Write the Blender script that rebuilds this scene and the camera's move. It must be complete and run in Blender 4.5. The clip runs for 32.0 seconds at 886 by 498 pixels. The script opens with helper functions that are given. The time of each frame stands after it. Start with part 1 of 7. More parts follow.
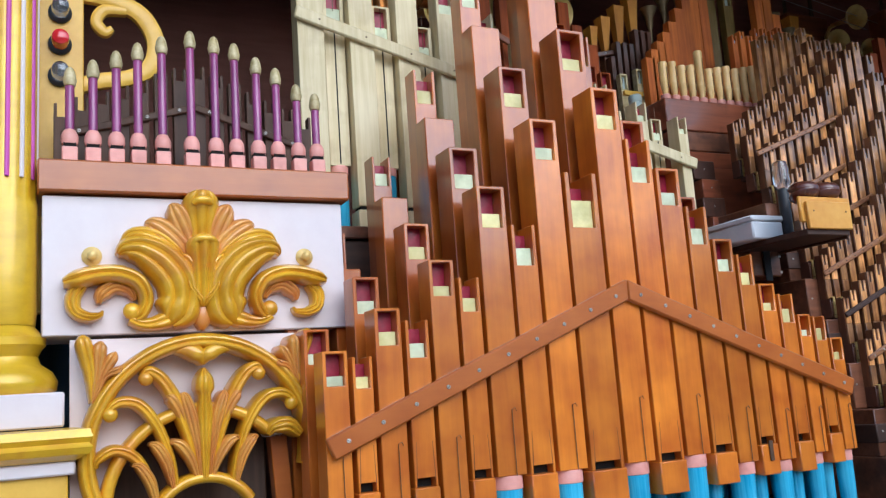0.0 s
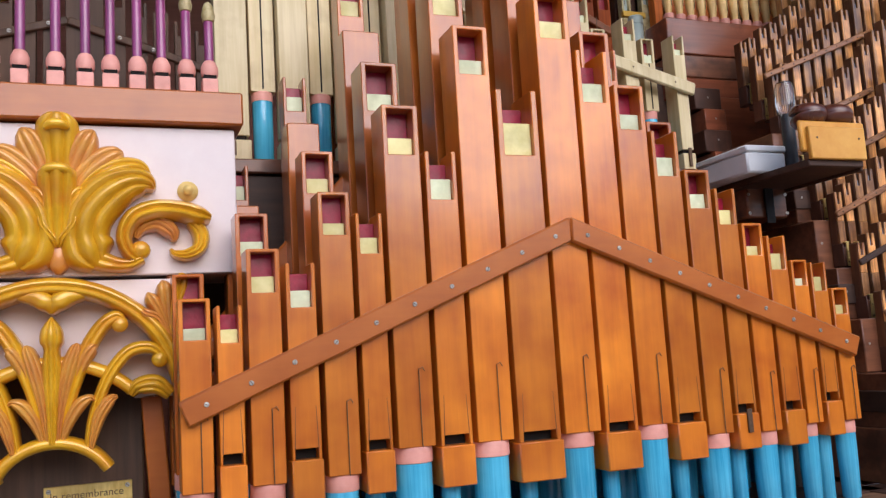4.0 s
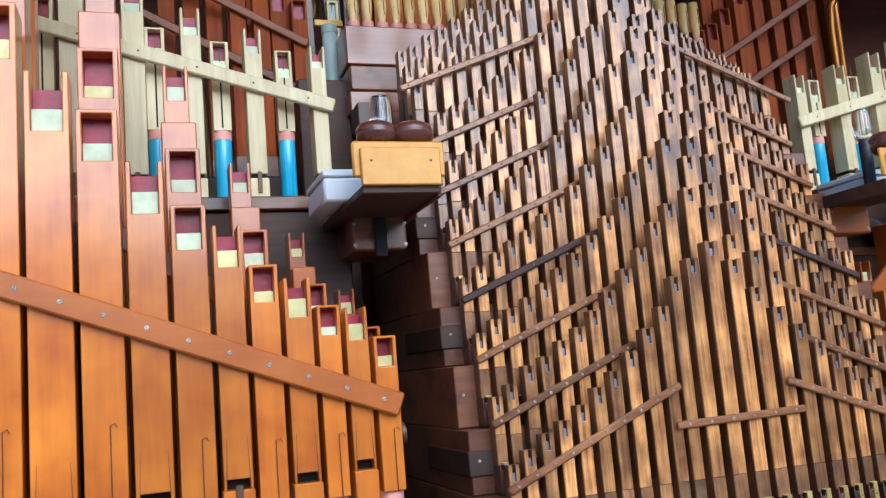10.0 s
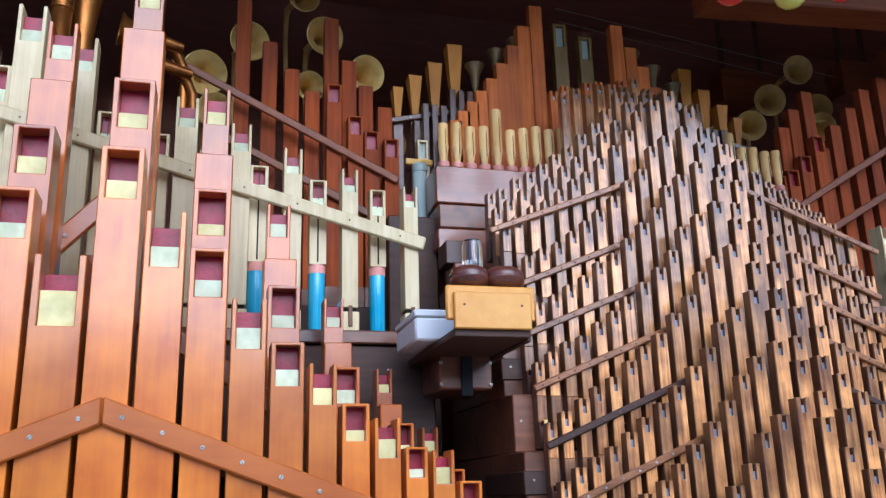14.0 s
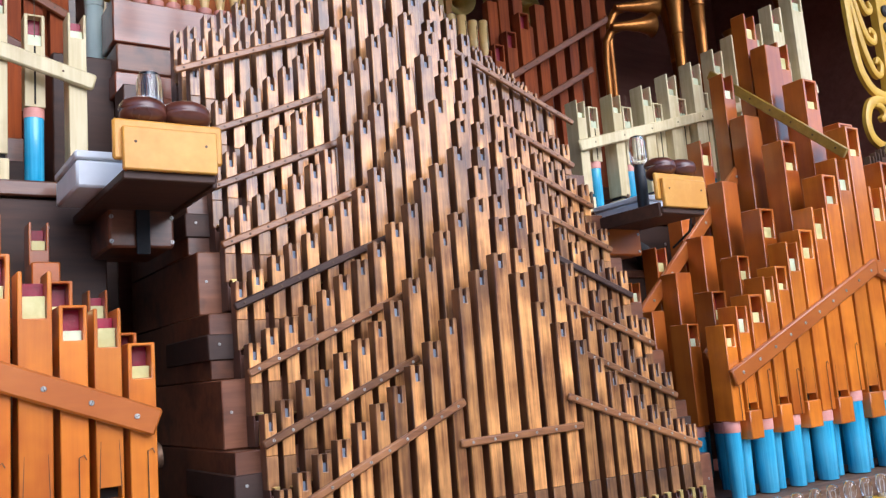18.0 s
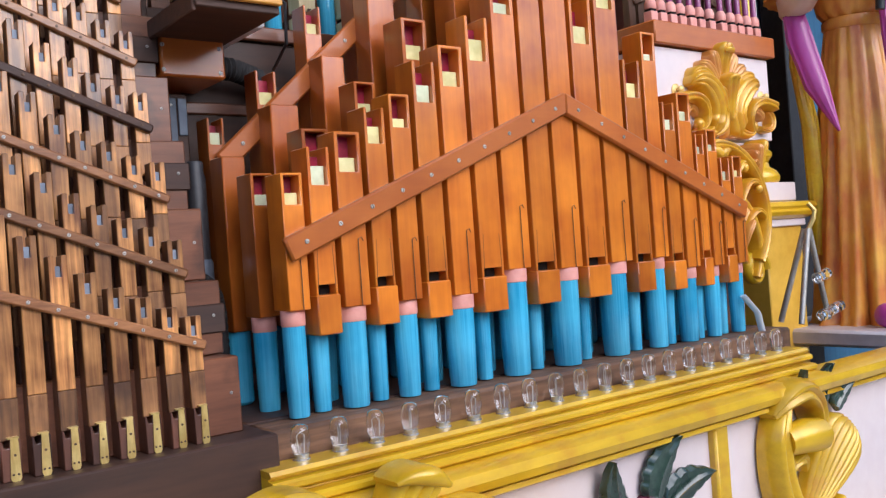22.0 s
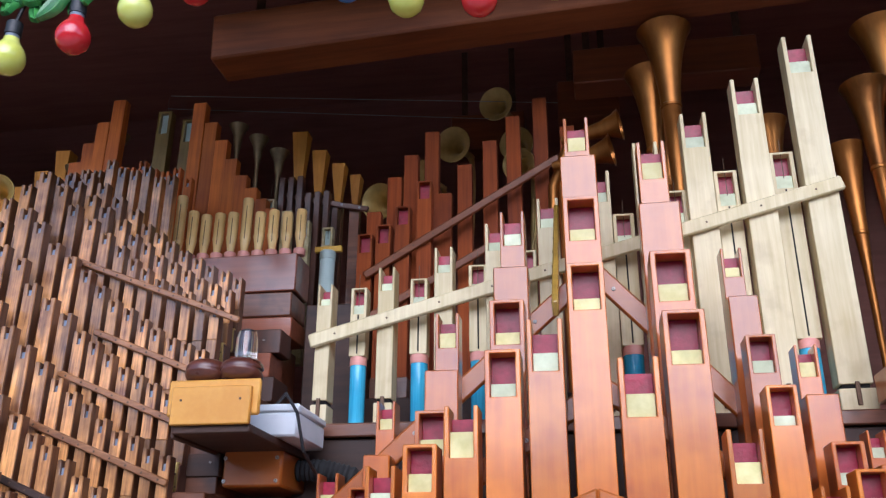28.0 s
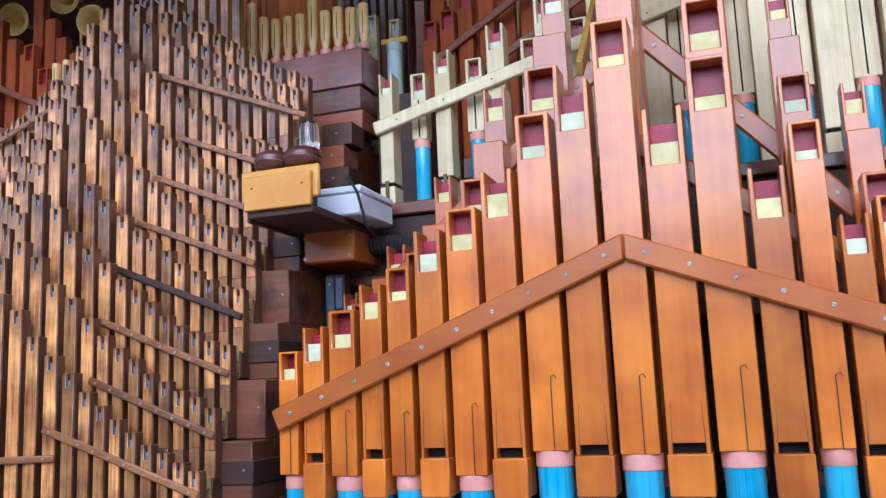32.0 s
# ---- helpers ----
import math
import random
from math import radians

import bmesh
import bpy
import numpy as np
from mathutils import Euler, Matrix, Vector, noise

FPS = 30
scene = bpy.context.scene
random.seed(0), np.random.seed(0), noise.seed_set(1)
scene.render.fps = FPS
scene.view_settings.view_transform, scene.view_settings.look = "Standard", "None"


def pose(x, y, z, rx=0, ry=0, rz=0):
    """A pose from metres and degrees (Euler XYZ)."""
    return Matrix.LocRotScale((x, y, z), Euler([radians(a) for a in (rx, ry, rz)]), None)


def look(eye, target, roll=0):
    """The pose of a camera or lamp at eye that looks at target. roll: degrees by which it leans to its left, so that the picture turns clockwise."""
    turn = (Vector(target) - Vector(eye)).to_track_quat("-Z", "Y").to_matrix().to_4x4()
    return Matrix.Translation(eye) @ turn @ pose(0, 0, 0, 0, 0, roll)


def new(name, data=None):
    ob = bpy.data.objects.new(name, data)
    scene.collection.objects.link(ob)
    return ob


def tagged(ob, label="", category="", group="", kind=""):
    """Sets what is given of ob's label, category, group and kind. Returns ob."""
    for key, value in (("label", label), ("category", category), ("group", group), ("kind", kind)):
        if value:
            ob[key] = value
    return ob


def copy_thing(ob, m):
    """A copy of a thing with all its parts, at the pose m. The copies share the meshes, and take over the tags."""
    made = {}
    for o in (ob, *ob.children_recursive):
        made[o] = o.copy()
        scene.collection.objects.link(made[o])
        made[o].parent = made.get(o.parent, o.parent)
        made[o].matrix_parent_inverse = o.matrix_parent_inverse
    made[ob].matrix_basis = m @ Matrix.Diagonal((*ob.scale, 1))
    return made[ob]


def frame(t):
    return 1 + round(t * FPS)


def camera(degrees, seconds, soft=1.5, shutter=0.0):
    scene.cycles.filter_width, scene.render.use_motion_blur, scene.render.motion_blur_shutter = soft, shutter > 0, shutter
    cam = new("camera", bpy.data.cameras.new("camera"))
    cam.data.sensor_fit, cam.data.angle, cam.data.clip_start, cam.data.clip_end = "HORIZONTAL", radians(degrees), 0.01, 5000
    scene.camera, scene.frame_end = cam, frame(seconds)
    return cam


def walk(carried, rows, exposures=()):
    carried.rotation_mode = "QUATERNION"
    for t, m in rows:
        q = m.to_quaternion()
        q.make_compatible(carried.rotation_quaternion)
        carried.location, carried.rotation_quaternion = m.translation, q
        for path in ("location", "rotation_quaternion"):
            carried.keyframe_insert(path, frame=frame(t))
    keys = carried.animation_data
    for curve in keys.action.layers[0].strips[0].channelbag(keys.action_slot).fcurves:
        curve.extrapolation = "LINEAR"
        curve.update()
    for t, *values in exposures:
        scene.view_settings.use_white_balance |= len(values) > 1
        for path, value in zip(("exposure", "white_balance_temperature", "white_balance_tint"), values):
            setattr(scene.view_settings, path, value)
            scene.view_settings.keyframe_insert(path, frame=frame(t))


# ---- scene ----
cam = camera(53.7, 32.0, soft=1.3)
METRES, EYE, TILT, LEAN, TURN = 4.7, 1.7, 0.0, 0.5, -25.3
ROWS = [
    (0.0, 0.0, 0.0, 0.0, 0.61, 9.87, 3.53),
    (0.5, 0.0216, 0.0076, -0.0005, 1.67, 7.82, 3.45),
    (1.0, 0.0298, 0.0335, -0.0052, 1.14, 6.98, 3.04),
    (1.5, 0.0342, 0.0536, -0.008, 0.37, 5.5, 2.55),
    (2.0, 0.0468, 0.0603, -0.0086, 1.91, 3.52, 1.91),
    (2.5, 0.0587, 0.0597, -0.0078, 3.79, 3.07, 1.49),
    (4.5, 0.0526, 0.0547, -0.0021, 5.13, 8.71, 3.27),
    (5.0, 0.0493, 0.0629, -0.0041, 1.24, 8.27, 5.38),
    (5.5, 0.0636, 0.0712, -0.0055, -2.82, 6.85, 5.83),
    (6.0, 0.1086, 0.0697, -0.0038, -2.46, 6.03, 5.15),
    (6.5, 0.1433, 0.0692, -0.0023, -5.48, 5.04, 5.66),
    (7.0, 0.1559, 0.08, -0.0034, -9.63, 4.99, 5.66),
    (7.5, 0.1672, 0.1067, -0.0051, -11.56, 6.74, 6.12),
    (8.0, 0.1895, 0.1207, -0.005, -11.09, 5.71, 6.23),
    (8.5, 0.226, 0.119, -0.0052, -4.6, 3.02, 4.01),
    (9.0, 0.2428, 0.1129, -0.0027, 1.28, 3.97, 5.17),
    (9.5, 0.2361, 0.118, 0.0007, 3.77, 5.86, 4.8),
    (10.0, 0.229, 0.1176, 0.0038, 6.98, 8.12, 4.27),
    (10.5, 0.2229, 0.1148, 0.0059, 9.49, 9.61, 3.33),
    (11.0, 0.2209, 0.1134, 0.0072, 9.85, 10.78, 2.6),
    (11.5, 0.2214, 0.1133, 0.0089, 9.98, 12.16, 2.16),
    (12.0, 0.2209, 0.1104, 0.0093, 10.51, 13.43, 1.53),
    (12.5, 0.2196, 0.1089, 0.0094, 10.5, 13.86, 1.06),
    (13.0, 0.2195, 0.108, 0.0108, 10.69, 14.6, 1.04),
    (13.5, 0.2202, 0.1083, 0.0111, 10.6, 15.08, 1.04),
    (15.5, 0.2218, 0.1056, 0.0151, 6.37, 18.67, 1.27),
    (16.0, 0.2264, 0.1106, 0.0132, 1.94, 17.51, 1.79),
    (16.5, 0.2281, 0.1172, 0.0118, -2.13, 15.78, 2.26),
    (17.0, 0.2274, 0.1247, 0.0101, -3.69, 14.2, 2.85),
    (17.5, 0.2283, 0.1293, 0.0075, -5.1, 11.96, 3.63),
    (18.0, 0.2248, 0.1425, 0.0013, -8.04, 8.5, 3.97),
    (18.5, 0.2229, 0.158, -0.0044, -11.29, 4.8, 4.39),
    (19.0, 0.24, 0.1661, -0.0086, -10.69, 1.82, 4.14),
    (19.5, 0.273, 0.1707, -0.0104, -9.07, -0.16, 2.58),
    (20.0, 0.2971, 0.1847, -0.0108, -16.19, 0.36, 3.62),
    (20.5, 0.3025, 0.2112, -0.0132, -20.01, 1.31, 4.73),
    (21.0, 0.3251, 0.2274, -0.0152, -17.04, -0.5, 4.92),
    (21.5, 0.3662, 0.2268, -0.0115, -12.53, -0.88, 3.36),
    (22.0, 0.3926, 0.2385, -0.0112, -12.39, 0.35, 3.73),
    (22.5, 0.4195, 0.2588, -0.0102, -9.88, 2.16, 4.78),
    (23.0, 0.4554, 0.259, -0.0087, -3.69, 1.54, 4.75),
    (23.5, 0.4864, 0.2515, -0.0056, 3.73, 1.83, 3.93),
    (24.0, 0.504, 0.2672, -0.0072, 7.58, 3.77, 2.63),
    (24.5, 0.5221, 0.2832, -0.0034, 11.6, 5.8, 2.16),
    (25.0, 0.5559, 0.2842, -0.0047, 18.84, 5.87, 1.31),
    (25.5, 0.5907, 0.2783, 0.002, 26.93, 7.19, 1.22),
    (26.0, 0.6029, 0.2819, 0.008, 30.12, 9.7, 0.99),
    (26.5, 0.6031, 0.2916, 0.0109, 31.02, 14.06, 0.44),
    (28.5, 0.6447, 0.324, 0.0179, 36.22, 22.36, -0.4),
    (29.0, 0.6663, 0.322, 0.0171, 37.36, 22.15, 0.17),
    (29.5, 0.6745, 0.3219, 0.0164, 36.76, 21.5, 0.47),
    (30.0, 0.6709, 0.3205, 0.0148, 36.83, 19.45, 0.78),
    (30.5, 0.666, 0.3235, 0.0117, 38.43, 16.24, 1.16),
    (31.0, 0.6657, 0.3264, 0.0105, 40.46, 14.23, 1.66),
    (31.5, 0.6632, 0.3252, 0.0081, 43.52, 12.38, 1.78),
    (32.0, 0.6623, 0.3255, 0.0032, 44.32, 8.86, 1.98),
]
EXPOSURES = [(0.0, 0.82, 5550, 4), (1.0, 0.8, 6100, 9), (2.0, 0.8, 6600, 15), (5.0, 0.73, 6150, 9), (6.0, 1.08, 5950, 3), (7.0, 1.19, 5750, 0), (9.0, 1.11, 5450, 1), (12.0, 1.0, 5300, 6), (16.0, 1.05, 5150, 10), (18.0, 1.22, 5750, 10),
             (20.0, 1.15, 5750, 8), (21.0, 1.0, 5950, 10), (22.0, 1.0, 6050, 12), (23.0, 0.92, 6250, 12), (24.0, 0.98, 7000, 16), (26.0, 0.84, 6500, 14), (29.0, 1.0, 5150, 13), (31.0, 0.98, 4950, 10), (32.0, 0.98, 5100, 10)]
walk(cam, [(t, pose(-2.17, -1.35, EYE, TILT, LEAN, 0) @ pose(0, 0, 0, 0, 0, TURN) @ pose(METRES * x, METRES * y, METRES * z, 90 + pitch, roll, yaw)) for t, x, y, z, yaw, pitch, roll in ROWS], exposures=EXPOSURES)

# ---- light ----
world = bpy.data.worlds.new("sky")
scene.world = world
world.use_nodes = True
SUN_UP, SUN_TURN = 33.0, 172.0
wn = world.node_tree.nodes
sky = wn.new("ShaderNodeTexSky")
sky.sky_type, sky.sun_disc = "NISHITA", False
sky.sun_elevation, sky.sun_rotation = radians(SUN_UP), radians(SUN_TURN)
world.node_tree.links.new(sky.outputs[0], wn["Background"].inputs[0])
wn["Background"].inputs[1].default_value = 0.125
sun_data = bpy.data.lights.new("sun", "SUN")
sun_data.energy, sun_data.angle, sun_data.color = 1.3, radians(60), (1.0, 0.95, 0.95)
sun = new("sun", sun_data)
sun.matrix_world = look((0.95, -6.8, 5.46), (0, 0, 1.0))


# ---- materials ----
def shader(name, c1, c2, rough=0.5, metal=0.0, coat=0.0, grain=(40, 40, 40), blot=5.0, bump=0.1, spread=0.12, rough2=None, dirt=None, dirt_amount=0.0, weight=1.0, coat_ior=1.5, stain=0.0):
    """Two-colour procedural surface: fine grain, broad blotches, a little change from piece to piece."""
    m = bpy.data.materials.new(name)
    m.use_nodes = True
    n, l = m.node_tree.nodes, m.node_tree.links
    b = n["Principled BSDF"]
    geo = n.new("ShaderNodeNewGeometry")
    info = n.new("ShaderNodeObjectInfo")
    mp = n.new("ShaderNodeMapping")
    mp.inputs["Scale"].default_value = grain
    l.new(geo.outputs["Position"], mp.inputs["Vector"])
    fine = n.new("ShaderNodeTexNoise")
    fine.noise_dimensions = "4D"
    fine.inputs["Scale"].default_value, fine.inputs["Detail"].default_value, fine.inputs["Roughness"].default_value = 1.0, 5.0, 0.6
    l.new(mp.outputs[0], fine.inputs["Vector"])
    shift = n.new("ShaderNodeMath")
    shift.operation = "MULTIPLY"
    shift.inputs[1].default_value = 37.0
    l.new(info.outputs["Random"], shift.inputs[0])
    l.new(shift.outputs[0], fine.inputs["W"])
    broad = n.new("ShaderNodeTexNoise")
    broad.noise_dimensions = "4D"
    broad.inputs["Scale"].default_value, broad.inputs["Detail"].default_value = blot, 3.0
    l.new(geo.outputs["Position"], broad.inputs["Vector"])
    l.new(shift.outputs[0], broad.inputs["W"])
    part_fine = n.new("ShaderNodeMath")
    part_fine.operation = "MULTIPLY_ADD"
    part_fine.inputs[1].default_value, part_fine.inputs[2].default_value = weight, 0.5 * (1 - weight)
    l.new(fine.outputs[0], part_fine.inputs[0])
    add = n.new("ShaderNodeMath")
    add.operation = "ADD"
    l.new(part_fine.outputs[0], add.inputs[0])
    l.new(broad.outputs[0], add.inputs[1])
    ramp = n.new("ShaderNodeMapRange")
    ramp.inputs["From Min"].default_value, ramp.inputs["From Max"].default_value = 0.74, 1.26
    l.new(add.outputs[0], ramp.inputs["Value"])
    mix = n.new("ShaderNodeMix")
    mix.data_type = "RGBA"
    mix.inputs[6].default_value, mix.inputs[7].default_value = (*c1, 1), (*c2, 1)
    l.new(ramp.outputs[0], mix.inputs[0])
    hsv = n.new("ShaderNodeHueSaturation")
    val = n.new("ShaderNodeMapRange")
    val.inputs["To Min"].default_value, val.inputs["To Max"].default_value = 1 - spread, 1 + spread
    l.new(info.outputs["Random"], val.inputs["Value"])
    l.new(val.outputs[0], hsv.inputs["Value"])
    l.new(mix.outputs[2], hsv.inputs["Color"])
    colour = hsv.outputs[0]
    if dirt:
        spot = n.new("ShaderNodeTexNoise")
        spot.inputs["Scale"].default_value, spot.inputs["Detail"].default_value = 14.0, 6.0
        streak = n.new("ShaderNodeMapping")
        streak.inputs["Scale"].default_value = (2.2, 2.2, 0.45) if stain else (1, 1, 1)
        l.new(geo.outputs["Position"], streak.inputs["Vector"])
        l.new(streak.outputs[0], spot.inputs["Vector"])
        cut = n.new("ShaderNodeMapRange")
        cut.inputs["From Min"].default_value, cut.inputs["From Max"].default_value = 0.52, 0.66
        cut.inputs["To Max"].default_value = dirt_amount
        l.new(spot.outputs[0], cut.inputs["Value"])
        mix2 = n.new("ShaderNodeMix")
        mix2.data_type = "RGBA"
        mix2.inputs[7].default_value = (*dirt, 1)
        l.new(cut.outputs[0], mix2.inputs[0])
        l.new(colour, mix2.inputs[6])
        colour = mix2.outputs[2]
    if stain:
        # dark handling stain with a ragged edge round the open end of each piece
        tc = n.new("ShaderNodeTexCoord")
        sep = n.new("ShaderNodeSeparateXYZ")
        l.new(tc.outputs["Generated"], sep.inputs[0])
        rag = n.new("ShaderNodeMath")
        rag.operation = "MULTIPLY_ADD"
        rag.inputs[1].default_value = 0.22
        l.new(fine.outputs[0], rag.inputs[0])
        l.new(sep.outputs[2], rag.inputs[2])
        edge = n.new("ShaderNodeMapRange")
        edge.inputs["From Min"].default_value, edge.inputs["From Max"].default_value = 0.96, 1.1
        edge.inputs["To Max"].default_value = stain
        l.new(rag.outputs[0], edge.inputs["Value"])
        mix3 = n.new("ShaderNodeMix")
        mix3.data_type = "RGBA"
        mix3.inputs[7].default_value = (0.06, 0.025, 0.012, 1)
        l.new(edge.outputs[0], mix3.inputs[0])
        l.new(colour, mix3.inputs[6])
        colour = mix3.outputs[2]
    l.new(colour, b.inputs["Base Color"])
    b.inputs["Metallic"].default_value = metal
    rr = n.new("ShaderNodeMapRange")
    rr.inputs["To Min"].default_value, rr.inputs["To Max"].default_value = rough, rough2 if rough2 is not None else min(1.0, rough * 1.4)
    l.new(broad.outputs[0], rr.inputs["Value"])
    l.new(rr.outputs[0], b.inputs["Roughness"])
    b.inputs["Coat Weight"].default_value, b.inputs["Coat Roughness"].default_value, b.inputs["Coat IOR"].default_value = coat, 0.14, coat_ior
    if bump:
        bp = n.new("ShaderNodeBump")
        bp.inputs["Strength"].default_value, bp.inputs["Distance"].default_value = bump, 0.002
        l.new(fine.outputs[0], bp.inputs["Height"])
        l.new(bp.outputs[0], b.inputs["Normal"])
    return m


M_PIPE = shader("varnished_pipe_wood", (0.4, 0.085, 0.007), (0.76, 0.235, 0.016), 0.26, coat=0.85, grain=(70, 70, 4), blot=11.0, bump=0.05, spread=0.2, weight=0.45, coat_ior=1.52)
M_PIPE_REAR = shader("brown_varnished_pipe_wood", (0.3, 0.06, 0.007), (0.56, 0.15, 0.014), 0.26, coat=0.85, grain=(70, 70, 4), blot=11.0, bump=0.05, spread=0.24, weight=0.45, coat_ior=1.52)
M_PIPE_RED = shader("reddish_pipe_wood", (0.18, 0.03, 0.005), (0.42, 0.085, 0.011), 0.7, grain=(110, 110, 5), blot=5.0, bump=0.08, spread=0.22)
M_RAIL = shader("varnished_rail_wood", (0.36, 0.085, 0.01), (0.5, 0.14, 0.018), 0.3, coat=0.5, grain=(8, 90, 90), blot=12.0, bump=0.04, weight=0.5)
M_SMALL = shader("aged_pipe_wood", (0.17, 0.054, 0.016), (0.87, 0.4, 0.122), 0.3, coat=0.65, grain=(220, 220, 9), blot=18.0, bump=0.22, spread=0.42, dirt=(0.07, 0.024, 0.01), dirt_amount=0.65, coat_ior=1.6, stain=0.5)
M_CAPWOOD = shader("brown_cap_wood", (0.12, 0.045, 0.016), (0.4, 0.185, 0.065), 0.34, coat=0.7, grain=(200, 200, 12), blot=20.0, bump=0.2, spread=0.45, dirt=(0.05, 0.02, 0.01), dirt_amount=0.7)
M_SMALL_RAIL = shader("aged_rail_wood", (0.13, 0.045, 0.016), (0.33, 0.14, 0.05), 0.34, coat=0.5, grain=(14, 160, 160), blot=14.0, bump=0.2, spread=0.35)
M_CHEST = shader("brown_chest_wood", (0.09, 0.03, 0.014), (0.22, 0.082, 0.038), 0.34, coat=0.4, grain=(7, 70, 70), blot=6.0, bump=0.15, spread=0.25, dirt=(0.035, 0.014, 0.009), dirt_amount=0.7)
M_DARK = shader("dark_stained_wood", (0.028, 0.012, 0.007), (0.075, 0.031, 0.017), 0.5, grain=(7, 60, 60), blot=5.0, bump=0.15, spread=0.2)
M_OAK = shader("dark_oak_board", (0.06, 0.03, 0.017), (0.15, 0.075, 0.04), 0.5, grain=(90, 90, 4), blot=8.0, bump=0.3)
M_ROOF = shader("dark_roof_boards", (0.2, 0.072, 0.05), (0.32, 0.12, 0.085), 0.6, grain=(4, 40, 40), blot=2.0, bump=0.1)
M_BEAM = shader("brown_roof_beam", (0.13, 0.032, 0.009), (0.27, 0.076, 0.02), 0.4, grain=(4, 60, 60), blot=3.0, bump=0.1)
M_CREAM = shader("cream_painted_pipe", (0.58, 0.455, 0.22), (0.79, 0.67, 0.41), 0.45, coat=0.1, grain=(90, 90, 5), blot=6.0, bump=0.08, spread=0.08, dirt=(0.36, 0.25, 0.11), dirt_amount=0.3)
M_WHITE = shader("pinkish_white_panel", (0.7, 0.6, 0.59), (0.76, 0.67, 0.65), 0.42, coat=0.1, grain=(25, 25, 25), blot=2.0, bump=0.03, spread=0.02)
M_BLUE = shader("sky_blue_gloss_paint", (0.02, 0.29, 0.5), (0.1, 0.52, 0.74), 0.18, coat=0.8, grain=(230, 230, 5), blot=9.0, bump=0.15, spread=0.1)
M_BLUE_DARK = shader("deep_blue_paint", (0.015, 0.075, 0.15), (0.035, 0.13, 0.23), 0.35, grain=(60, 60, 6), blot=4.0, bump=0.05)
M_PINK = shader("salmon_pink_paint", (0.72, 0.3, 0.24), (0.83, 0.4, 0.33), 0.42, grain=(60, 60, 60), blot=12.0, bump=0.06, spread=0.06, dirt=(0.42, 0.16, 0.12), dirt_amount=0.4)
M_LINING = shader("crimson_gloss_lining", (0.21, 0.004, 0.02), (0.4, 0.012, 0.048), 0.3, grain=(90, 90, 90), blot=30.0, bump=0.5, spread=0.12)
M_SLIDE = shader("pale_yellow_slide", (0.64, 0.56, 0.21), (0.82, 0.74, 0.36), 0.4, grain=(50, 50, 50), blot=24.0, bump=0.05, spread=0.16, dirt=(0.42, 0.36, 0.13), dirt_amount=0.5)
M_SLIDE_GREEN = shader("pale_green_slide", (0.5, 0.53, 0.32), (0.7, 0.73, 0.5), 0.4, grain=(50, 50, 50), blot=24.0, bump=0.05, spread=0.2, dirt=(0.36, 0.38, 0.2), dirt_amount=0.5)
M_GREY = shader("dull_zinc_slide", (0.13, 0.155, 0.2), (0.23, 0.265, 0.32), 0.45, metal=0.2, grain=(60, 60, 60), blot=20.0, bump=0.05, spread=0.25)
M_STEEL = shader("dull_steel", (0.06, 0.075, 0.1), (0.12, 0.14, 0.175), 0.4, metal=0.3, grain=(60, 60, 60), blot=20.0, bump=0.05, spread=0.2)
M_SCREW = shader("steel_screw", (0.36, 0.34, 0.31), (0.52, 0.5, 0.46), 0.45, metal=0.8, grain=(300, 300, 300), blot=40.0, bump=0.0, spread=0.25)
M_IRON = shader("dark_iron_wire", (0.09, 0.05, 0.03), (0.17, 0.1, 0.06), 0.45, metal=0.6, grain=(200, 200, 200), blot=30.0, bump=0.1)
M_BRASS = shader("worn_brass", (0.62, 0.42, 0.12), (0.9, 0.7, 0.28), 0.34, metal=0.7, grain=(200, 200, 40), blot=30.0, bump=0.1, spread=0.15, dirt=(0.26, 0.15, 0.05), dirt_amount=0.4)
M_HORN = shader("tarnished_brass_horn", (0.58, 0.39, 0.11), (0.86, 0.62, 0.22), 0.34, metal=0.2, grain=(30, 30, 30), blot=9.0, bump=0.04, spread=0.12)
M_DULL = shader("dull_dark_brass", (0.16, 0.1, 0.045), (0.3, 0.21, 0.1), 0.36, metal=0.5, grain=(40, 40, 40), blot=9.0, bump=0.04)
M_COPPER = shader("brown_copper_trumpet", (0.22, 0.074, 0.014), (0.47, 0.18, 0.036), 0.29, metal=0.75, grain=(40, 40, 8), blot=7.0, bump=0.04)
M_GOLD = shader("yellow_gold_paint", (0.52, 0.3, 0.006), (0.8, 0.5, 0.014), 0.3, metal=0.12, coat=0.5, grain=(12, 60, 60), blot=7.0, bump=0.08, spread=0.04, dirt=(0.52, 0.2, 0.01), dirt_amount=0.45, weight=0.6)
M_GILT = shader("orange_gold_leaf_paint", (0.55, 0.26, 0.006), (0.84, 0.47, 0.02), 0.28, metal=0.12, coat=0.6, grain=(30, 30, 30), blot=16.0, bump=0.08, spread=0.05, dirt=(0.62, 0.2, 0.02), dirt_amount=0.55, weight=0.6)
M_GOLD_RED = shader("orange_tinted_gold_paint", (0.6, 0.22, 0.05), (0.72, 0.36, 0.06), 0.28, metal=0.1, coat=0.6, grain=(40, 40, 40), blot=12.0, bump=0.08, spread=0.05)
M_YELLOW = shader("ochre_yellow_paint", (0.62, 0.34, 0.03), (0.78, 0.47, 0.06), 0.4, coat=0.2, grain=(30, 30, 30), blot=6.0, bump=0.05, spread=0.05)
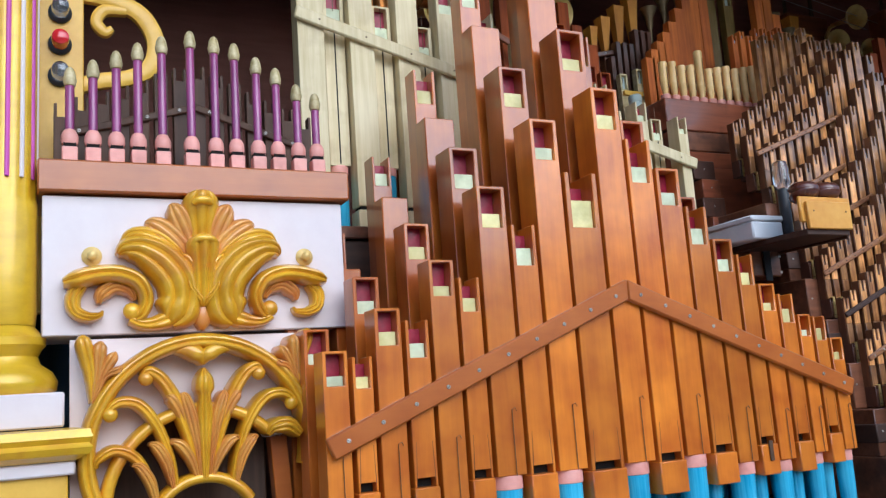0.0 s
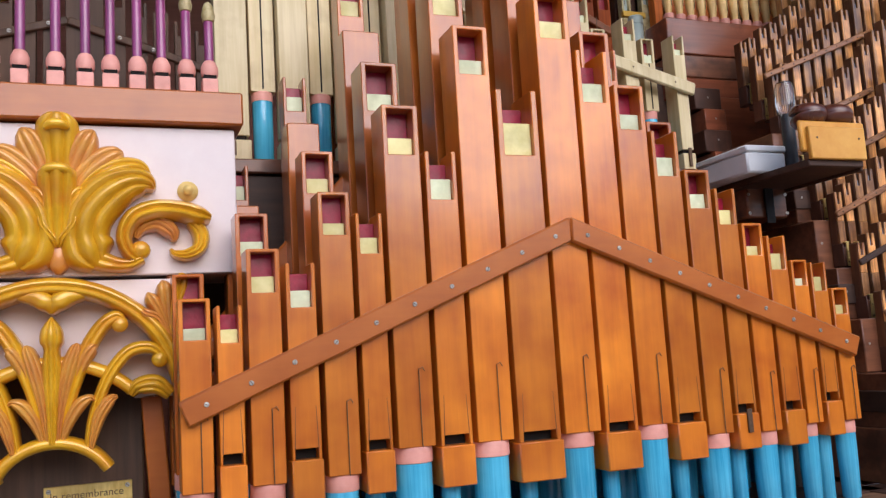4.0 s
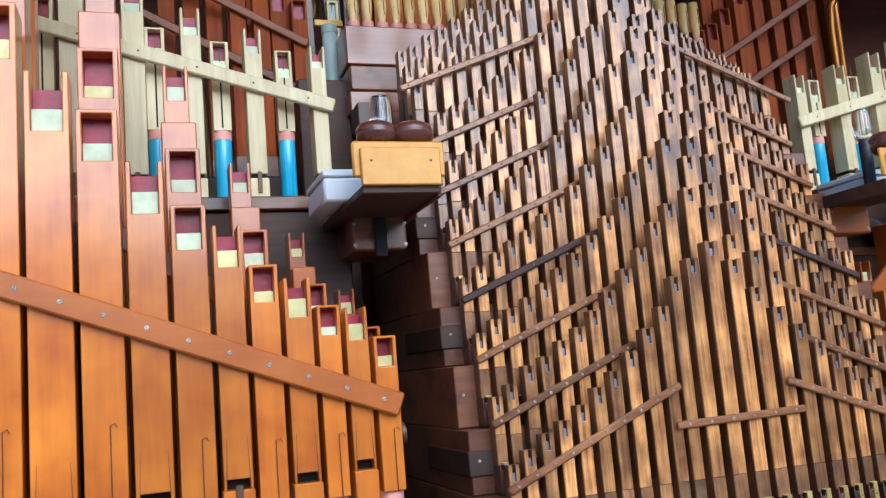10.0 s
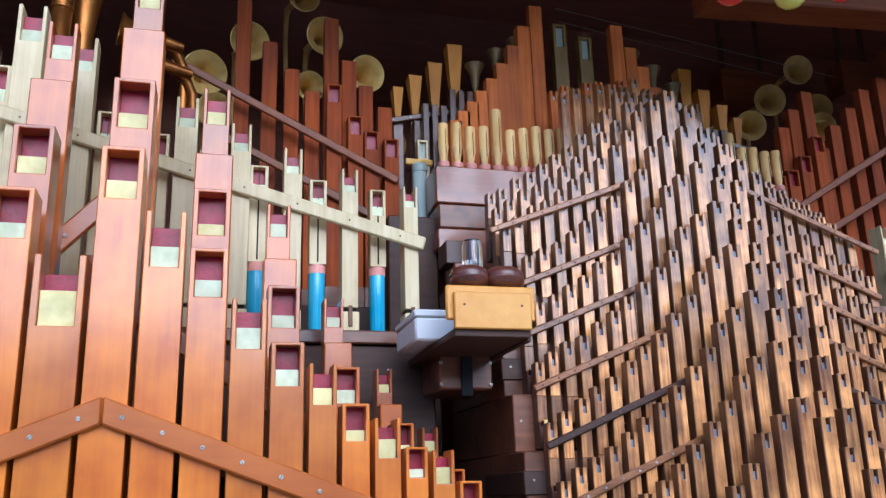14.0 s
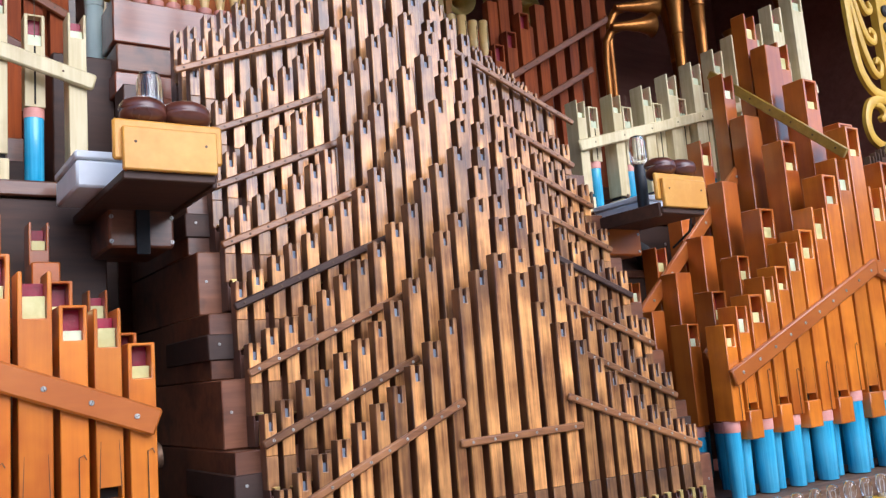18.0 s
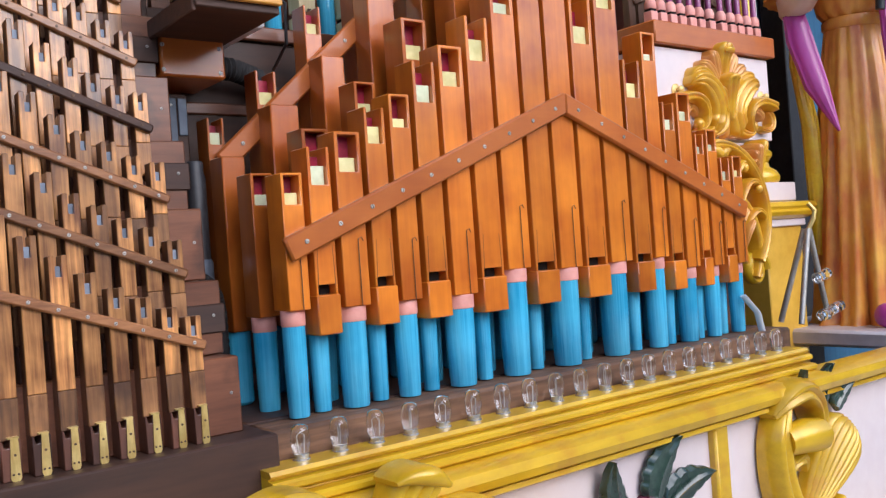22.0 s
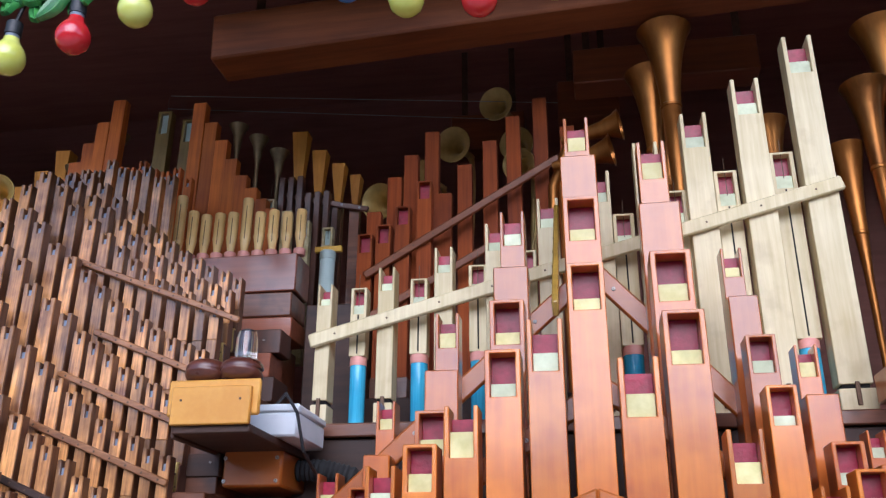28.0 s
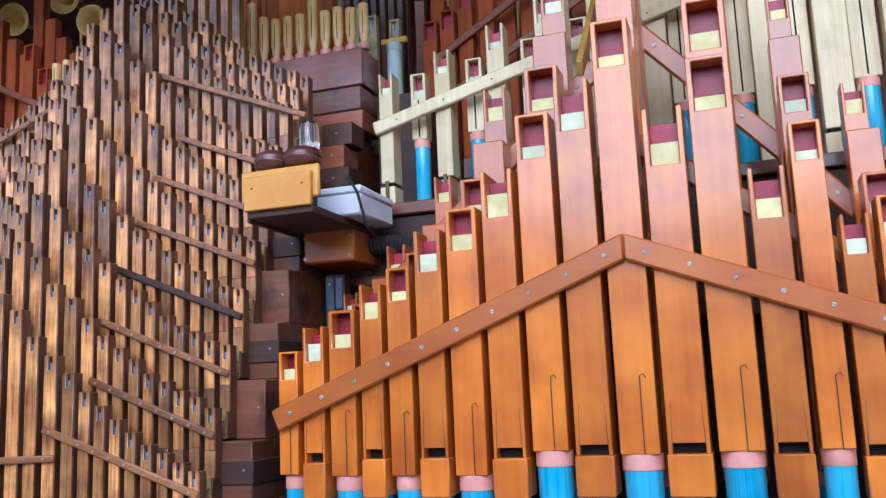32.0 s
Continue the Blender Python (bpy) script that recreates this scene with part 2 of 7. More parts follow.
M_ORANGE = shader("orange_plate_paint", (0.68, 0.29, 0.035), (0.8, 0.4, 0.07), 0.4, coat=0.15, grain=(40, 40, 40), blot=9.0, bump=0.05, spread=0.08)
M_CASTANET = shader("polished_rosewood", (0.07, 0.02, 0.012), (0.15, 0.045, 0.025), 0.24, coat=0.4, grain=(20, 120, 120), blot=20.0, bump=0.03)
M_PURPLE = shader("plum_purple_paint", (0.2, 0.026, 0.11), (0.34, 0.06, 0.2), 0.26, coat=0.7, grain=(100, 100, 8), blot=20.0, bump=0.05, spread=0.12)
M_BOX_WHITE = shader("white_enamel_box", (0.68, 0.7, 0.72), (0.78, 0.8, 0.82), 0.4, grain=(30, 30, 30), blot=9.0, bump=0.02)
M_BLACK = shader("black_rubber", (0.012, 0.012, 0.014), (0.03, 0.03, 0.033), 0.4, grain=(60, 60, 60), blot=9.0, bump=0.1)
M_RUBBER = shader("matt_black_rubber", (0.01, 0.01, 0.011), (0.022, 0.021, 0.021), 0.75, grain=(60, 60, 60), blot=9.0, bump=0.1)
# Near-black filler that stands for the shade inside openings.
M_VOID = shader("black_opening_shade", (0.006, 0.005, 0.004), (0.014, 0.011, 0.009), 0.9, bump=0.0)
M_RED_BULB = shader("red_lacquered_glass", (0.55, 0.012, 0.02), (0.68, 0.03, 0.035), 0.12, coat=0.8, grain=(20, 20, 20), blot=12.0, bump=0.0, spread=0.06)
M_YEL_BULB = shader("lemon_lacquered_glass", (0.66, 0.68, 0.1), (0.78, 0.8, 0.2), 0.14, coat=0.8, grain=(20, 20, 20), blot=12.0, bump=0.0, spread=0.06)
M_BLU_BULB = shader("blue_lacquered_glass", (0.02, 0.14, 0.5), (0.04, 0.22, 0.62), 0.12, coat=0.8, grain=(20, 20, 20), blot=12.0, bump=0.0)
M_LEAF = shader("painted_leaf_green", (0.02, 0.16, 0.04), (0.12, 0.38, 0.08), 0.32, coat=0.4, grain=(40, 40, 40), blot=11.0, bump=0.15, spread=0.2)
M_LEAF_DARK = shader("dark_painted_leaf", (0.008, 0.022, 0.017), (0.035, 0.07, 0.05), 0.2, coat=0.7, grain=(60, 60, 60), blot=12.0, bump=0.15)
M_PLUM = shader("dark_plum_petal", (0.06, 0.01, 0.02), (0.2, 0.045, 0.08), 0.16, coat=0.9, grain=(60, 60, 60), blot=14.0, bump=0.15)
M_ROBE = shader("gilt_orange_robe", (0.62, 0.13, 0.03), (0.92, 0.47, 0.06), 0.34, coat=0.35, grain=(30, 30, 8), blot=9.0, bump=0.08)
M_SASH = shader("magenta_sash_paint", (0.4, 0.03, 0.24), (0.55, 0.07, 0.36), 0.3, coat=0.4, grain=(30, 30, 8), blot=9.0, bump=0.05)
M_SLAB = shader("lilac_grey_paint", (0.42, 0.37, 0.38), (0.55, 0.5, 0.5), 0.4, coat=0.3, grain=(30, 30, 30), blot=7.0, bump=0.05, dirt=(0.2, 0.16, 0.17), dirt_amount=0.4)
M_SKIN = shader("pale_ivory_paint", (0.72, 0.5, 0.4), (0.8, 0.6, 0.5), 0.4, coat=0.2, bump=0.02)
M_GROUND = shader("grey_paving", (0.4, 0.36, 0.31), (0.52, 0.47, 0.41), 0.8, grain=(8, 8, 8), blot=1.5, bump=0.2)
# For the added, unseen wall that darkens low reflections.
M_BACKDROP = shader("dull_green_backdrop", (0.025, 0.03, 0.012), (0.07, 0.07, 0.03), 0.9, grain=(6, 6, 6), blot=0.8, bump=0.3)
M_FOOT = shader("dark_brown_foot_wood", (0.05, 0.018, 0.01), (0.12, 0.042, 0.022), 0.4, coat=0.3, grain=(60, 60, 12), blot=20.0, bump=0.1, spread=0.4)
# Pipe wood darkened to carry the shade of narrow gaps in its colour.
M_SIDE = shader("shade_darkened_side_wood", (0.06, 0.02, 0.009), (0.2, 0.072, 0.027), 0.34, coat=0.5, grain=(120, 120, 6), blot=12.0, bump=0.1, spread=0.3)
M_WORN = shader("worn_brown_beam", (0.07, 0.032, 0.016), (0.25, 0.125, 0.062), 0.5, grain=(5, 90, 90), blot=7.0, bump=0.35, dirt=(0.04, 0.02, 0.012), dirt_amount=0.6)
M_ACORN = shader("pale_gilt_paint", (0.36, 0.27, 0.1), (0.6, 0.5, 0.28), 0.4, metal=0.1, coat=0.2, grain=(120, 120, 120), blot=60.0, bump=0.1, spread=0.1)
M_CONE_CHEST = shader("red_brown_chest_wood", (0.18, 0.046, 0.02), (0.36, 0.105, 0.046), 0.28, coat=0.7, grain=(5, 60, 60), blot=4.0, bump=0.1, dirt=(0.08, 0.026, 0.014), dirt_amount=0.6, coat_ior=1.6)
M_TALL = shader("orange_brown_pipe_wood", (0.34, 0.07, 0.008), (0.66, 0.175, 0.018), 0.55, grain=(110, 110, 5), blot=6.0, bump=0.08, spread=0.2)
M_CAP = shader("bright_lamp_cap", (0.5, 0.49, 0.46), (0.72, 0.71, 0.68), 0.22, metal=0.85, grain=(200, 200, 200), blot=30.0, bump=0.0, spread=0.1)
M_PALE_PIPE = shader("pale_green_paint", (0.36, 0.45, 0.42), (0.48, 0.57, 0.53), 0.4, grain=(60, 60, 6), blot=9.0, bump=0.05)
M_MAPLE = shader("light_cone_wood", (0.7, 0.42, 0.13), (0.92, 0.64, 0.27), 0.32, coat=0.4, grain=(120, 120, 10), blot=12.0, bump=0.08, spread=0.1)
M_OCHRE = shader("ochre_varnish", (0.26, 0.15, 0.02), (0.42, 0.25, 0.04), 0.3, coat=0.4, grain=(9, 100, 100), blot=8.0, bump=0.08)
M_OLIVE = shader("olive_varnish", (0.17, 0.105, 0.022), (0.28, 0.18, 0.045), 0.35, coat=0.3, grain=(100, 100, 8), blot=9.0, bump=0.08)
M_AMBER = shader("amber_resonator_wood", (0.5, 0.18, 0.014), (0.7, 0.3, 0.03), 0.5, grain=(100, 100, 8), blot=9.0, bump=0.08)


def glass(name, colour, rough=0.03):
    m = bpy.data.materials.new(name)
    m.use_nodes = True
    b = m.node_tree.nodes["Principled BSDF"]
    b.inputs["Base Color"].default_value = (*colour, 1)
    b.inputs["Roughness"].default_value = rough
    b.inputs["Transmission Weight"].default_value = 1.0
    b.inputs["IOR"].default_value = 1.42
    b.inputs["Coat Weight"].default_value = 1.0
    return m


M_GLASS = glass("clear_bulb_glass", (0.99, 0.99, 0.98), 0.0)


# ---- mesh building ----
class Geo:
    """A gathering of simple solids that becomes one mesh."""

    def __init__(self):
        self.v, self.f = [], []

    def add(self, verts, faces):
        o = len(self.v)
        self.v += [tuple(p) for p in verts]
        self.f += [tuple(o + i for i in f) for f in faces]
        return self

    def box(self, x0, x1, y0, y1, z0, z1, b=0.0012):
        """A block with chamfered edges."""
        b = min(b, (x1 - x0) * 0.3, (y1 - y0) * 0.3, (z1 - z0) * 0.3)
        lo, hi = (x0, y0, z0), (x1, y1, z1)
        verts, at = [], {}
        for c in range(8):
            s = [(c >> k) & 1 for k in range(3)]
            for k in range(3):
                p = [(hi[j] - b if s[j] else lo[j] + b) for j in range(3)]
                p[k] = hi[k] if s[k] else lo[k]
                at[(c, k)] = len(verts)
                verts.append(p)
        faces = []
        for k in range(3):
            i, j = (k + 1) % 3, (k + 2) % 3
            for side in (0, 1):
                ring = [side << k | a << i | c << j for a, c in ((0, 0), (1, 0), (1, 1), (0, 1))]
                face = [at[(c, k)] for c in ring]
                faces.append(face if side else face[::-1])
            for a in (0, 1):
                for c in (0, 1):
                    e0 = a << i | c << j
                    e1 = e0 | 1 << k
                    face = [at[(e0, i)], at[(e1, i)], at[(e1, j)], at[(e0, j)]]
                    faces.append(face if a != c else face[::-1])
        for c in range(8):
            face = [at[(c, 0)], at[(c, 1)], at[(c, 2)]]
            faces.append(face if bin(c).count("1") % 2 else face[::-1])
        return self.add(verts, faces)

    def lathe(self, rows, n=16, axis="z", at=(0, 0, 0), turn=None, wave=None):
        """Rows of (radius, height) turned round an axis. wave(angle, height) scales the radius."""
        verts, faces = [], []
        for r, h in rows:
            for k in range(n):
                a = 2 * math.pi * k / n
                q = r * (wave(a, h) if wave else 1.0)
                p = Vector((q * math.cos(a), q * math.sin(a), h))
                if axis == "y":
                    p = Vector((p.x, -p.z, p.y))
                if turn:
                    p = turn @ p
                verts.append(p + Vector(at))
        for j in range(len(rows) - 1):
            for k in range(n):
                k2 = (k + 1) % n
                faces.append((j * n + k, j * n + k2, (j + 1) * n + k2, (j + 1) * n + k))
        faces.append(tuple(range(n))[::-1])
        faces.append(tuple((len(rows) - 1) * n + k for k in range(n)))
        return self.add(verts, faces)

    def sweep(self, pts, radii, n=8, up=(0, -1, 0), ridge=0.0):
        """A tube along points. radii: one (across, out) pair or one per point."""
        pts = [Vector(p) for p in pts]
        if not isinstance(radii, list):
            radii = [radii] * len(pts)
        up = Vector(up)
        verts, faces = [], []
        for i, p in enumerate(pts):
            d = (pts[min(i + 1, len(pts) - 1)] - pts[max(i - 1, 0)]).normalized()
            side = d.cross(up)
            side = side.normalized() if side.length > 1e-4 else Vector((1, 0, 0))
            out = side.cross(d).normalized()
            a, b = radii[i] if isinstance(radii[i], tuple) else (radii[i], radii[i])
            for k in range(n):
                t = 2 * math.pi * k / n
                m = 1.0 - ridge * (k % 2)
                verts.append(p + side * (a * m * math.cos(t)) + out * (b * m * math.sin(t)))
        for j in range(len(pts) - 1):
            for k in range(n):
                k2 = (k + 1) % n
                faces.append((j * n + k, (j + 1) * n + k, (j + 1) * n + k2, j * n + k2))
        faces.append(tuple(range(n)))
        faces.append(tuple((len(pts) - 1) * n + k for k in range(n))[::-1])
        return self.add(verts, faces)

    def petal(self, base, angle, length, width, rise=0.012, curl=0.0, bend=0.0, lobes=3, nu=12, nv=8, back=0.003, sharp=False):
        """A carved leaf lying against a face that looks along -y; angle in degrees from +x in the face's plane."""
        base = Vector(base)
        top, bot = [], []
        p, a = Vector((0, 0, 0)), radians(angle)
        for i in range(nu + 1):
            u = i / nu
            d = Vector((math.cos(a), 0, math.sin(a)))
            s = Vector((-math.sin(a), 0, math.cos(a)))
            w = width * 0.5 * (math.sin(math.pi * min(1, 0.12 + 0.88 * u) ** 0.8) ** 0.7 if u < 0.999 else 0.05)
            if not sharp:
                w = width * 0.5 * (0.34 + 0.66 * math.sin(0.5 * math.pi * min(1.0, u / 0.68))) * math.sqrt(max(0.02, 1 - u ** 4))
            w *= 1 + 0.16 * abs(math.sin(lobes * math.pi * u))
            for j in range(nv + 1):
                v = 2 * j / nv - 1
                out = rise * (1 - 0.75 * v * v) + 0.22 * rise * math.cos(v * 3 * math.pi) + curl * u ** 2.2
                q = base + p + s * (w * v)
                top.append(q + Vector((0, -out - 0.001, 0)))
                bot.append(q + Vector((0, back - max(0.0, curl) * u ** 2.2, 0)))
            p = p + d * (length / nu)
            a += radians(bend) / nu
        m, c = nv + 1, len(top)
        faces = []
        for i in range(nu):
            for j in range(nv):
                q = (i * m + j, i * m + j + 1, (i + 1) * m + j + 1, (i + 1) * m + j)
                faces.append(q)
                faces.append(tuple(c + k for k in q[::-1]))
            faces.append((i * m, (i + 1) * m, c + (i + 1) * m, c + i * m))
            faces.append(((i + 1) * m + nv, i * m + nv, c + i * m + nv, c + (i + 1) * m + nv))
        faces.append(tuple(range(m)) + tuple(c + j for j in range(m - 1, -1, -1)))
        e = nu * m
        faces.append(tuple(e + j for j in range(m - 1, -1, -1)) + tuple(c + e + j for j in range(m)))
        return self.add(top + bot, faces)

    def extrude(self, poly, y0, y1):
        """A flat outline of (x, z) corners, drawn from y0 to y1."""
        n = len(poly)
        return self.add([(x, y0, z) for x, z in poly] + [(x, y1, z) for x, z in poly],
                        [tuple(range(n)), tuple(range(n, 2 * n))[::-1]] + [(i, n + i, n + (i + 1) % n, (i + 1) % n) for i in range(n)])

    def ring(self, o, i, y0, y1):
        """A board with a rectangular opening; o and i are (x0, x1, z0, z1)."""
        def corners(r, y):
            return [(r[0], y, r[2]), (r[1], y, r[2]), (r[1], y, r[3]), (r[0], y, r[3])]
        verts = corners(o, y0) + corners(i, y0) + corners(o, y1) + corners(i, y1)
        faces = []
        for k in range(4):
            j = (k + 1) % 4
            faces += [(k, j, 4 + j, 4 + k), (8 + j, 8 + k, 12 + k, 12 + j), (j, k, 8 + k, 8 + j), (4 + k, 4 + j, 12 + j, 12 + k)]
        return self.add(verts, faces)

    def frond(self, rows, depth=0.012, flutes=2, back=0.004, m=1, steps=5):
        """A carved fluted strap lying against a face that looks along -y; rows of (x, z, width, lift)."""
        rows = [(m * r[0], r[1], r[2], r[3] if len(r) > 3 else 0.0) for r in rows]
        line = []
        for i in range(len(rows) - 1):
            p0, p1, p2, p3 = rows[max(i - 1, 0)], rows[i], rows[i + 1], rows[min(i + 2, len(rows) - 1)]
            for k in range(steps):
                t = k / steps
                line.append([0.5 * (2 * b + (c - a) * t + (2 * a - 5 * b + 4 * c - d) * t * t + (3 * b - a - 3 * c + d) * t ** 3) for a, b, c, d in zip(p0, p1, p2, p3)])
        line.append(list(rows[-1]))
        widest = max(q[2] for q in line)
        nv = 6 * flutes
        top, bot = [], []
        for i, q in enumerate(line):
            a, b = line[max(i - 1, 0)], line[min(i + 1, len(line) - 1)]
            d = Vector((b[0] - a[0], 0, b[1] - a[1]))
            d = d.normalized() if d.length > 1e-7 else Vector((0, 0, 1))
            s = Vector((-d.z, 0, d.x))
            w = max(0.002, q[2])
            for j in range(nv + 1):
                v = 2 * j / nv - 1
                out = q[3] + depth * (w / widest) ** 0.6 * (0.3 + 0.7 * (1 - abs(v) ** 3) - 0.3 * (1 - abs(math.sin(0.5 * math.pi * flutes * (v + 1)))) * (flutes > 1))
                p = Vector((q[0], 0, q[1])) + s * (0.5 * w * v)
                top.append(p + Vector((0, -out, 0)))
                bot.append(p + Vector((0, back, 0)))
        k, c = nv + 1, len(top)
        faces = []
        for i in range(len(line) - 1):
            for j in range(nv):
                q = (i * k + j, i * k + j + 1, (i + 1) * k + j + 1, (i + 1) * k + j)
                faces += [q, tuple(c + e for e in q[::-1])]
            faces.append((i * k, (i + 1) * k, c + (i + 1) * k, c + i * k))
            faces.append(((i + 1) * k + nv, i * k + nv, c + i * k + nv, c + (i + 1) * k + nv))
        faces.append(tuple(range(k)) + tuple(c + j for j in range(k - 1, -1, -1)))
        e = (len(line) - 1) * k
        faces.append(tuple(e + j for j in range(k - 1, -1, -1)) + tuple(c + e + j for j in range(k)))
        return self.add(top + bot, faces)

    def ball(self, x, y, z, r, flat=1.0, n=14):
        rows = [(r * math.sin(math.pi * (0.04 + 0.92 * i / 8)), -r * flat * math.cos(math.pi * (0.04 + 0.92 * i / 8))) for i in range(9)]
        return self.lathe(rows, n, "y", at=(x, y, z))

    def deep(self, k):
        """Stretches the relief away from its backing."""
        self.v = [(x, y * k if y < 0 else y, z) for x, y, z in self.v]
        return self

    def mesh(self, name, smooth=38, bevel=0.0):
        me = bpy.data.meshes.new(name)
        me.from_pydata(self.v, [], self.f)
        bm = bmesh.new()
        bm.from_mesh(me)
        bmesh.ops.recalc_face_normals(bm, faces=bm.faces)
        if bevel:
            edges = [e for e in bm.edges if len(e.link_faces) == 2 and e.calc_face_angle(0) > 0.6]
            bmesh.ops.bevel(bm, geom=edges, offset=bevel, segments=1, affect="EDGES", clamp_overlap=True)
        bm.to_mesh(me)
        bm.free()
        me.polygons.foreach_set("use_smooth", [True] * len(me.polygons))
        me.set_sharp_from_angle(angle=radians(smooth))
        return me


def part(name, geo, material, parent, label="", smooth=38, bevel=0.0):
    me = geo.mesh(name, smooth, bevel) if isinstance(geo, Geo) else geo
    if not me.materials:
        me.materials.append(material)
    ob = new(name, me)
    ob.parent = parent
    if label:
        tagged(ob, label)
    return ob


def thing(name, label, category, at=(0, 0, 0), group="", kind=""):
    ob = new(name)
    ob.empty_display_size = 0.02
    ob.location = at
    return tagged(ob, label, category, group, kind)


def solid(name, geo, material, label, category, at=(0, 0, 0), group="", kind="", smooth=38):
    ob = new(name, geo.mesh(name, smooth))
    ob.data.materials.append(material)
    ob.location = at
    return tagged(ob, label, category, group, kind)


def arc(cx, cz, r, a0, a1, n=20, y=0.0, r1=None, sq=1.0):
    """Points of an arc or spiral in the plane that faces the viewer."""
    r1 = r if r1 is None else r1
    out = []
    for i in range(n + 1):
        u = i / n
        a, q = radians(a0 + (a1 - a0) * u), r + (r1 - r) * u
        out.append((cx + q * math.cos(a), y, cz + sq * q * math.sin(a)))
    return out


def taper(n, a, b, out=1.0):
    return [(a + (b - a) * i / n, (a + (b - a) * i / n) * out) for i in range(n + 1)]


def screw_mesh(r):
    """A flat slotted screw head."""
    g = Geo().lathe([(r, 0), (r, 0.3 * r), (0.86 * r, 0.46 * r), (0.3 * r, 0.52 * r)], 12, "y")
    n = len(g.f)
    g.box(-0.8 * r, 0.8 * r, -0.56 * r, -0.45 * r, -0.11 * r, 0.11 * r, 0.0)
    me = g.mesh("screw")
    me.materials.append(M_SCREW)
    me.materials.append(M_IRON)
    for poly in me.polygons[n:]:
        poly.material_index = 1
    return me


SCREW, SCREW_SMALL, SCREW_DARK = screw_mesh(0.0036), screw_mesh(0.0024), screw_mesh(0.0021)
SCREW_DARK.materials[0] = M_IRON


def screw(parent, x, y, z, me=None):
    ob = part("screw", me or SCREW, None, parent)
    ob.location = (x, y, z)
    ob.rotation_euler = (0, (x * 91.7 + z * 57.3) % 3.1, 0)
    return ob


# ---- structure ----
BASE = 1.40
solid("ground", Geo().box(-60, 60, -60, 60, -0.2, 0.0), M_GROUND, "pale paving in front of the organ", "ground", kind="structure")
solid("floor", Geo().box(-2.6, 2.6, -0.02, 1.5, 1.02, 1.1), M_DARK, "dark wooden floor inside the organ case", "floor", kind="structure")
# The overhang in front of y = 0 is added, unseen, to shade the pipe tops.
solid("ceiling", Geo().box(-2.7, 2.7, -0.35, 1.6, 3.5, 3.56), M_ROOF, "dark boarded ceiling with an added unseen overhang shading the pipes", "ceiling", kind="structure")
solid("wall_back", Geo().box(-2.7, 2.7, 1.5, 1.56, 1.1, 3.5), M_ROOF, "dark boarded back wall of the case", "wall", kind="structure")
solid("wall_west", Geo().box(-2.7, -2.64, 0.46, 1.5, 1.1, 3.5), M_ROOF, "dark boarded side wall of the case", "wall", kind="structure")
solid("wall_east", Geo().box(2.64, 2.7, 0.46, 1.5, 1.1, 3.5), M_ROOF, "dark boarded side wall of the case", "wall", kind="structure")
solid("wall_plinth", Geo().box(-2.7, 2.7, -0.02, 0.04, 0.0, 1.02), M_DARK, "dark lower front of the organ", "wall", kind="structure")
# Made-up ring behind the camera; keeps low sky out of the varnish reflections.
ring = [(13 * math.cos(radians(a)), 13 * math.sin(radians(a))) for a in range(170, 371, 10)]
g = Geo()
k = len(ring)
g.add([(x, y, -0.1) for x, y in ring] + [(x, y, 4.2 + 0.3 * math.sin(3 * i)) for i, (x, y) in enumerate(ring)] + [(1.04 * x, 1.04 * y, -0.1) for x, y in ring] + [(1.04 * x, 1.04 * y, 4.2 + 0.3 * math.sin(3 * i)) for i, (x, y) in enumerate(ring)],
      [(i, i + 1, k + i + 1, k + i) for i in range(k - 1)] + [(2 * k + i, 3 * k + i, 3 * k + i + 1, 2 * k + i + 1) for i in range(k - 1)] + [(k + i, k + i + 1, 3 * k + i + 1, 3 * k + i) for i in range(k - 1)])
solid("backdrop", g, M_BACKDROP, "plain dull green wall added unseen to block the low sky", "backdrop", kind="structure")
beam = thing("roof_beam", "brown varnished beam running under the roof", "beam", (0.25, 0.47, 3.012))
part("bar", Geo().box(0.0, 2.35, 0.0, 0.11, 0.0, 0.135, 0.006), M_BEAM, beam).rotation_euler = (0, radians(-3.1), 0)
for x in (0.1, 1.2, 2.2):
    part("hanger", Geo().box(x - 0.012, x + 0.012, 0.05, 0.056, 0.13 + 0.054 * x, 0.487, 0.001), M_IRON, beam, "flat iron hanger")
for x0, x1, y, z0, z1 in ((0.75, 0.99, 1.2, 3.1, 3.23), (1.1, 1.28, 1.0, 3.07, 3.2), (1.15, 1.64, 0.8, 3.06, 3.17)):
    block = thing("roof_block", "short brown wooden block hanging under the roof", "block", (x0, y, z0), "roof blocks")
    part("board", Geo().box(0, x1 - x0, 0, 0.09, 0, z1 - z0, 0.004), M_BEAM, block)
    for x in (0.04, x1 - x0 - 0.04):
        part("hanger", Geo().box(x - 0.01, x + 0.01, 0.04, 0.046, z1 - z0, 3.5 - z0, 0.001), M_IRON, block, "flat iron hanger")
solid("front_fascia", Geo().box(-2.6, 2.6, 0.02, 0.06, 3.2, 3.498), M_DARK, "dark board behind the festoon of bulbs", "board", kind="structure")


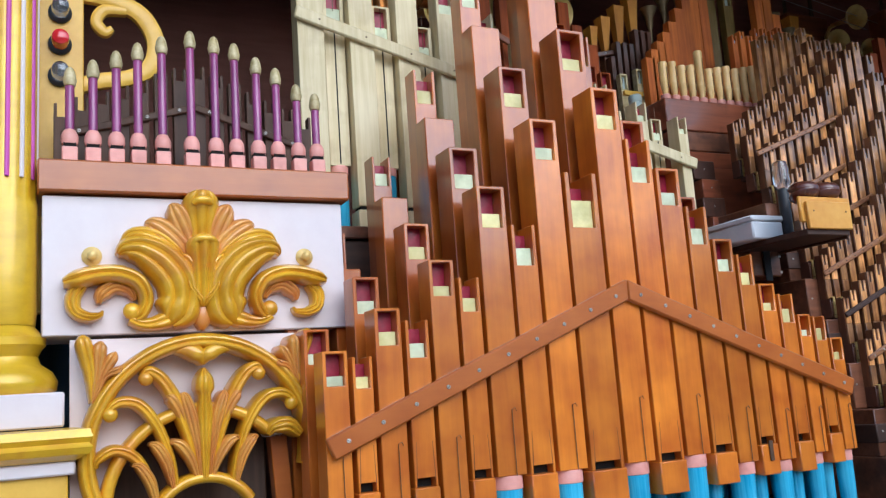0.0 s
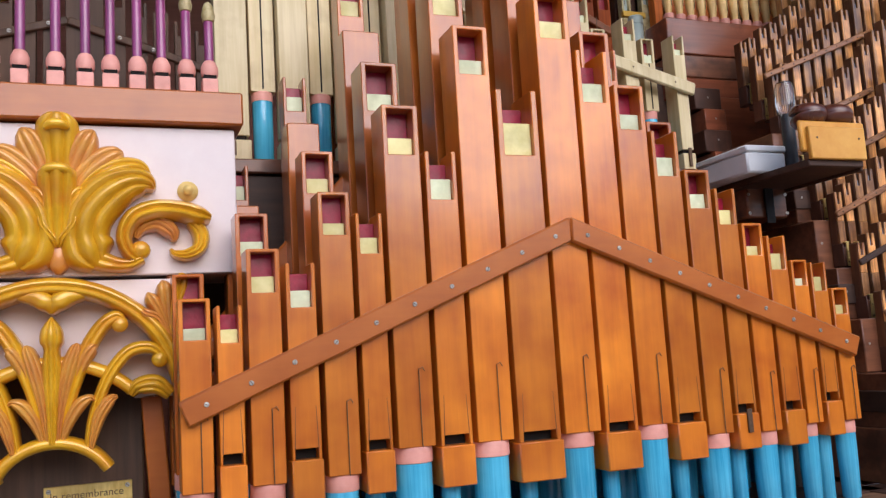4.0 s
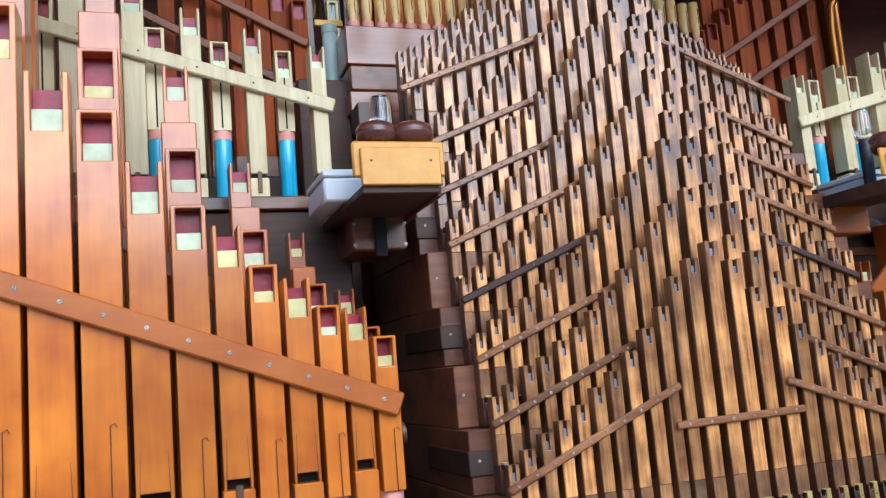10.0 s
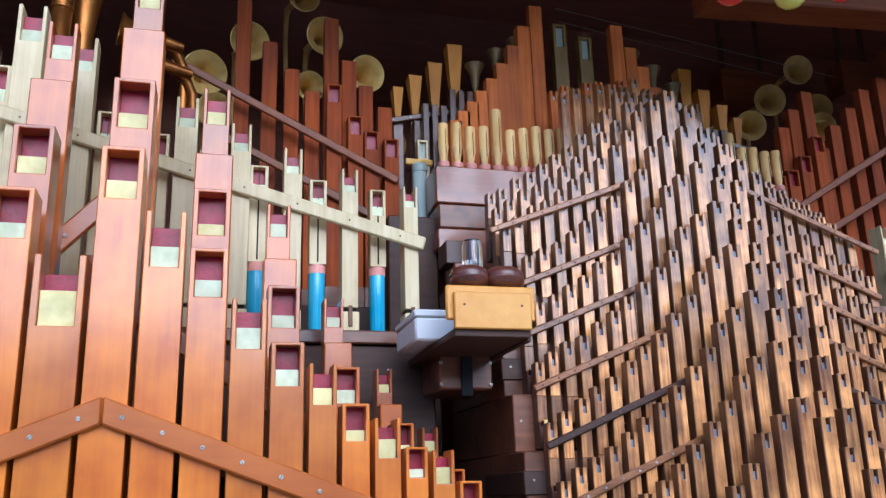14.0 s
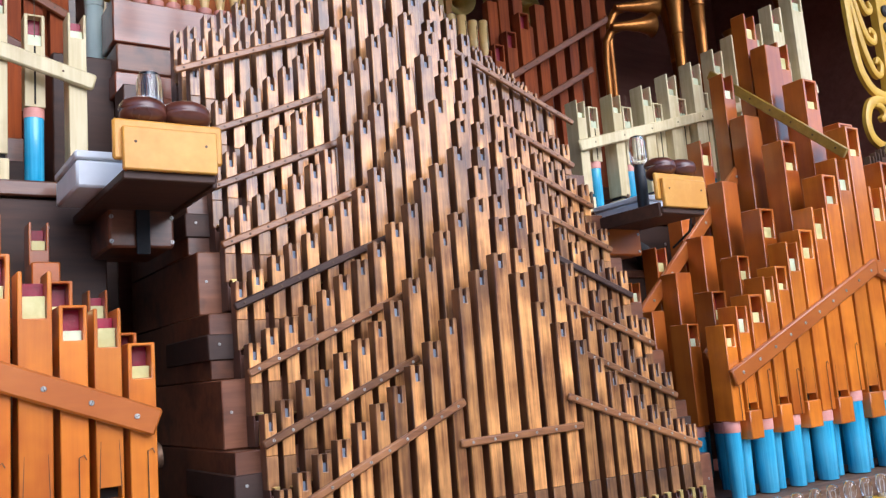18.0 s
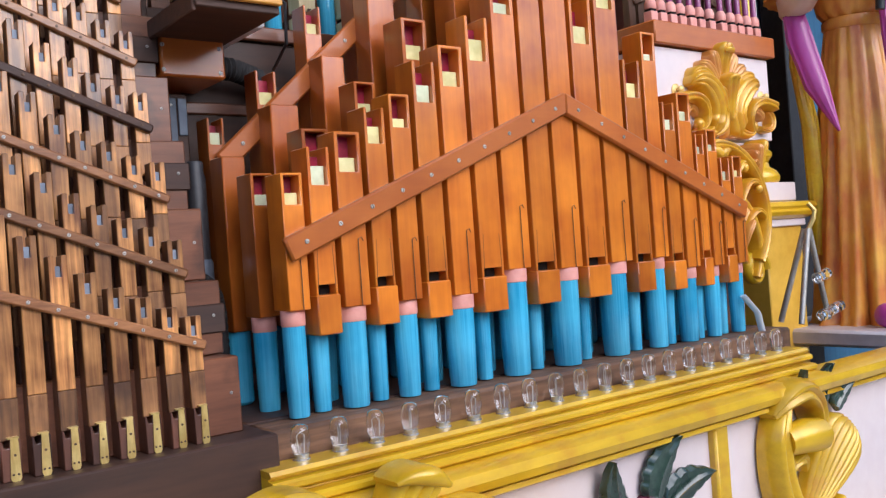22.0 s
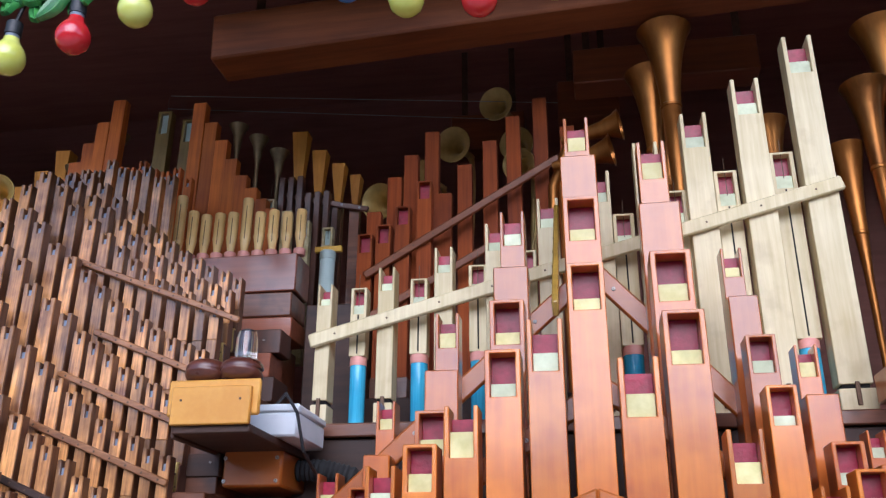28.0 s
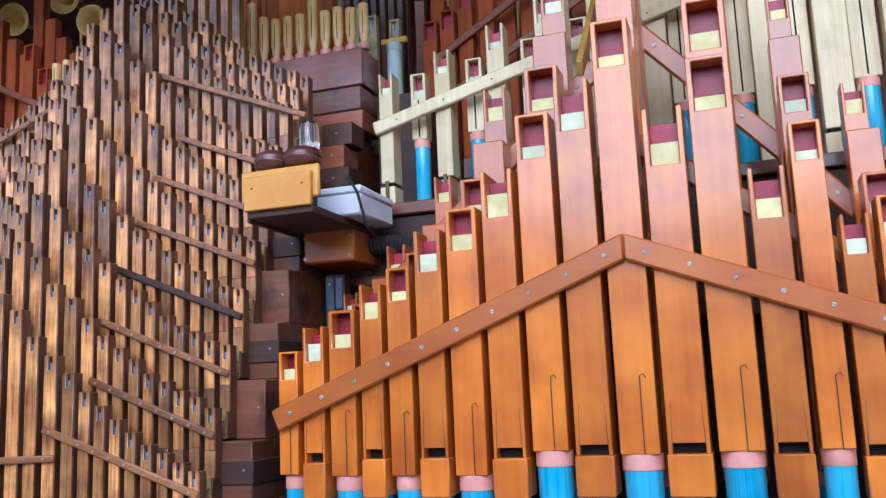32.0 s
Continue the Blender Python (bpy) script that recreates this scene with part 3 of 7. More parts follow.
# ---- large pipes ----
def head(p, w, d, z0, z1, closed, slide, wood, slide_mat, mouth=None):
    """A square pipe's body: an opening at the top with a crimson lining and a tuning slide, and perhaps a mouth below."""
    th = 0.14 * w
    lip = 0.1 * w if closed else 0.0
    opening = (1.24 if closed else 1.5) * w
    zo, h = z1 - lip - opening, w / 2
    g = Geo()
    if closed:
        g.ring((-h, h, z0, z1), (-h + th, h - th, zo, z1 - lip), 0, d)
    else:
        low = [(-h, z0), (h, z0)]
        if mouth:
            zm, st = mouth
            low = [(-h, z0), (-h + st, z0), (-h + st, zm), (h - st, zm), (h - st, z0), (h, z0)]
        g.extrude(low + [(h, z1), (h - th, z1), (h - th, zo), (-h + th, zo), (-h + th, z1), (-h, z1)], 0, d)
    part("body", g, wood, p, bevel=0.0013)
    zb = z1 - lip if closed else z1 - 0.3 * w
    part("lining", Geo().box(-h + th + 0.0003, h - th - 0.0003, 0.52 * d, d - 0.001, zo + 0.0003, zb - 0.0004, 0.0004), M_LINING, p, "glossy crimson painted lining")
    part("tuning_slide", Geo().box(-h + th + 0.0006, h - th - 0.0006, 0.009, 0.012, zo + 0.0003, zo + slide * opening, 0.0006), slide_mat, p, "pale painted tuning slide")


def pick_slide(rng):
    return M_SLIDE_GREEN if rng.random() < 0.4 else M_SLIDE


def collar_foot(p, r, z, y, base_taper=0.86):
    part("foot", Geo().lathe([(r * base_taper * 0.96, 0.0), (r * base_taper, 0.0015), (r * 0.93, z * 0.5), (r * 0.95, z - 0.023)], 20, at=(0, y, 0)), M_BLUE, p, "glossy sky-blue painted foot")
    part("collar", Geo().lathe([(r * 0.975, z - 0.023), (r, z - 0.0222), (r, z - 0.0008), (r * 0.97, z)], 20, at=(0, y, 0)), M_PINK, p, "salmon-pink painted collar")


def wire(p, x, z, h):
    part("tuning_wire", Geo().sweep([(x, -0.0025, z), (x, -0.0025, z + h), (x + 0.006, -0.0025, z + h + 0.003), (x + 0.009, -0.0025, z + h - 0.003)], 0.0008, 6, up=(0, 0.3, 1)), M_IRON, p, "dark bent wire")


def front_a(x, y, w, top, collar, rng, group, wired=True, slide=None, d=None):
    p = thing("organ_pipe", "square orange-varnished wooden organ pipe on a sky-blue foot", "organ pipe", (x, y, BASE), group)
    d = d or max(0.05, w * 1.05)
    zc = collar - BASE
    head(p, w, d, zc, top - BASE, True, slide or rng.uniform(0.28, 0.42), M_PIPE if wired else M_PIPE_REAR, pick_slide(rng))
    collar_foot(p, min(0.03, w * 0.53), zc, max(0.026, w * 0.5))
    if wired:
        wire(p, 0.12 * w, zc, 0.06 + 0.9 * w)
    return p


def front_b(x, w, top, slot, rng, group, slide=None, clip=False):
    p = thing("organ_pipe", "square orange-varnished wooden organ pipe with an open mouth block", "organ pipe", (x, 0, BASE), group)
    d = max(0.05, w * 1.05)
    zs, st = slot - BASE, 0.11 * w
    head(p, w, d, zs - 0.014, top - BASE, False, slide or rng.uniform(0.36, 0.52), M_PIPE, pick_slide(rng), (zs + 0.002, st))
    for m in (-1, 1):
        x = m * (w / 2 - st)
        part("lip_groove", Geo().add([(x - 0.0007, -0.0003, zs + 0.002), (x + 0.0007, -0.0003, zs + 0.002), (x + 0.0004 - m * 0.002, -0.0003, zs + 0.06), (x - 0.0002 - m * 0.002, -0.0003, zs + 0.06),
                                      (x - 0.0007, 0.001, zs + 0.002), (x + 0.0007, 0.001, zs + 0.002), (x + 0.0004 - m * 0.002, 0.001, zs + 0.06), (x - 0.0002 - m * 0.002, 0.001, zs + 0.06)],
                                     [(0, 1, 2, 3), (7, 6, 5, 4), (0, 4, 5, 1), (2, 6, 7, 3), (1, 5, 6, 2), (3, 7, 4, 0)]), M_SIDE, p, "dark groove beside the lip")
    # Black box painted in for the darkness inside the mouth.
    part("mouth", Geo().box(-w / 2 + st, w / 2 - st, 0.02, d - 0.002, zs - 0.014, zs + 0.003, 0.0005), M_VOID, p, "black box standing for the shade in the mouth")
    part("mouth_block", Geo().box(-w * 0.53, w * 0.53, -0.004, d, zs - 0.072, zs - 0.013, 0.002), M_PIPE, p)
    if clip:
        part("clip", Geo().box(-0.005, 0.005, -0.0075, -0.004, zs - 0.045, zs - 0.006, 0.0008), M_IRON, p, "rusty metal clip")
    part("foot", Geo().lathe([(0.013, 0), (0.0136, 0.0012), (0.0155, zs - 0.07)], 16, at=(0, min(0.056, d - 0.012), 0)), M_BLUE, p, "narrow sky-blue painted foot")
    return p


def stopped(x, y, w, top, group):
    p = thing("organ_pipe", "plain closed wooden organ pipe standing in a rear rank", "organ pipe", (x, y, BASE), group)
    h = top - BASE
    part("body", Geo().box(-w / 2, w / 2, 0, 0.05, 0.12, h, 0.002), M_PIPE_REAR, p)
    part("foot", Geo().lathe([(0.013, 0), (0.018, 0.005), (0.019, 0.12)], 14, at=(0, 0.026, 0)), M_BLUE, p, "sky-blue painted foot")


def rear_open(x, y, w, top, rng, group):
    p = thing("organ_pipe", "tall open-topped wooden organ pipe in the rearmost rank", "organ pipe", (x, y, BASE), group)
    head(p, w, 0.045, 0.12, top - BASE, False, rng.uniform(0.36, 0.48), M_PIPE_REAR, pick_slide(rng))
    part("foot", Geo().lathe([(0.012, 0), (0.016, 0.005), (0.017, 0.12)], 14, at=(0, 0.024, 0)), M_BLUE, p, "sky-blue painted foot")


def rail(name, pts, y, h, th, wood, screws, label, group="", me=None, mitre=""):
    """A flat rail that follows points (x, z), with screws along it."""
    p = thing(name, label, "rail", (pts[0][0], y, pts[0][1]), group)
    o = Vector((pts[0][0], 0, pts[0][1]))
    q0 = h / 2
    for a, b in zip(pts, pts[1:]):
        a3, b3 = Vector((a[0], 0, a[1])) - o, Vector((b[0], 0, b[1])) - o
        g = Geo()
        ang = math.atan2(b3.z - a3.z, b3.x - a3.x)
        n = (b3 - a3).length
        if mitre:
            q, k = h / 2, math.tan(ang) * h / 2
            lo, hi = (-k, k) if mitre == "start" else (0.0, 0.0)
            lo2, hi2 = (n - k, n + k) if mitre == "end" else (n, n)
            g.extrude([(lo, -q), (lo2, -q), (hi2, q), (hi, q)], -th, 0)
            ob = part("bar", g, wood, p, bevel=0.003)
        else:
            g.box(0, n, -th, 0, -q0, q0, min(0.004, th * 0.3))
            ob = part("bar", g, wood, p)
        ob.location, ob.rotation_euler = a3, (0, -ang, 0)
        n = max(2, round((b3 - a3).length / screws))
        for k in range(n):
            q = a3.lerp(b3, (k + 0.5) / n)
            screw(p, q.x, -th, q.z, me)
    return p


rng = random.Random(4)
LX = [-1.755, -1.705, -1.663, -1.609, -1.559, -1.504, -1.456, -1.391, -1.333, -1.266, -1.187, -1.116, -1.049, -0.984, -0.924, -0.866, -0.816, -0.766, -0.718, -0.676, -0.634, -0.591]
LTOP = [1.786, 1.775, 1.853, 1.832, 1.935, 1.904, 2.07, 2.0, 2.205, 2.104, 2.28, 2.179, 2.123, 2.046, 1.98, 1.948, 1.887, 1.865, 1.821, 1.816, 1.769]
LCOL = [1.528, 1.53, 1.532, 1.561, 1.559, 1.559, 1.56, 1.535, 1.531, 1.537, 1.536]
LSLOT = [1.574, 1.572, 1.575, 1.572, 1.566, 1.568, 1.572, 1.578, 1.576, 1.585]
RX = [1.70, 1.655, 1.612, 1.567, 1.528, 1.474, 1.426, 1.373, 1.313, 1.241, 1.172, 1.105, 1.041, 0.977, 0.916, 0.855, 0.80, 0.75, 0.702, 0.646, 0.598, 0.553]
RTOP = [1.789, 1.784, 1.845, 1.835, 1.919, 1.897, 2.036, 1.976, 2.153, 2.084, 2.235, 2.148, 2.103, 2.02, 1.965, 1.935, 1.879, 1.856, 1.817, 1.793, 1.755]
RCOL = [1.553, 1.553, 1.555, 1.582, 1.581, 1.579, 1.586, 1.552, 1.553, 1.553, 1.556]
RSLOT = [1.585, 1.585, 1.585, 1.59, 1.592, 1.592, 1.59, 1.592, 1.592, 1.588]
REAR = {
    -1: ({1: 1.83, 3: 1.92, 5: 2.019, 7: 2.17, 9: 2.345, 11: 2.442, 13: 2.253, 15: 2.091, 17: 1.957, 19: 1.865, 21: 1.79},
         {1: 1.84, 3: 1.95, 5: 2.091, 7: 2.26, 9: 2.473, 11: 2.59, 13: 2.354, 15: 2.163, 17: 2.014, 19: 1.906, 21: 1.815},
         {3: 2.03, 5: 2.19, 7: 2.385, 9: 2.62, 11: 2.75, 13: 2.511, 15: 2.285, 17: 2.107, 19: 1.977, 21: 1.87}),
    1: ({1: 1.82, 3: 1.89, 5: 1.971, 7: 2.137, 9: 2.285, 11: 2.391, 13: 2.213, 15: 2.034, 17: 1.917, 19: 1.836, 21: 1.765},
        {1: 1.85, 3: 1.95, 5: 2.062, 7: 2.233, 9: 2.415, 11: 2.52, 13: 2.307, 15: 2.123, 17: 1.981, 19: 1.891, 21: 1.803},
        {3: 2.013, 5: 2.16, 7: 2.343, 9: 2.57, 11: 2.634, 13: 2.441, 15: 2.244, 17: 2.085, 19: 1.96, 21: 1.875}),
}
for side, XS, TOPS, COLS, SLOTS in ((-1, LX, LTOP, LCOL, LSLOT), (1, RX, RTOP, RCOL, RSLOT)):
    group = "orange pipes of the west wing" if side < 0 else "orange pipes of the east wing"
    two, three, four = REAR[side]
    for k in range(21):
        a, b = sorted((XS[k], XS[k + 1]))
        w = b - a - (0.008 if side < 0 else 0.0105)
        xc = a + 0.5 * w if side < 0 else b - 0.5 * w
        i = k + 1
        if i % 2:
            front_a(xc, 0.0, w, TOPS[k], COLS[k // 2], rng, group)
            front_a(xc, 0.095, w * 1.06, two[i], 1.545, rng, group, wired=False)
            stopped(xc + side * 0.0, 0.19, w * 1.16, three[i], group)
            if i in four:
                rear_open(xc, 0.25, w * 0.86, four[i], rng, group)
        else:
            front_b(xc, w, TOPS[k], SLOTS[k // 2], rng, group, clip=(side < 0 and i == 16))

LAB = "orange-varnished slanting rail screwed across the pipes"
rail("front_rail", [(-1.752, 1.6318), (-1.157, 1.8768)], -0.001, 0.0365, 0.013, M_RAIL, 0.064, LAB, "front rails", mitre="end")
rail("front_rail", [(-1.157, 1.8768), (-0.6, 1.6628)], -0.001, 0.0365, 0.013, M_RAIL, 0.06, LAB, "front rails", mitre="start")
rail("front_rail", [(0.562, 1.6428), (1.143, 1.8788)], -0.001, 0.0365, 0.013, M_RAIL, 0.062, LAB, "front rails", mitre="end")
rail("front_rail", [(1.143, 1.8788), (1.69, 1.6678)], -0.001, 0.0365, 0.013, M_RAIL, 0.062, LAB, "front rails", mitre="start")
LAB = "brown slanting rail behind the second rank"
rail("rear_rail", [(0.585, 1.799), (1.16, 2.312)], 0.247, 0.036, 0.012, M_RAIL, 0.1, LAB, "rear rails")
rail("rear_rail", [(1.16, 2.308), (1.7, 1.71)], 0.247, 0.036, 0.012, M_RAIL, 0.1, LAB, "rear rails")
rail("rear_rail", [(-1.16, 2.316), (-1.72, 1.7)], 0.247, 0.036, 0.012, M_RAIL, 0.1, LAB, "rear rails")
stay = thing("ochre_stay", "ochre-yellow varnished stay slanting back between the pipes", "stay", (1.0965, -0.004, 2.161))
g = Geo().extrude([(0, -0.013), (0.5, -0.013), (0.5, 0.013), (0, 0.013)], -0.005, 0.005)
part("bar", g, M_OCHRE, stay, bevel=0.002).rotation_euler = Matrix(((0.0, 1.0, 0.0), (0.75, 0.0, -0.661), (0.661, 0.0, 0.75))).to_euler()
for k in range(6):
    q = 0.03 + 0.075 * k
    part("screw", Geo().lathe([(0.0028, 0), (0.0026, 0.0012), (0.0004, 0.0016)], 8, at=(0, 0, 0), turn=Euler((0, radians(-90), 0)).to_matrix()), M_IRON, stay).location = (-0.0052, 0.75 * q, 0.661 * q)
for s in (-1, 1):
    rail("middle_rail", [(0.605 * s, 1.688), (1.16 * s, 2.06)], 0.094, 0.034, 0.012, M_RAIL, 0.1, "brown slanting rail on the second rank", "rear rails")
    rail("middle_rail", [(1.16 * s, 2.06), (1.71 * s, 1.66)], 0.094, 0.034, 0.012, M_RAIL, 0.1, "brown slanting rail on the second rank", "rear rails")


# ---- centre ranks of small pipes ----
PX = [-0.439, -0.411, -0.378, -0.345, -0.312, -0.279, -0.246, -0.213, -0.176, -0.141, -0.11, -0.074, -0.033, 0.012, 0.052, 0.094, 0.136, 0.174, 0.208, 0.241, 0.274, 0.307, 0.339, 0.371, 0.403]
PZ = [1.555, 1.575, 1.597, 1.614, 1.636, 1.661, 1.685, 1.715, 1.751, 1.786, 1.836, 1.866, 1.895, 1.862, 1.81, 1.773, 1.74, 1.705, 1.68, 1.655, 1.632, 1.611, 1.596, 1.58, 1.566]
TIERS = [(-0.02 + 0.046 * k, BASE + 0.105 * k) for k in range(8)] + [(0.35, BASE + 0.785), (0.395, BASE + 0.83)]


def small_pipe(w, h):
    """A slim pipe with a notched top, a zinc slide and a brass-plated foot; its origin is at the foot."""
    p = thing("slim_pipe", "slim aged-wood organ pipe with notched top and brass-plated foot", "organ pipe", group="small pipes of the centre ranks")
    d, notch, n = 0.024, 0.026, w * 0.17
    body = Geo().extrude([(-w / 2, 0.094), (w / 2, 0.094), (w / 2, h), (n, h), (n, h - notch), (-n, h - notch), (-n, h), (-w / 2, h)], 0, 0.0045)
    part("front_board", body, M_SMALL, p, bevel=0.0009)
    n *= 1.02
    # Sides are coloured darker than the front to paint in the shade between pipes.
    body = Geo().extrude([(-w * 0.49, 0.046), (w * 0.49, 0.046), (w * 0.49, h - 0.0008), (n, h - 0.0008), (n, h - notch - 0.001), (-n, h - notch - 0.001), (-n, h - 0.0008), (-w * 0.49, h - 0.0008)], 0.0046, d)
    part("body", body, M_SIDE, p, "side boards with the shade of the gaps in their colour", bevel=0.0009)
    part("tuning_slide", Geo().box(-w * 0.165, w * 0.165, 0.0052, 0.0076, h - notch - 0.0006, h - notch * 0.5, 0.0004), M_GREY, p, "dull zinc tuning slide")
    part("cap_board", Geo().box(-w * 0.5, w * 0.5, -0.0006, 0.004, 0.046, 0.0935, 0.0009), M_CAPWOOD, p, "browner cap board below the front")
    part("foot_block", Geo().extrude([(-w * 0.48, 0.0), (w * 0.48, 0.0), (w * 0.48, 0.047), (-w * 0.02, 0.047), (-w * 0.08, 0.038), (-w * 0.3, 0.038), (-w * 0.38, 0.047), (-w * 0.48, 0.047)], -0.006, d), M_FOOT, p, "dark brown foot block", bevel=0.0012)
    b = Geo().extrude([(-w * 0.1, 0.004), (-w * 0.02, 0.0), (w * 0.32, 0.0), (w * 0.4, 0.004), (w * 0.33, 0.05), (-w * 0.02, 0.05)], -0.0082, -0.0062)
    b.box(-w * 0.16, w * 0.38, -0.0082, 0.003, 0.0485, 0.0505, 0.0004)
    plate = part("brass_plate", b, M_BRASS, p, "worn bright brass plate")
    for xx, zz, rr in ((0.02 * w, 0.008, 0.0014), (0.26 * w, 0.008, 0.0014), (0.15 * w, 0.03, 0.0016)):
        part("plate_screw", Geo().lathe([(rr, 0), (rr * 0.9, 0.001)], 8, "y", at=(xx, -0.0081, zz)), M_IRON, plate)
    return p


jit = random.Random(11)
for i in range(25):
    pitch = (PX[min(i + 1, 24)] - PX[max(i - 1, 0)]) / (min(i + 1, 24) - max(i - 1, 0))
    w = 0.64 * pitch
    first = small_pipe(w, PZ[i] - BASE)
    for k, (y, z) in enumerate(TIERS):
        if k > 7:
            z -= max(0.0, PZ[i] - 1.84)
        at = (PX[i] + 0.5 * w + jit.uniform(-0.001, 0.001), y + jit.uniform(-0.0012, 0.0012), z + (jit.uniform(-0.004, 0.004) if k else 0))
        if k == 0:
            first.location = at
        else:
            copy_thing(first, pose(*at, 0, jit.uniform(-0.4, 0.4), 0))
for k in range(8):
    y, z = TIERS[k]
    dz = z - BASE
    yr = y - 0.0005
    h, th = (0.013, 0.008)
    lab = "thin brown wooden rail screwed across the small pipes"
    if k == 0:
        rail("centre_rail", [(-0.444, 1.515), (-0.119, 1.652)], yr, h, th, M_SMALL_RAIL, 0.034, lab, "centre rails", SCREW_SMALL)
        rail("centre_rail", [(-0.133, 1.586), (0.128, 1.591)], yr, h, th, M_SMALL_RAIL, 0.043, lab, "centre rails", SCREW_SMALL)
        rail("centre_rail", [(0.1, 1.643), (0.425, 1.526)], yr, h, th, M_SMALL_RAIL, 0.034, lab, "centre rails", SCREW_SMALL)
    else:
        far = (0.17, 0.15, 0.13, 0.06, 0.17, 0.2, 0.16)[k - 1]
        rise = (0.442 - far) / 0.28
        m = M_DARK if k == 3 else M_SMALL_RAIL
        if k == 7:
            ends = ([(-0.471, 2.267), (-0.14, 2.396)], [(0.087, 2.415), (0.472, 2.262)])
            yr = 0.294
        else:
            ends = ([(-0.444, 1.51 + dz), (-far, 1.51 + dz + 0.115 * rise)], [(far - 0.01, 1.515 + dz + 0.11 * rise), (0.425, 1.515 + dz)])
        for pts in ends:
            rail("centre_rail", pts, yr, h, th, m, 0.034, lab, "centre rails", SCREW_SMALL if k < 3 else SCREW_DARK)
    x0, x1 = -0.476, 0.482
    if k:
        step = thing("wind_chest", "stepped brown wooden wind chest under a rank of pipes", "wind chest", (0, y, z - 0.105), "stepped wind chests")
        part("front_board", Geo().box(x0, x1, -0.022, 0.6 - y, 0, 0.104, 0.002), M_CHEST, step)
        if k % 2 == 0:
            part("ledge", Geo().box(x0 - 0.004, x1 + 0.004, -0.026, 0.2, 0.03, 0.071, 0.002), M_DARK, step)
        for sx in (x0 + 0.014, x1 - 0.014):
            screw(step, sx, -0.0265 if k % 2 == 0 else -0.0222, 0.055, SCREW_SMALL)
for y, tall, half, wood in ((0.50, 2.755, 0.2, M_SMALL), (0.61, 2.812, 0.18, M_TALL)):
    n = round(half / 0.0165)
    for i in range(n):
        x = -half + 0.033 * i + 0.01
        p = thing("slim_pipe", "slim notched wooden organ pipe at the back of the centre", "organ pipe", (x, y, 2.38 if y < 0.55 else 2.52), "slim pipes behind the centre ranks")
        h, w = tall - 0.28 * abs(x) + 0.012 * math.sin(2.3 * i) - p.location.z, 0.021
        part("front_board", Geo().extrude([(-w / 2, 0), (w / 2, 0), (w / 2, h), (w * 0.18, h), (w * 0.18, h - 0.026), (-w * 0.18, h - 0.026), (-w * 0.18, h), (-w / 2, h)], 0, 0.022), wood, p, bevel=0.0009)
        part("tuning_slide", Geo().box(-w * 0.175, w * 0.175, 0.004, 0.0065, h - 0.0265, h - 0.014, 0.0004), M_GREY, p, "dull zinc tuning slide")
chest = thing("wind_chest", "tall brown wooden wind chest carrying the light cone pipes", "wind chest", (0, 0.43, 2.1))
part("front_board", Geo().box(-0.505, 0.478, 0.15, 0.25, 0.325, 0.42, 0.003), M_CONE_CHEST, chest)
part("front_board", Geo().box(-0.5, 0.473, 0.146, 0.25, 0.262, 0.321, 0.003), M_CHEST, chest)
part("front_board", Geo().box(-0.506, 0.479, 0.14, 0.25, 0.209, 0.258, 0.003), M_CONE_CHEST, chest)
part("rear_board", Geo().box(-0.43, 0.41, 0.251, 0.38, 0.2, 0.418, 0.003), M_CHEST, chest)
part("lower_board", Geo().box(-0.46, 0.44, 0.13, 0.3, -0.1, 0.208, 0.003), M_CONE_CHEST, chest)
for k in range(6):
    for s in (-1, 1):
        a, b = sorted((s * 0.42 - 0.012, s * (0.482 + 0.016 * (k % 2)) - 0.012))
        block = part("end_block", Geo().box(a, b, 0.012 * k, 0.128, -0.13 + 0.056 * k, -0.076 + 0.056 * k, 0.002), M_FOOT if k % 2 else M_CONE_CHEST, chest)
        screw(block, (a + b) / 2, 0.012 * k, -0.1 + 0.056 * k, SCREW_SMALL)

plinth = thing("centre_plinth", "dark brown wooden plinth under the centre pipes", "plinth", (0, 0, 1.2))
part("upper_beam", Geo().box(-0.55, 0.505, -0.055, 0.1, 0.1, 0.2, 0.003), M_DARK, plinth)
part("lower_beam", Geo().box(-0.55, 0.505, -0.048, 0.1, -0.05, 0.099, 0.003), M_CHEST, plinth)
for k in range(7):
    screw(plinth, -0.48 + 0.16 * k, -0.05, 0.07)
for s in (-1, 1):
    x0, x1 = sorted((0.508 * s, 1.8 * s))
    b = thing("wing_plinth", "dark brown worn wooden beam under the blue pipe feet", "plinth", ((x0 + x1) / 2, 0, 1.2), "wing plinths")
    hw = (x1 - x0) / 2
    part("front_beam", Geo().box(-hw, hw, -0.03, 0.05, 0.0, 0.198, 0.005), M_WORN, b, "worn brown wooden beam")
    part("deck", Geo().box(-hw, hw, 0.052, 0.36, 0.0, 0.2, 0.003), M_DARK, b)


# ---- cream pipes behind the wings ----
WX = [0.593, 0.722, 0.84, 0.946, 1.055, 1.16, 1.26, 1.362, 1.474, 1.591]
WZ = [2.369, 2.40, 2.438, 2.485, 2.535, 2.59, 2.65, 2.711, 2.785, 2.88]
SX = [0.658, 0.785, 0.908, 1.01, 1.11, 1.21, 1.317, 1.421, 1.535]
SZ = [2.366, 2.38, 2.404, 2.43, 2.46, 2.50, 2.545, 2.583, 2.617]
SHELF = 2.068


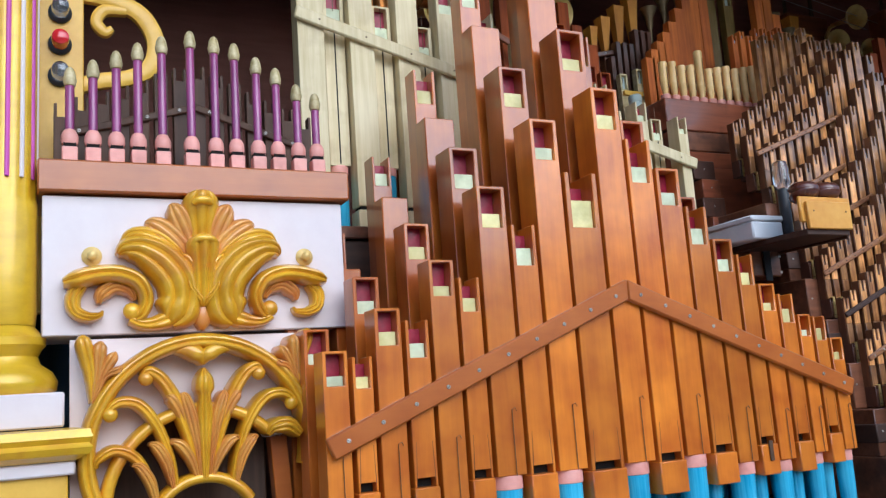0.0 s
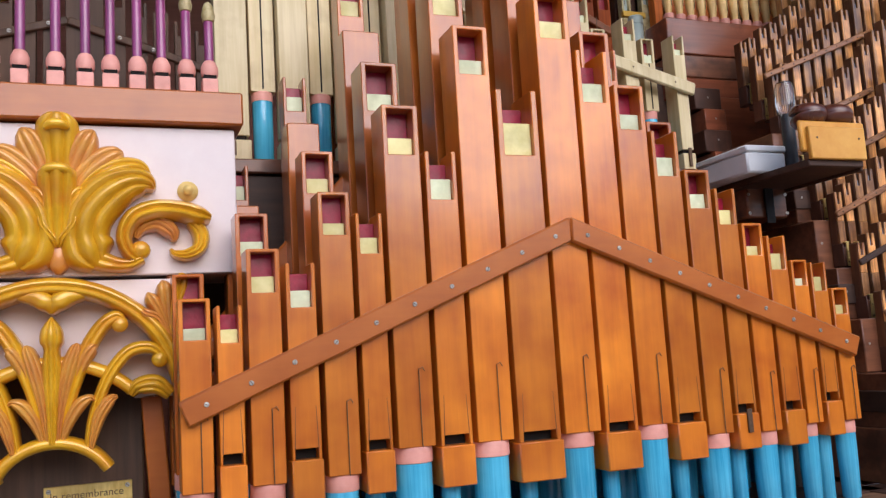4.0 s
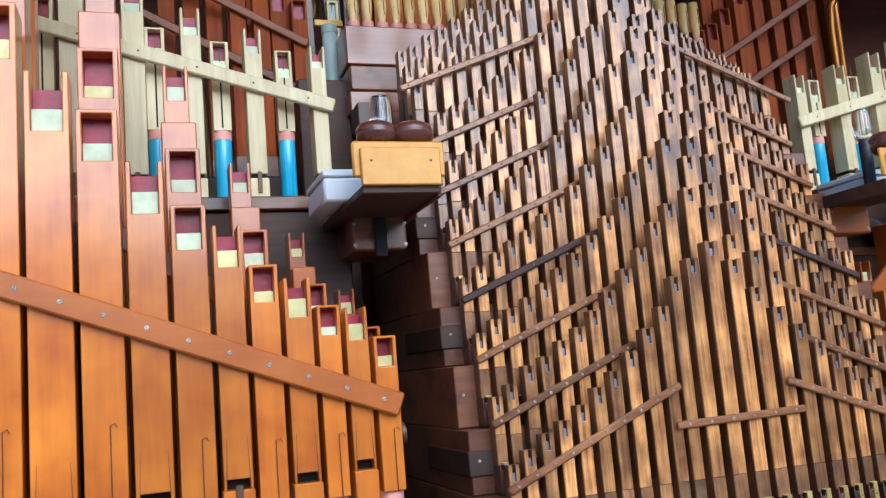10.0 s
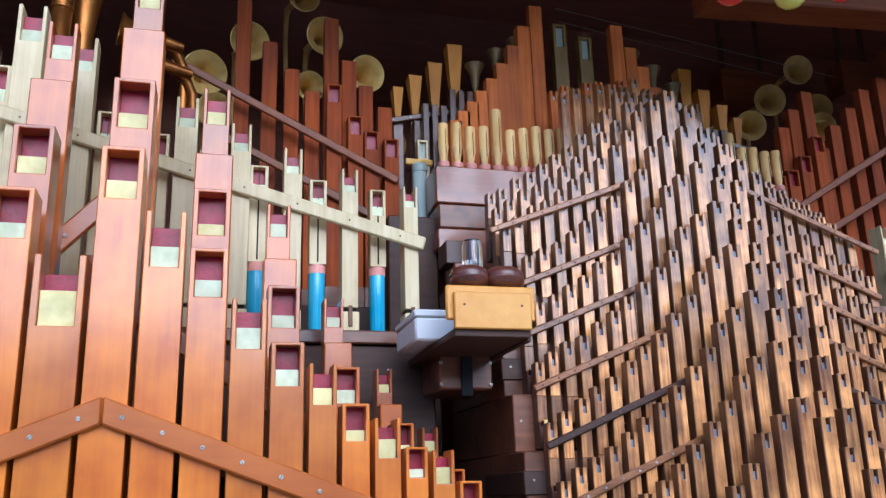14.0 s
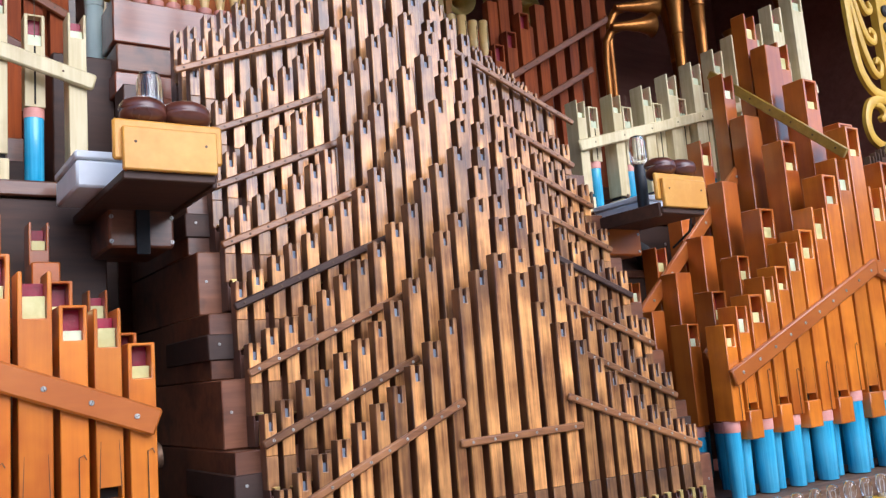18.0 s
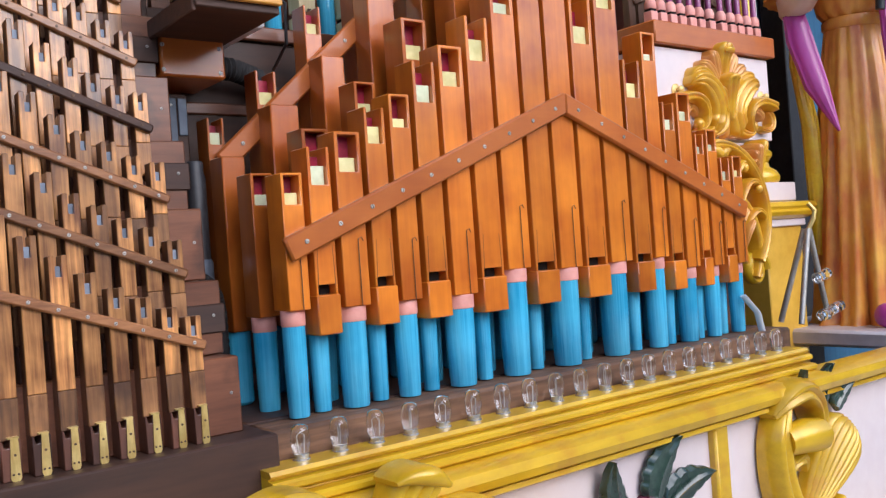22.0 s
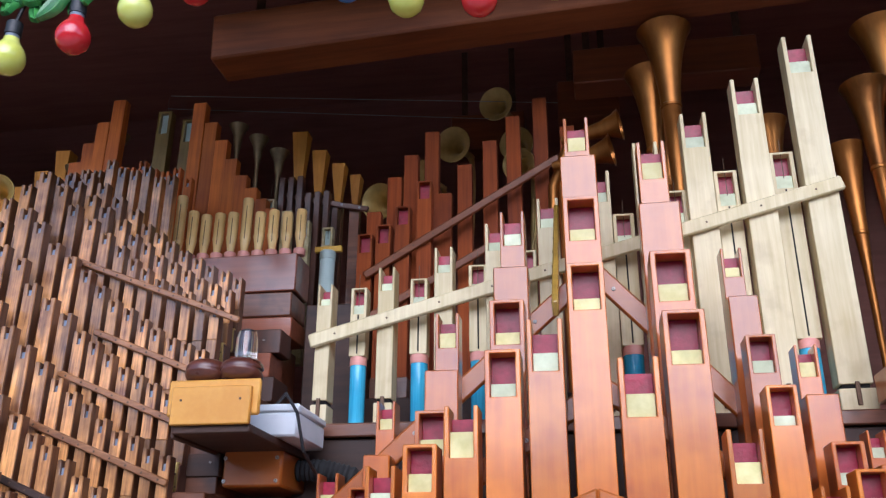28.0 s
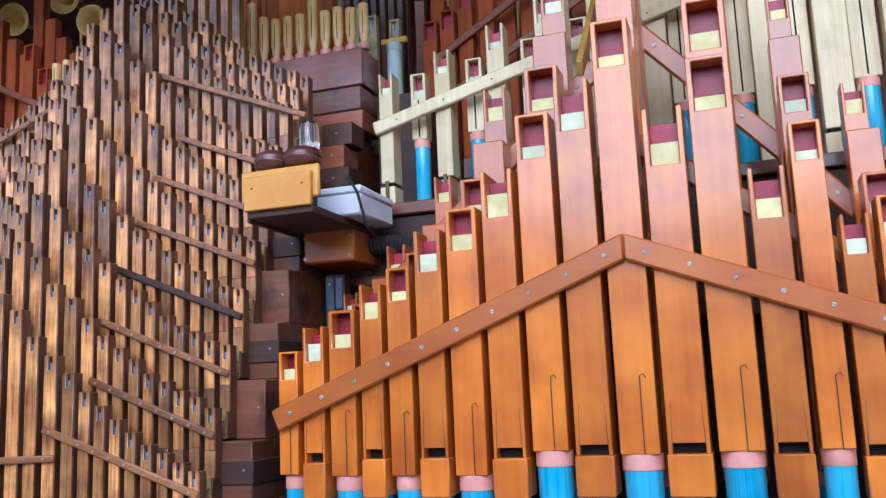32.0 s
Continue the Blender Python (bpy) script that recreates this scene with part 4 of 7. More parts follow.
def cream_pipe(x, w, top):
    p = thing("cream_pipe", "cream-painted square organ pipe with an open notched top", "organ pipe", (x, 0.40, SHELF), "cream pipes")
    h = top - SHELF
    head(p, w, 0.045, 0.055, h, False, 0.35, M_CREAM, M_SLIDE_GREEN)
    part("mouth_block", Geo().box(-w * 0.54, w * 0.54, -0.004, 0.045, 0, 0.046, 0.0015), M_CREAM, p)
    part("clip", Geo().box(-0.004, 0.004, -0.008, -0.004, 0.015, 0.058, 0.0008), M_IRON, p, "dark metal clip")
    # Black filler in place of the mouth's own shade.
    part("mouth", Geo().box(-w * 0.4, w * 0.4, 0.004, 0.04, 0.044, 0.056, 0.0005), M_VOID, p, "black box standing for the shade in the mouth")


def slim_cream_pipe(x, w, top):
    p = thing("cream_pipe", "slim cream-painted organ pipe on a blue foot", "organ pipe", (x, 0.425, SHELF), "cream pipes")
    h, r = top - SHELF, min(0.021, w * 0.52)
    g = Geo().ring((-w / 2, w / 2, 0.15, h), (-w * 0.33, w * 0.33, h - 1.7 * w, h - 0.1 * w), 0, 0.034)
    part("body", g, M_CREAM, p, bevel=0.001)
    part("slit", Geo().box(-0.0016, 0.0016, -0.0006, 0.002, 0.155, h - 1.75 * w, 0.0003), M_VOID, p, "dark slit between the boards")
    part("lining", Geo().box(-w * 0.34, w * 0.34, 0.02, 0.024, h - 1.7 * w, h - 0.1 * w, 0.0005), M_LINING, p, "glossy crimson painted lining")
    part("tuning_slide", Geo().box(-w * 0.33, w * 0.33, 0.004, 0.007, h - 1.72 * w, h - 1.1 * w, 0.0005), M_SLIDE_GREEN, p, "pale green tuning slide")
    part("tuning_wire", Geo().sweep([(0, 0.002, h - 1.2 * w), (0, 0.002, h + 0.03)], 0.0009, 6, up=(1, 0, 0)), M_IRON, p, "thin upright wire")
    part("foot", Geo().lathe([(r * 0.85, 0), (r * 0.93, 0.004), (r * 0.95, 0.132)], 18, at=(0, 0.017, 0)), M_BLUE, p, "glossy sky-blue painted foot")
    part("collar", Geo().lathe([(r, 0.132), (r, 0.149), (r * 0.9, 0.151)], 18, at=(0, 0.017, 0)), M_PINK, p, "salmon-pink painted collar")


for s in (-1, 1):
    dz, dx = (0.024, 0.002) if s < 0 else (0.0, 0.0)
    for k, x in enumerate(WX):
        w = 0.031 + 0.0033 * k
        cream_pipe(s * (x + dx + 0.5 * w), w, WZ[k] + dz)
    for k, x in enumerate(SX):
        w = 0.034 + 0.0018 * k
        slim_cream_pipe(s * (x + dx + 0.5 * w), w, SZ[k] + dz)
    rail("cream_rail", [(s * 0.583, 2.243 + 0.8 * dz), (s * 1.66, 2.525 + 1.2 * dz)], 0.399, 0.03, 0.011, M_CREAM, 0.115, "cream-painted slanting rail screwed across the pipes", "cream rails", SCREW_DARK)
    x0, x1 = sorted((s * 0.575, s * 1.72))
    c = thing("wind_chest", "long brown wooden wind chest under the cream pipes", "wind chest", ((x0 + x1) / 2, 0.36, 1.42), "wing wind chests")
    hw = (x1 - x0) / 2
    part("front_board", Geo().box(-hw, hw, 0.005, 0.5, 0.37, SHELF - 1.448, 0.003), M_DARK, c)
    part("top_board", Geo().box(-hw, hw, -0.006, 0.55, SHELF - 1.447, SHELF - 1.42, 0.003), M_CHEST, c)
    part("lower_board", Geo().box(-hw, hw, 0.05, 0.5, 0.0, 0.36, 0.003), M_DARK, c)
    for k in range(6):
        screw(c, -hw + 0.05 + 0.2 * k, 0.004, 0.57)


# ---- brown pipes and horns at the back ----
def brown_pipe(x, y, w, z0, top, wood, label, group, window=False):
    p = thing("brown_pipe", label, "organ pipe", (x, y, z0), group)
    h = top - z0
    if window:
        head(p, w, 0.035, 0.0, h, True, 0.05, wood, wood)
    else:
        part("body", Geo().box(-w / 2, w / 2, 0, 0.03, 0.0, h, 0.0015), wood, p)
    part("foot_block", Geo().box(-w * 0.55, w * 0.55, -0.003, 0.033, -0.05, 0.001, 0.001), M_CHEST, p)


GB = "brown pipes at the back of the wings"
LB = "reddish-brown square organ pipe at the back"
for x, z in ((-0.962, 3.039), (-0.892, 2.923), (-0.834, 2.849), (-0.78, 2.79), (-0.73, 3.012), (-0.682, 2.89), (-0.637, 2.82), (-0.585, 2.761)):
    brown_pipe(x, 0.79, 0.0385, 2.25, z, M_PIPE_RED, LB, GB)
for x, z in ((-0.727, 2.797), (-0.671, 2.711), (-0.628, 2.672), (-0.576, 2.655)):
    brown_pipe(x, 0.752, 0.0385, 2.25, z, M_PIPE_RED, "reddish-brown organ pipe with a crimson window", GB, True)
for x, z in ((0.607, 2.711), (0.661, 2.81), (0.705, 2.873), (0.761, 2.94), (0.796, 2.752), (0.85, 2.833), (0.918, 2.899), (0.981, 2.969), (1.054, 3.019), (1.124, 2.926)):
    brown_pipe(x, 0.79, 0.0385, 2.25, z, M_PIPE_RED, LB, GB)
for x, z in ((0.595, 2.632), (0.643, 2.655), (0.693, 2.704), (0.749, 2.773)):
    brown_pipe(x, 0.752, 0.0385, 2.25, z, M_PIPE_RED, "reddish-brown organ pipe with a crimson window", GB, True)
rail("back_rail", [(-1.136, 2.822), (-0.561, 2.535)], 0.75, 0.021, 0.01, M_BEAM, 0.06, "thin dark brown slanting rail across the back pipes", "back rails", SCREW_DARK)
rail("back_rail", [(0.6, 2.513), (1.101, 2.81)], 0.75, 0.021, 0.01, M_BEAM, 0.06, "thin dark brown slanting rail across the back pipes", "back rails", SCREW_DARK)
rail("back_rail", [(-0.997, 2.619), (-0.579, 2.411)], 0.748, 0.021, 0.01, M_BEAM, 0.06, "thin dark brown slanting rail across the back pipes", "back rails", SCREW_DARK)
rail("back_rail", [(0.577, 2.38), (1.007, 2.624)], 0.748, 0.021, 0.01, M_BEAM, 0.06, "thin dark brown slanting rail across the back pipes", "back rails", SCREW_DARK)
for s in (-1, 1):
    x0, x1 = sorted((s * 0.6, s * 1.25))
    solid("wind_chest", Geo().box(*sorted((s * 0.45, s * 1.15)), 0.8, 1.25, 2.0, 2.12, 0.003), M_DARK, "dark wind chest under the brass horns", "wind chest", group="back wind chests")
    solid("wind_chest", Geo().box(x0, x1, 0.74, 0.86, 2.122, 2.2, 0.003), M_DARK, "dark wind chest under the back pipes", "wind chest", group="back wind chests")


def horn(x, z, r, y=0.9, tilt=12, turn=0):
    p = thing("brass_horn", "tarnished brass horn bell facing outward from the back", "horn", (x, y, 2.12), "brass horns")
    rows = [(r * 0.16, -0.16), (r * 0.2, -0.1), (r * 0.3, -0.06), (r * 0.48, -0.03), (r * 0.74, -0.009), (r * 0.97, 0.0), (r, 0.002), (r * 0.96, 0.003), (r * 0.72, -0.005), (r * 0.46, -0.025), (r * 0.28, -0.055), (r * 0.17, -0.1)]
    rot = Euler((radians(tilt), 0, radians(turn))).to_matrix()
    bell = Geo().lathe(rows, 28, "y", at=(0, 0, z - 2.12), turn=rot)
    part("bell", bell, M_HORN, p)
    back = Vector((0, 0, z - 2.12)) + rot @ Vector((0, 0.15, 0))
    pts = [back + rot @ Vector((0, -0.02, 0)), back + Vector((0, 0.02, -0.005)), back + Vector((0, 0.045, -0.035)), back + Vector((0, 0.05, -0.08)), (0, back.y + 0.05, 0.0)]
    part("tube", Geo().sweep(pts, [r * 0.16, r * 0.16, r * 0.16, r * 0.15, r * 0.1], 10, up=(1, 0, 0)), M_HORN, p)


for x, z, r in ((-1.059, 2.87, 0.062), (-0.943, 2.979, 0.056), (-0.735, 3.019, 0.056), (-0.796, 3.143, 0.05), (-0.774, 2.858, 0.044), (-0.614, 2.913, 0.054), (-0.549, 2.702, 0.05), (-1.026, 2.759, 0.052)):
    horn(x, z, r, turn=14)
for x, z, r in ((0.787, 3.011, 0.055), (0.917, 3.138, 0.052), (0.7, 2.91, 0.052), (0.975, 2.997, 0.052), (0.98, 2.93, 0.05), (0.567, 2.84, 0.056)):
    horn(x, z, r, 1.0, turn=-14)


def trumpet(x, y, top, r):
    p = thing("brass_trumpet", "tall brown copper trumpet pipe with a flared bell", "trumpet", (x, y, 2.1), "tall trumpets")
    h = top - 2.1
    part("tube", Geo().lathe([(r * 0.12, 0), (r * 0.22, h * 0.5), (r * 0.35, h - 0.215), (r * 0.33, h - 0.213)], 24), M_COPPER, p)
    part("ferrule", Geo().lathe([(r * 0.36, h - 0.219), (r * 0.385, h - 0.217), (r * 0.385, h - 0.211), (r * 0.36, h - 0.209)], 24), M_COPPER, p)
    rows = [(r * 0.355, h - 0.213), (r * 0.41, h - 0.16), (r * 0.5, h - 0.11), (r * 0.63, h - 0.065), (r * 0.78, h - 0.03), (r * 0.93, h - 0.007), (r, h - 0.001), (r * 1.01, h + 0.001), (r * 0.97, h + 0.001), (r * 0.74, h - 0.03), (r * 0.45, h - 0.11), (r * 0.32, h - 0.2)]
    part("bell", Geo().lathe(rows, 24), M_COPPER, p)


for s in (-1, 1):
    for x, y, z, r in ((1.374, 0.6, 3.06, 0.066), (1.335, 0.66, 2.978, 0.06), (1.36, 0.7, 2.9, 0.05), (1.588, 0.62, 2.795, 0.045), (1.865, 0.6, 3.02, 0.062), (1.808, 0.6, 2.862, 0.053), (1.756, 0.64, 2.725, 0.043), (1.67, 0.66, 2.66, 0.04)):
        if s > 0 or x < 1.5:
            trumpet(s * x, y, z, r)
    for z, x in ((2.845, 1.225), (2.775, 1.2)):
        p = thing("brass_horn", "curved brown copper horn lying sideways", "horn", (s * x, 0.7, 2.12), "curved horns")
        zz = z - 2.12
        rows = [(0.011, -0.15), (0.016, -0.09), (0.0225, -0.045), (0.031, -0.014), (0.04, 0.0), (0.0415, 0.002), (0.037, 0.001), (0.024, -0.03), (0.013, -0.08)]
        part("bell", Geo().lathe(rows, 22, "y", at=(s * 0.03, -0.02, zz + 0.01), turn=Euler((radians(-6), 0, radians(76 * s))).to_matrix()), M_COPPER, p)
        part("tube", Geo().sweep([(-s * 0.07, 0.02, zz + 0.0), (-s * 0.1, 0.035, zz - 0.012), (-s * 0.118, 0.045, zz - 0.05), (-s * 0.12, 0.05, zz - 0.12), (-s * 0.12, 0.05, 0)], [0.013, 0.014, 0.013, 0.012, 0.008], 12, up=(0, 1, 0.2)), M_COPPER, p)


# ---- centre back: cones, reed boxes, tall pipes ----
def cone_pipe(x, top):
    p = thing("cone_pipe", "light turned-wood cone pipe in a pink socket", "organ pipe", (x, 0.605, 2.521), "cone pipes")
    h = top - 2.521
    part("socket", Geo().lathe([(0.013, 0), (0.0145, 0.002), (0.0145, 0.016), (0.012, 0.018)], 16), M_PINK, p, "salmon-pink painted socket")
    part("body", Geo().lathe([(0.0075, 0.016), (0.0085, 0.024), (0.0135, 0.055), (0.0138, 0.058), (0.0128, 0.06), (0.0132, h - 0.003), (0.012, h)], 16), M_MAPLE, p)
    part("seam_wire", Geo().sweep([(0.003, -0.0138, h * 0.3), (0.003, -0.0138, h * 0.85)], 0.0009, 5, up=(1, 0, 0)), M_IRON, p)


for k in range(28):
    x = -0.477 + 0.0352 * k
    if abs(x) < 0.1:
        continue
    cone_pipe(x, 2.64 + (0.045 if k in (4, 18, 23) else 0.0) + 0.03 * max(0.0, 1 - abs(x) / 0.3) + 0.005 * math.sin(k * 2.1))
GC = "tall brown pipes behind the centre"
for x, z in ((-0.4, 2.72), (-0.376, 2.75), (-0.35, 2.78), (-0.322, 2.815), (-0.292, 2.855), (-0.26, 2.905), (-0.226, 2.964), (-0.192, 3.029), (-0.152, 3.099), (0.099, 3.066), (0.139, 2.999), (0.175, 2.94), (0.209, 2.878), (0.243, 2.825), (0.275, 2.785), (0.305, 2.75), (0.333, 2.72)):
    brown_pipe(x, 0.745, 0.034 + 0.012 * (z - 2.7), 2.5, z, M_TALL, "tall reddish-brown pipe behind the centre ranks", GC)
for x, z in ((-0.047, 3.096), (0.033, 3.063)):
    p = thing("olive_pipe", "olive-yellow slim pipe with a small glazed window", "organ pipe", (x, 0.82, 2.45), "olive pipes")
    h = z - 2.45
    g = Geo().ring((-0.021, 0.021, 0, h), (-0.012, 0.012, h - 0.075, h - 0.008), 0, 0.03)
    part("body", g, M_OLIVE, p, bevel=0.001)
    part("pane", Geo().box(-0.0125, 0.0125, 0.012, 0.015, h - 0.08, h - 0.007, 0.0005), M_PALE_PIPE, p, "dull green window")
    part("wire", Geo().sweep([(0, 0.012, h - 0.002), (0, 0.012, h + 0.05)], 0.0009, 5, up=(1, 0, 0)), M_IRON, p)
for s in (-1, 1):
    for x, z, long, b in ((0.369, 3.0, 0.185, 0.023), (0.429, 2.936, 0.15, 0.021), (0.487, 2.89, 0.12, 0.019), (0.537, 2.85, 0.1, 0.015)):
        p = thing("reed_pipe", "amber wooden reed pipe flaring towards its top", "organ pipe", (s * x, 0.85, 2.4), "flared reed pipes")
        h = z - 2.4
        g = Geo()
        a, q = 0.42 * b, h - long
        g.add([(-a, 0, q), (a, 0, q), (a, 0.016, q), (-a, 0.016, q), (-b, -0.012, h), (b, -0.012, h), (b, 0.03, h), (-b, 0.03, h)],
              [(0, 1, 5, 4), (1, 2, 6, 5), (2, 3, 7, 6), (3, 0, 4, 7), (4, 5, 6, 7), (3, 2, 1, 0)])
        part("body", g, M_AMBER, p)
        part("boot", Geo().box(-0.014, 0.014, -0.004, 0.02, 0.0, q + 0.002, 0.001), M_CHEST, p)
    rail("reed_rail", [(s * 0.58, 2.74), (s * 0.33, 2.8)], 0.84, 0.016, 0.008, M_CHEST, 0.05, "thin dark rail holding the reed pipes", "reed rails")
    for k in range(7):
        brown_pipe(s * (0.335 + 0.026 * k), 0.815, 0.017, 2.45, 2.845 - 0.017 * k + 0.018 * (k % 3), M_FOOT, "slim dark brown pipe in front of the reeds", "slim dark pipes")
    for x, z in ((0.317, 2.764), (0.368, 2.726), (0.42, 2.693), (0.485, 2.67)):
        p = thing("slim_window_pipe", "slim yellowed pipe with a small glazed window and wire", "organ pipe", (s * x, 0.78, 2.3), "slim window pipes")
        h = z - 2.3
        part("body", Geo().ring((-0.0145, 0.0145, 0, h), (-0.008, 0.008, h - 0.05, h - 0.006), 0, 0.022), M_ACORN, p, bevel=0.001)
        part("pane", Geo().box(-0.0085, 0.0085, 0.01, 0.013, h - 0.052, h - 0.005, 0.0005), M_PALE_PIPE, p, "dull green window")
        part("wire", Geo().sweep([(0, 0.008, h - 0.03), (0, 0.008, h + 0.055)], 0.0007, 5, up=(1, 0, 0)), M_IRON, p)
    for x, z in ((0.25, 2.985), (0.315, 2.935), (0.185, 3.03)):
        p = thing("brass_funnel", "tall tarnished brass funnel at the back", "funnel", (s * x, 0.83, 2.55), "brass funnels")
        h = z - 2.55
        part("bell", Geo().lathe([(0.004, 0), (0.006, h * 0.8), (0.01, h - 0.065), (0.015, h - 0.03), (0.028, h - 0.003), (0.0285, h), (0.025, h), (0.012, h - 0.03)], 16), M_DULL, p)
    p = thing("blower_pipe", "pale green cylindrical pipe standing behind the shelf", "pipe", (s * 0.515, 0.7, 2.108), "pale pipes")
    part("tube", Geo().lathe([(0.017, 0), (0.019, 0.005), (0.019, 0.45), (0.016, 0.455)], 18), M_PALE_PIPE, p)
    part("cap", Geo().lathe([(0.0205, 0.436), (0.0205, 0.455), (0.017, 0.459)], 18), M_PALE_PIPE, p)
    part("bracket", Geo().box(-0.035, 0.035, 0.0, 0.012, 0.459, 0.474, 0.001), M_YELLOW, p, "small ochre wooden bracket")
    c = thing("side_cabinet", "dark wooden cabinet beside the centre ranks", "cabinet", (s * 0.555, 0.62, 1.45), "side cabinets")
    part("body", Geo().box(-0.06, 0.06, 0.0, 0.3, 0, 0.95, 0.003), M_DARK, c)
for a, b in (((-0.047, 0.83, 3.11), (0.9, 0.95, 3.06)), ((-0.047, 0.84, 3.16), (1.15, 1.05, 3.15))):
    solid("stay_wire", Geo().sweep([a, b], 0.0012, 5), M_SCREW, "thin pale wire stretched under the roof", "wire", group="stay wires")


# ---- castanet shelves ----
def castanet(p, x, y, z, r, tilt):
    for s, nm in ((1, "upper_shell"), (-1, "lower_shell")):
        rows = [(r * 0.55, 0.001), (r * 0.98, 0.001), (r, 0.003), (r * 0.975, 0.008), (r * 0.84, 0.0145), (r * 0.55, 0.0195), (r * 0.1, 0.0215)]
        g = Geo().lathe([(a, s * b + s * 0.002) for a, b in rows], 24, turn=Euler((radians(tilt * s * 0.5 - 6), 0, 0)).to_matrix())
        ob = part(nm, g, M_CASTANET, p, "polished dark rosewood castanet shell")
        ob.location = (x, y, z)


for s, xc, yf in ((-1, -0.563, 0.02), (1, 0.542, 0.045)):
    sh = thing("castanet_shelf", "dark wooden bracket shelf with an orange front plate", "shelf", (xc, yf, 2.01), "castanet shelves")
    part("board", Geo().box(-0.066, 0.066, 0.004, 0.42, -0.012, 0.002, 0.002), M_DARK, sh)
    part("side_board", Geo().box(-s * 0.066 - 0.004, -s * 0.066 + 0.004, 0.01, 0.4, -0.018, 0.012, 0.002), M_DARK, sh)
    plate = Geo().box(-0.067, 0.067, -0.006, 0.004, 0.0, 0.062, 0.002)
    front = part("front_plate", plate, M_ORANGE, sh, "orange-painted front plate")
    part("back_plate", Geo().box(-0.078, 0.078, 0.004, 0.014, 0.016, 0.075, 0.004), M_ORANGE, sh, "orange-painted wider plate")
    screw(front, -0.05, -0.006, 0.04, SCREW_DARK)
    screw(front, 0.05, -0.006, 0.04, SCREW_DARK)
    for k, dx in enumerate((-0.031, 0.031)):
        c = thing("castanet", "polished dark brown wooden castanet on its shelf", "castanet", (xc + dx + 0.002, yf + 0.033, 2.08), "castanets")
        castanet(c, 0, 0, 0.023, 0.036 if k else 0.034, 20)
        part("cord", Geo().sweep([(0, 0.03, 0.02), (0, 0.036, 0.03), (0, 0.03, 0.04)], 0.0015, 6, up=(1, 0, 0)), M_BLACK, c)
    lamp = thing("lamp", "clear glass tubular lamp behind the castanets", "lamp", (0.544, 0.164, 2.012) if s > 0 else (-0.556, 0.145, 2.012), "shelf lamps")
    part("bulb", Geo().lathe([(0.012, 0.118), (0.0185, 0.125), (0.0198, 0.14), (0.0195, 0.174), (0.0155, 0.187), (0.004, 0.192)], 18), M_GLASS, lamp).visible_shadow = False
    part("socket", Geo().lathe([(0.013, 0), (0.013, 0.112), (0.0115, 0.122)], 16), M_BLACK, lamp, "black socket")
    bx = thing("junction_box", "white enamelled junction box lying on the shelf", "junction box", (xc - s * -0.055, yf + 0.2, 2.012), "junction boxes")
    part("body", Geo().box(-0.048, 0.048, -0.075, 0.085, 0, 0.042, 0.004), M_BOX_WHITE, bx)
    part("lid", Geo().box(-0.05, 0.05, -0.077, 0.087, 0.0425, 0.056, 0.003), M_BOX_WHITE, bx)
    if s > 0:
        cab = Geo().sweep([(-0.02, -0.02, 0.06), (0.03, -0.09, 0.07), (0.062, -0.12, 0.03), (0.07, -0.1, -0.03), (0.075, -0.04, -0.06)], 0.003, 7, up=(0.2, 0.3, 1))
        part("cable", cab, M_BLACK, bx, "black electric cable")
    v = thing("valve_box", "brown varnished box with screws under the shelf", "box", (xc + 0.014 if s < 0 else xc, 0.235, 1.937), "valve boxes")
    part("body", Geo().box(-0.052, 0.058 if s > 0 else 0.052, 0.0, 0.16, 0.0, 0.068, 0.004), M_CHEST if s < 0 else M_RAIL, v)
    for a in (-0.048, 0.048):
        for b in (0.01, 0.05):
            screw(v, a, 0.0, b)
    if s > 0:
        hose = thing("bellows_hose", "ribbed black rubber wind hose", "hose", (0.6, 0.3, 1.955), "hoses")
        pts = [(0.0, 0.02, 0.02), (0.05, 0.02, 0.02), (0.1, 0.03, 0.008), (0.14, 0.05, -0.02), (0.165, 0.07, -0.07)]
        n, rr, pp = 46, [], []
        for k in range(n + 1):
            u = k / n * (len(pts) - 1)
            i = min(int(u), len(pts) - 2)
            pp.append(Vector(pts[i]).lerp(Vector(pts[i + 1]), u - i))
            rr.append(0.021 if k % 2 else 0.0175)
        part("tube", Geo().sweep(pp, rr, 12, up=(0, 1, 0)), M_RUBBER, hose)
    else:
        part("strap", Geo().box(-0.011, 0.011, -0.008, -0.0045, -0.012, 0.068, 0.001), M_RUBBER, v, "black metal strap")
    tx = 0.533 if s > 0 else -0.59
    tube = thing("wind_hose", "black ribbed wind hose with an elbow in the dark gap", "hose", (tx, 0.19, 1.4), "hoses")
    line = [(0, 0, 0), (0, 0, 0.08), (0, 0, 0.15), (-s * 0.004, 0, 0.18), (-s * 0.016, 0, 0.2), (-s * 0.034, 0, 0.207)]
    pp, rr = [], []
    for k in range(61):
        u = k / 60 * (len(line) - 1)
        i = min(int(u), len(line) - 2)
        pp.append(Vector(line[i]).lerp(Vector(line[i + 1]), u - i))
        rr.append(0.0178 if k % 2 else 0.0165)
    part("tube", Geo().sweep(pp, rr, 14, up=(0, 1, 0)), M_RUBBER, tube)
    part("clamp", Geo().sweep([(-s * 0.034, 0, 0.207), (-s * 0.046, 0, 0.208)], 0.02, 18, up=(0, 1, 0)), M_IRON, tube, "dark iron hose clamp")
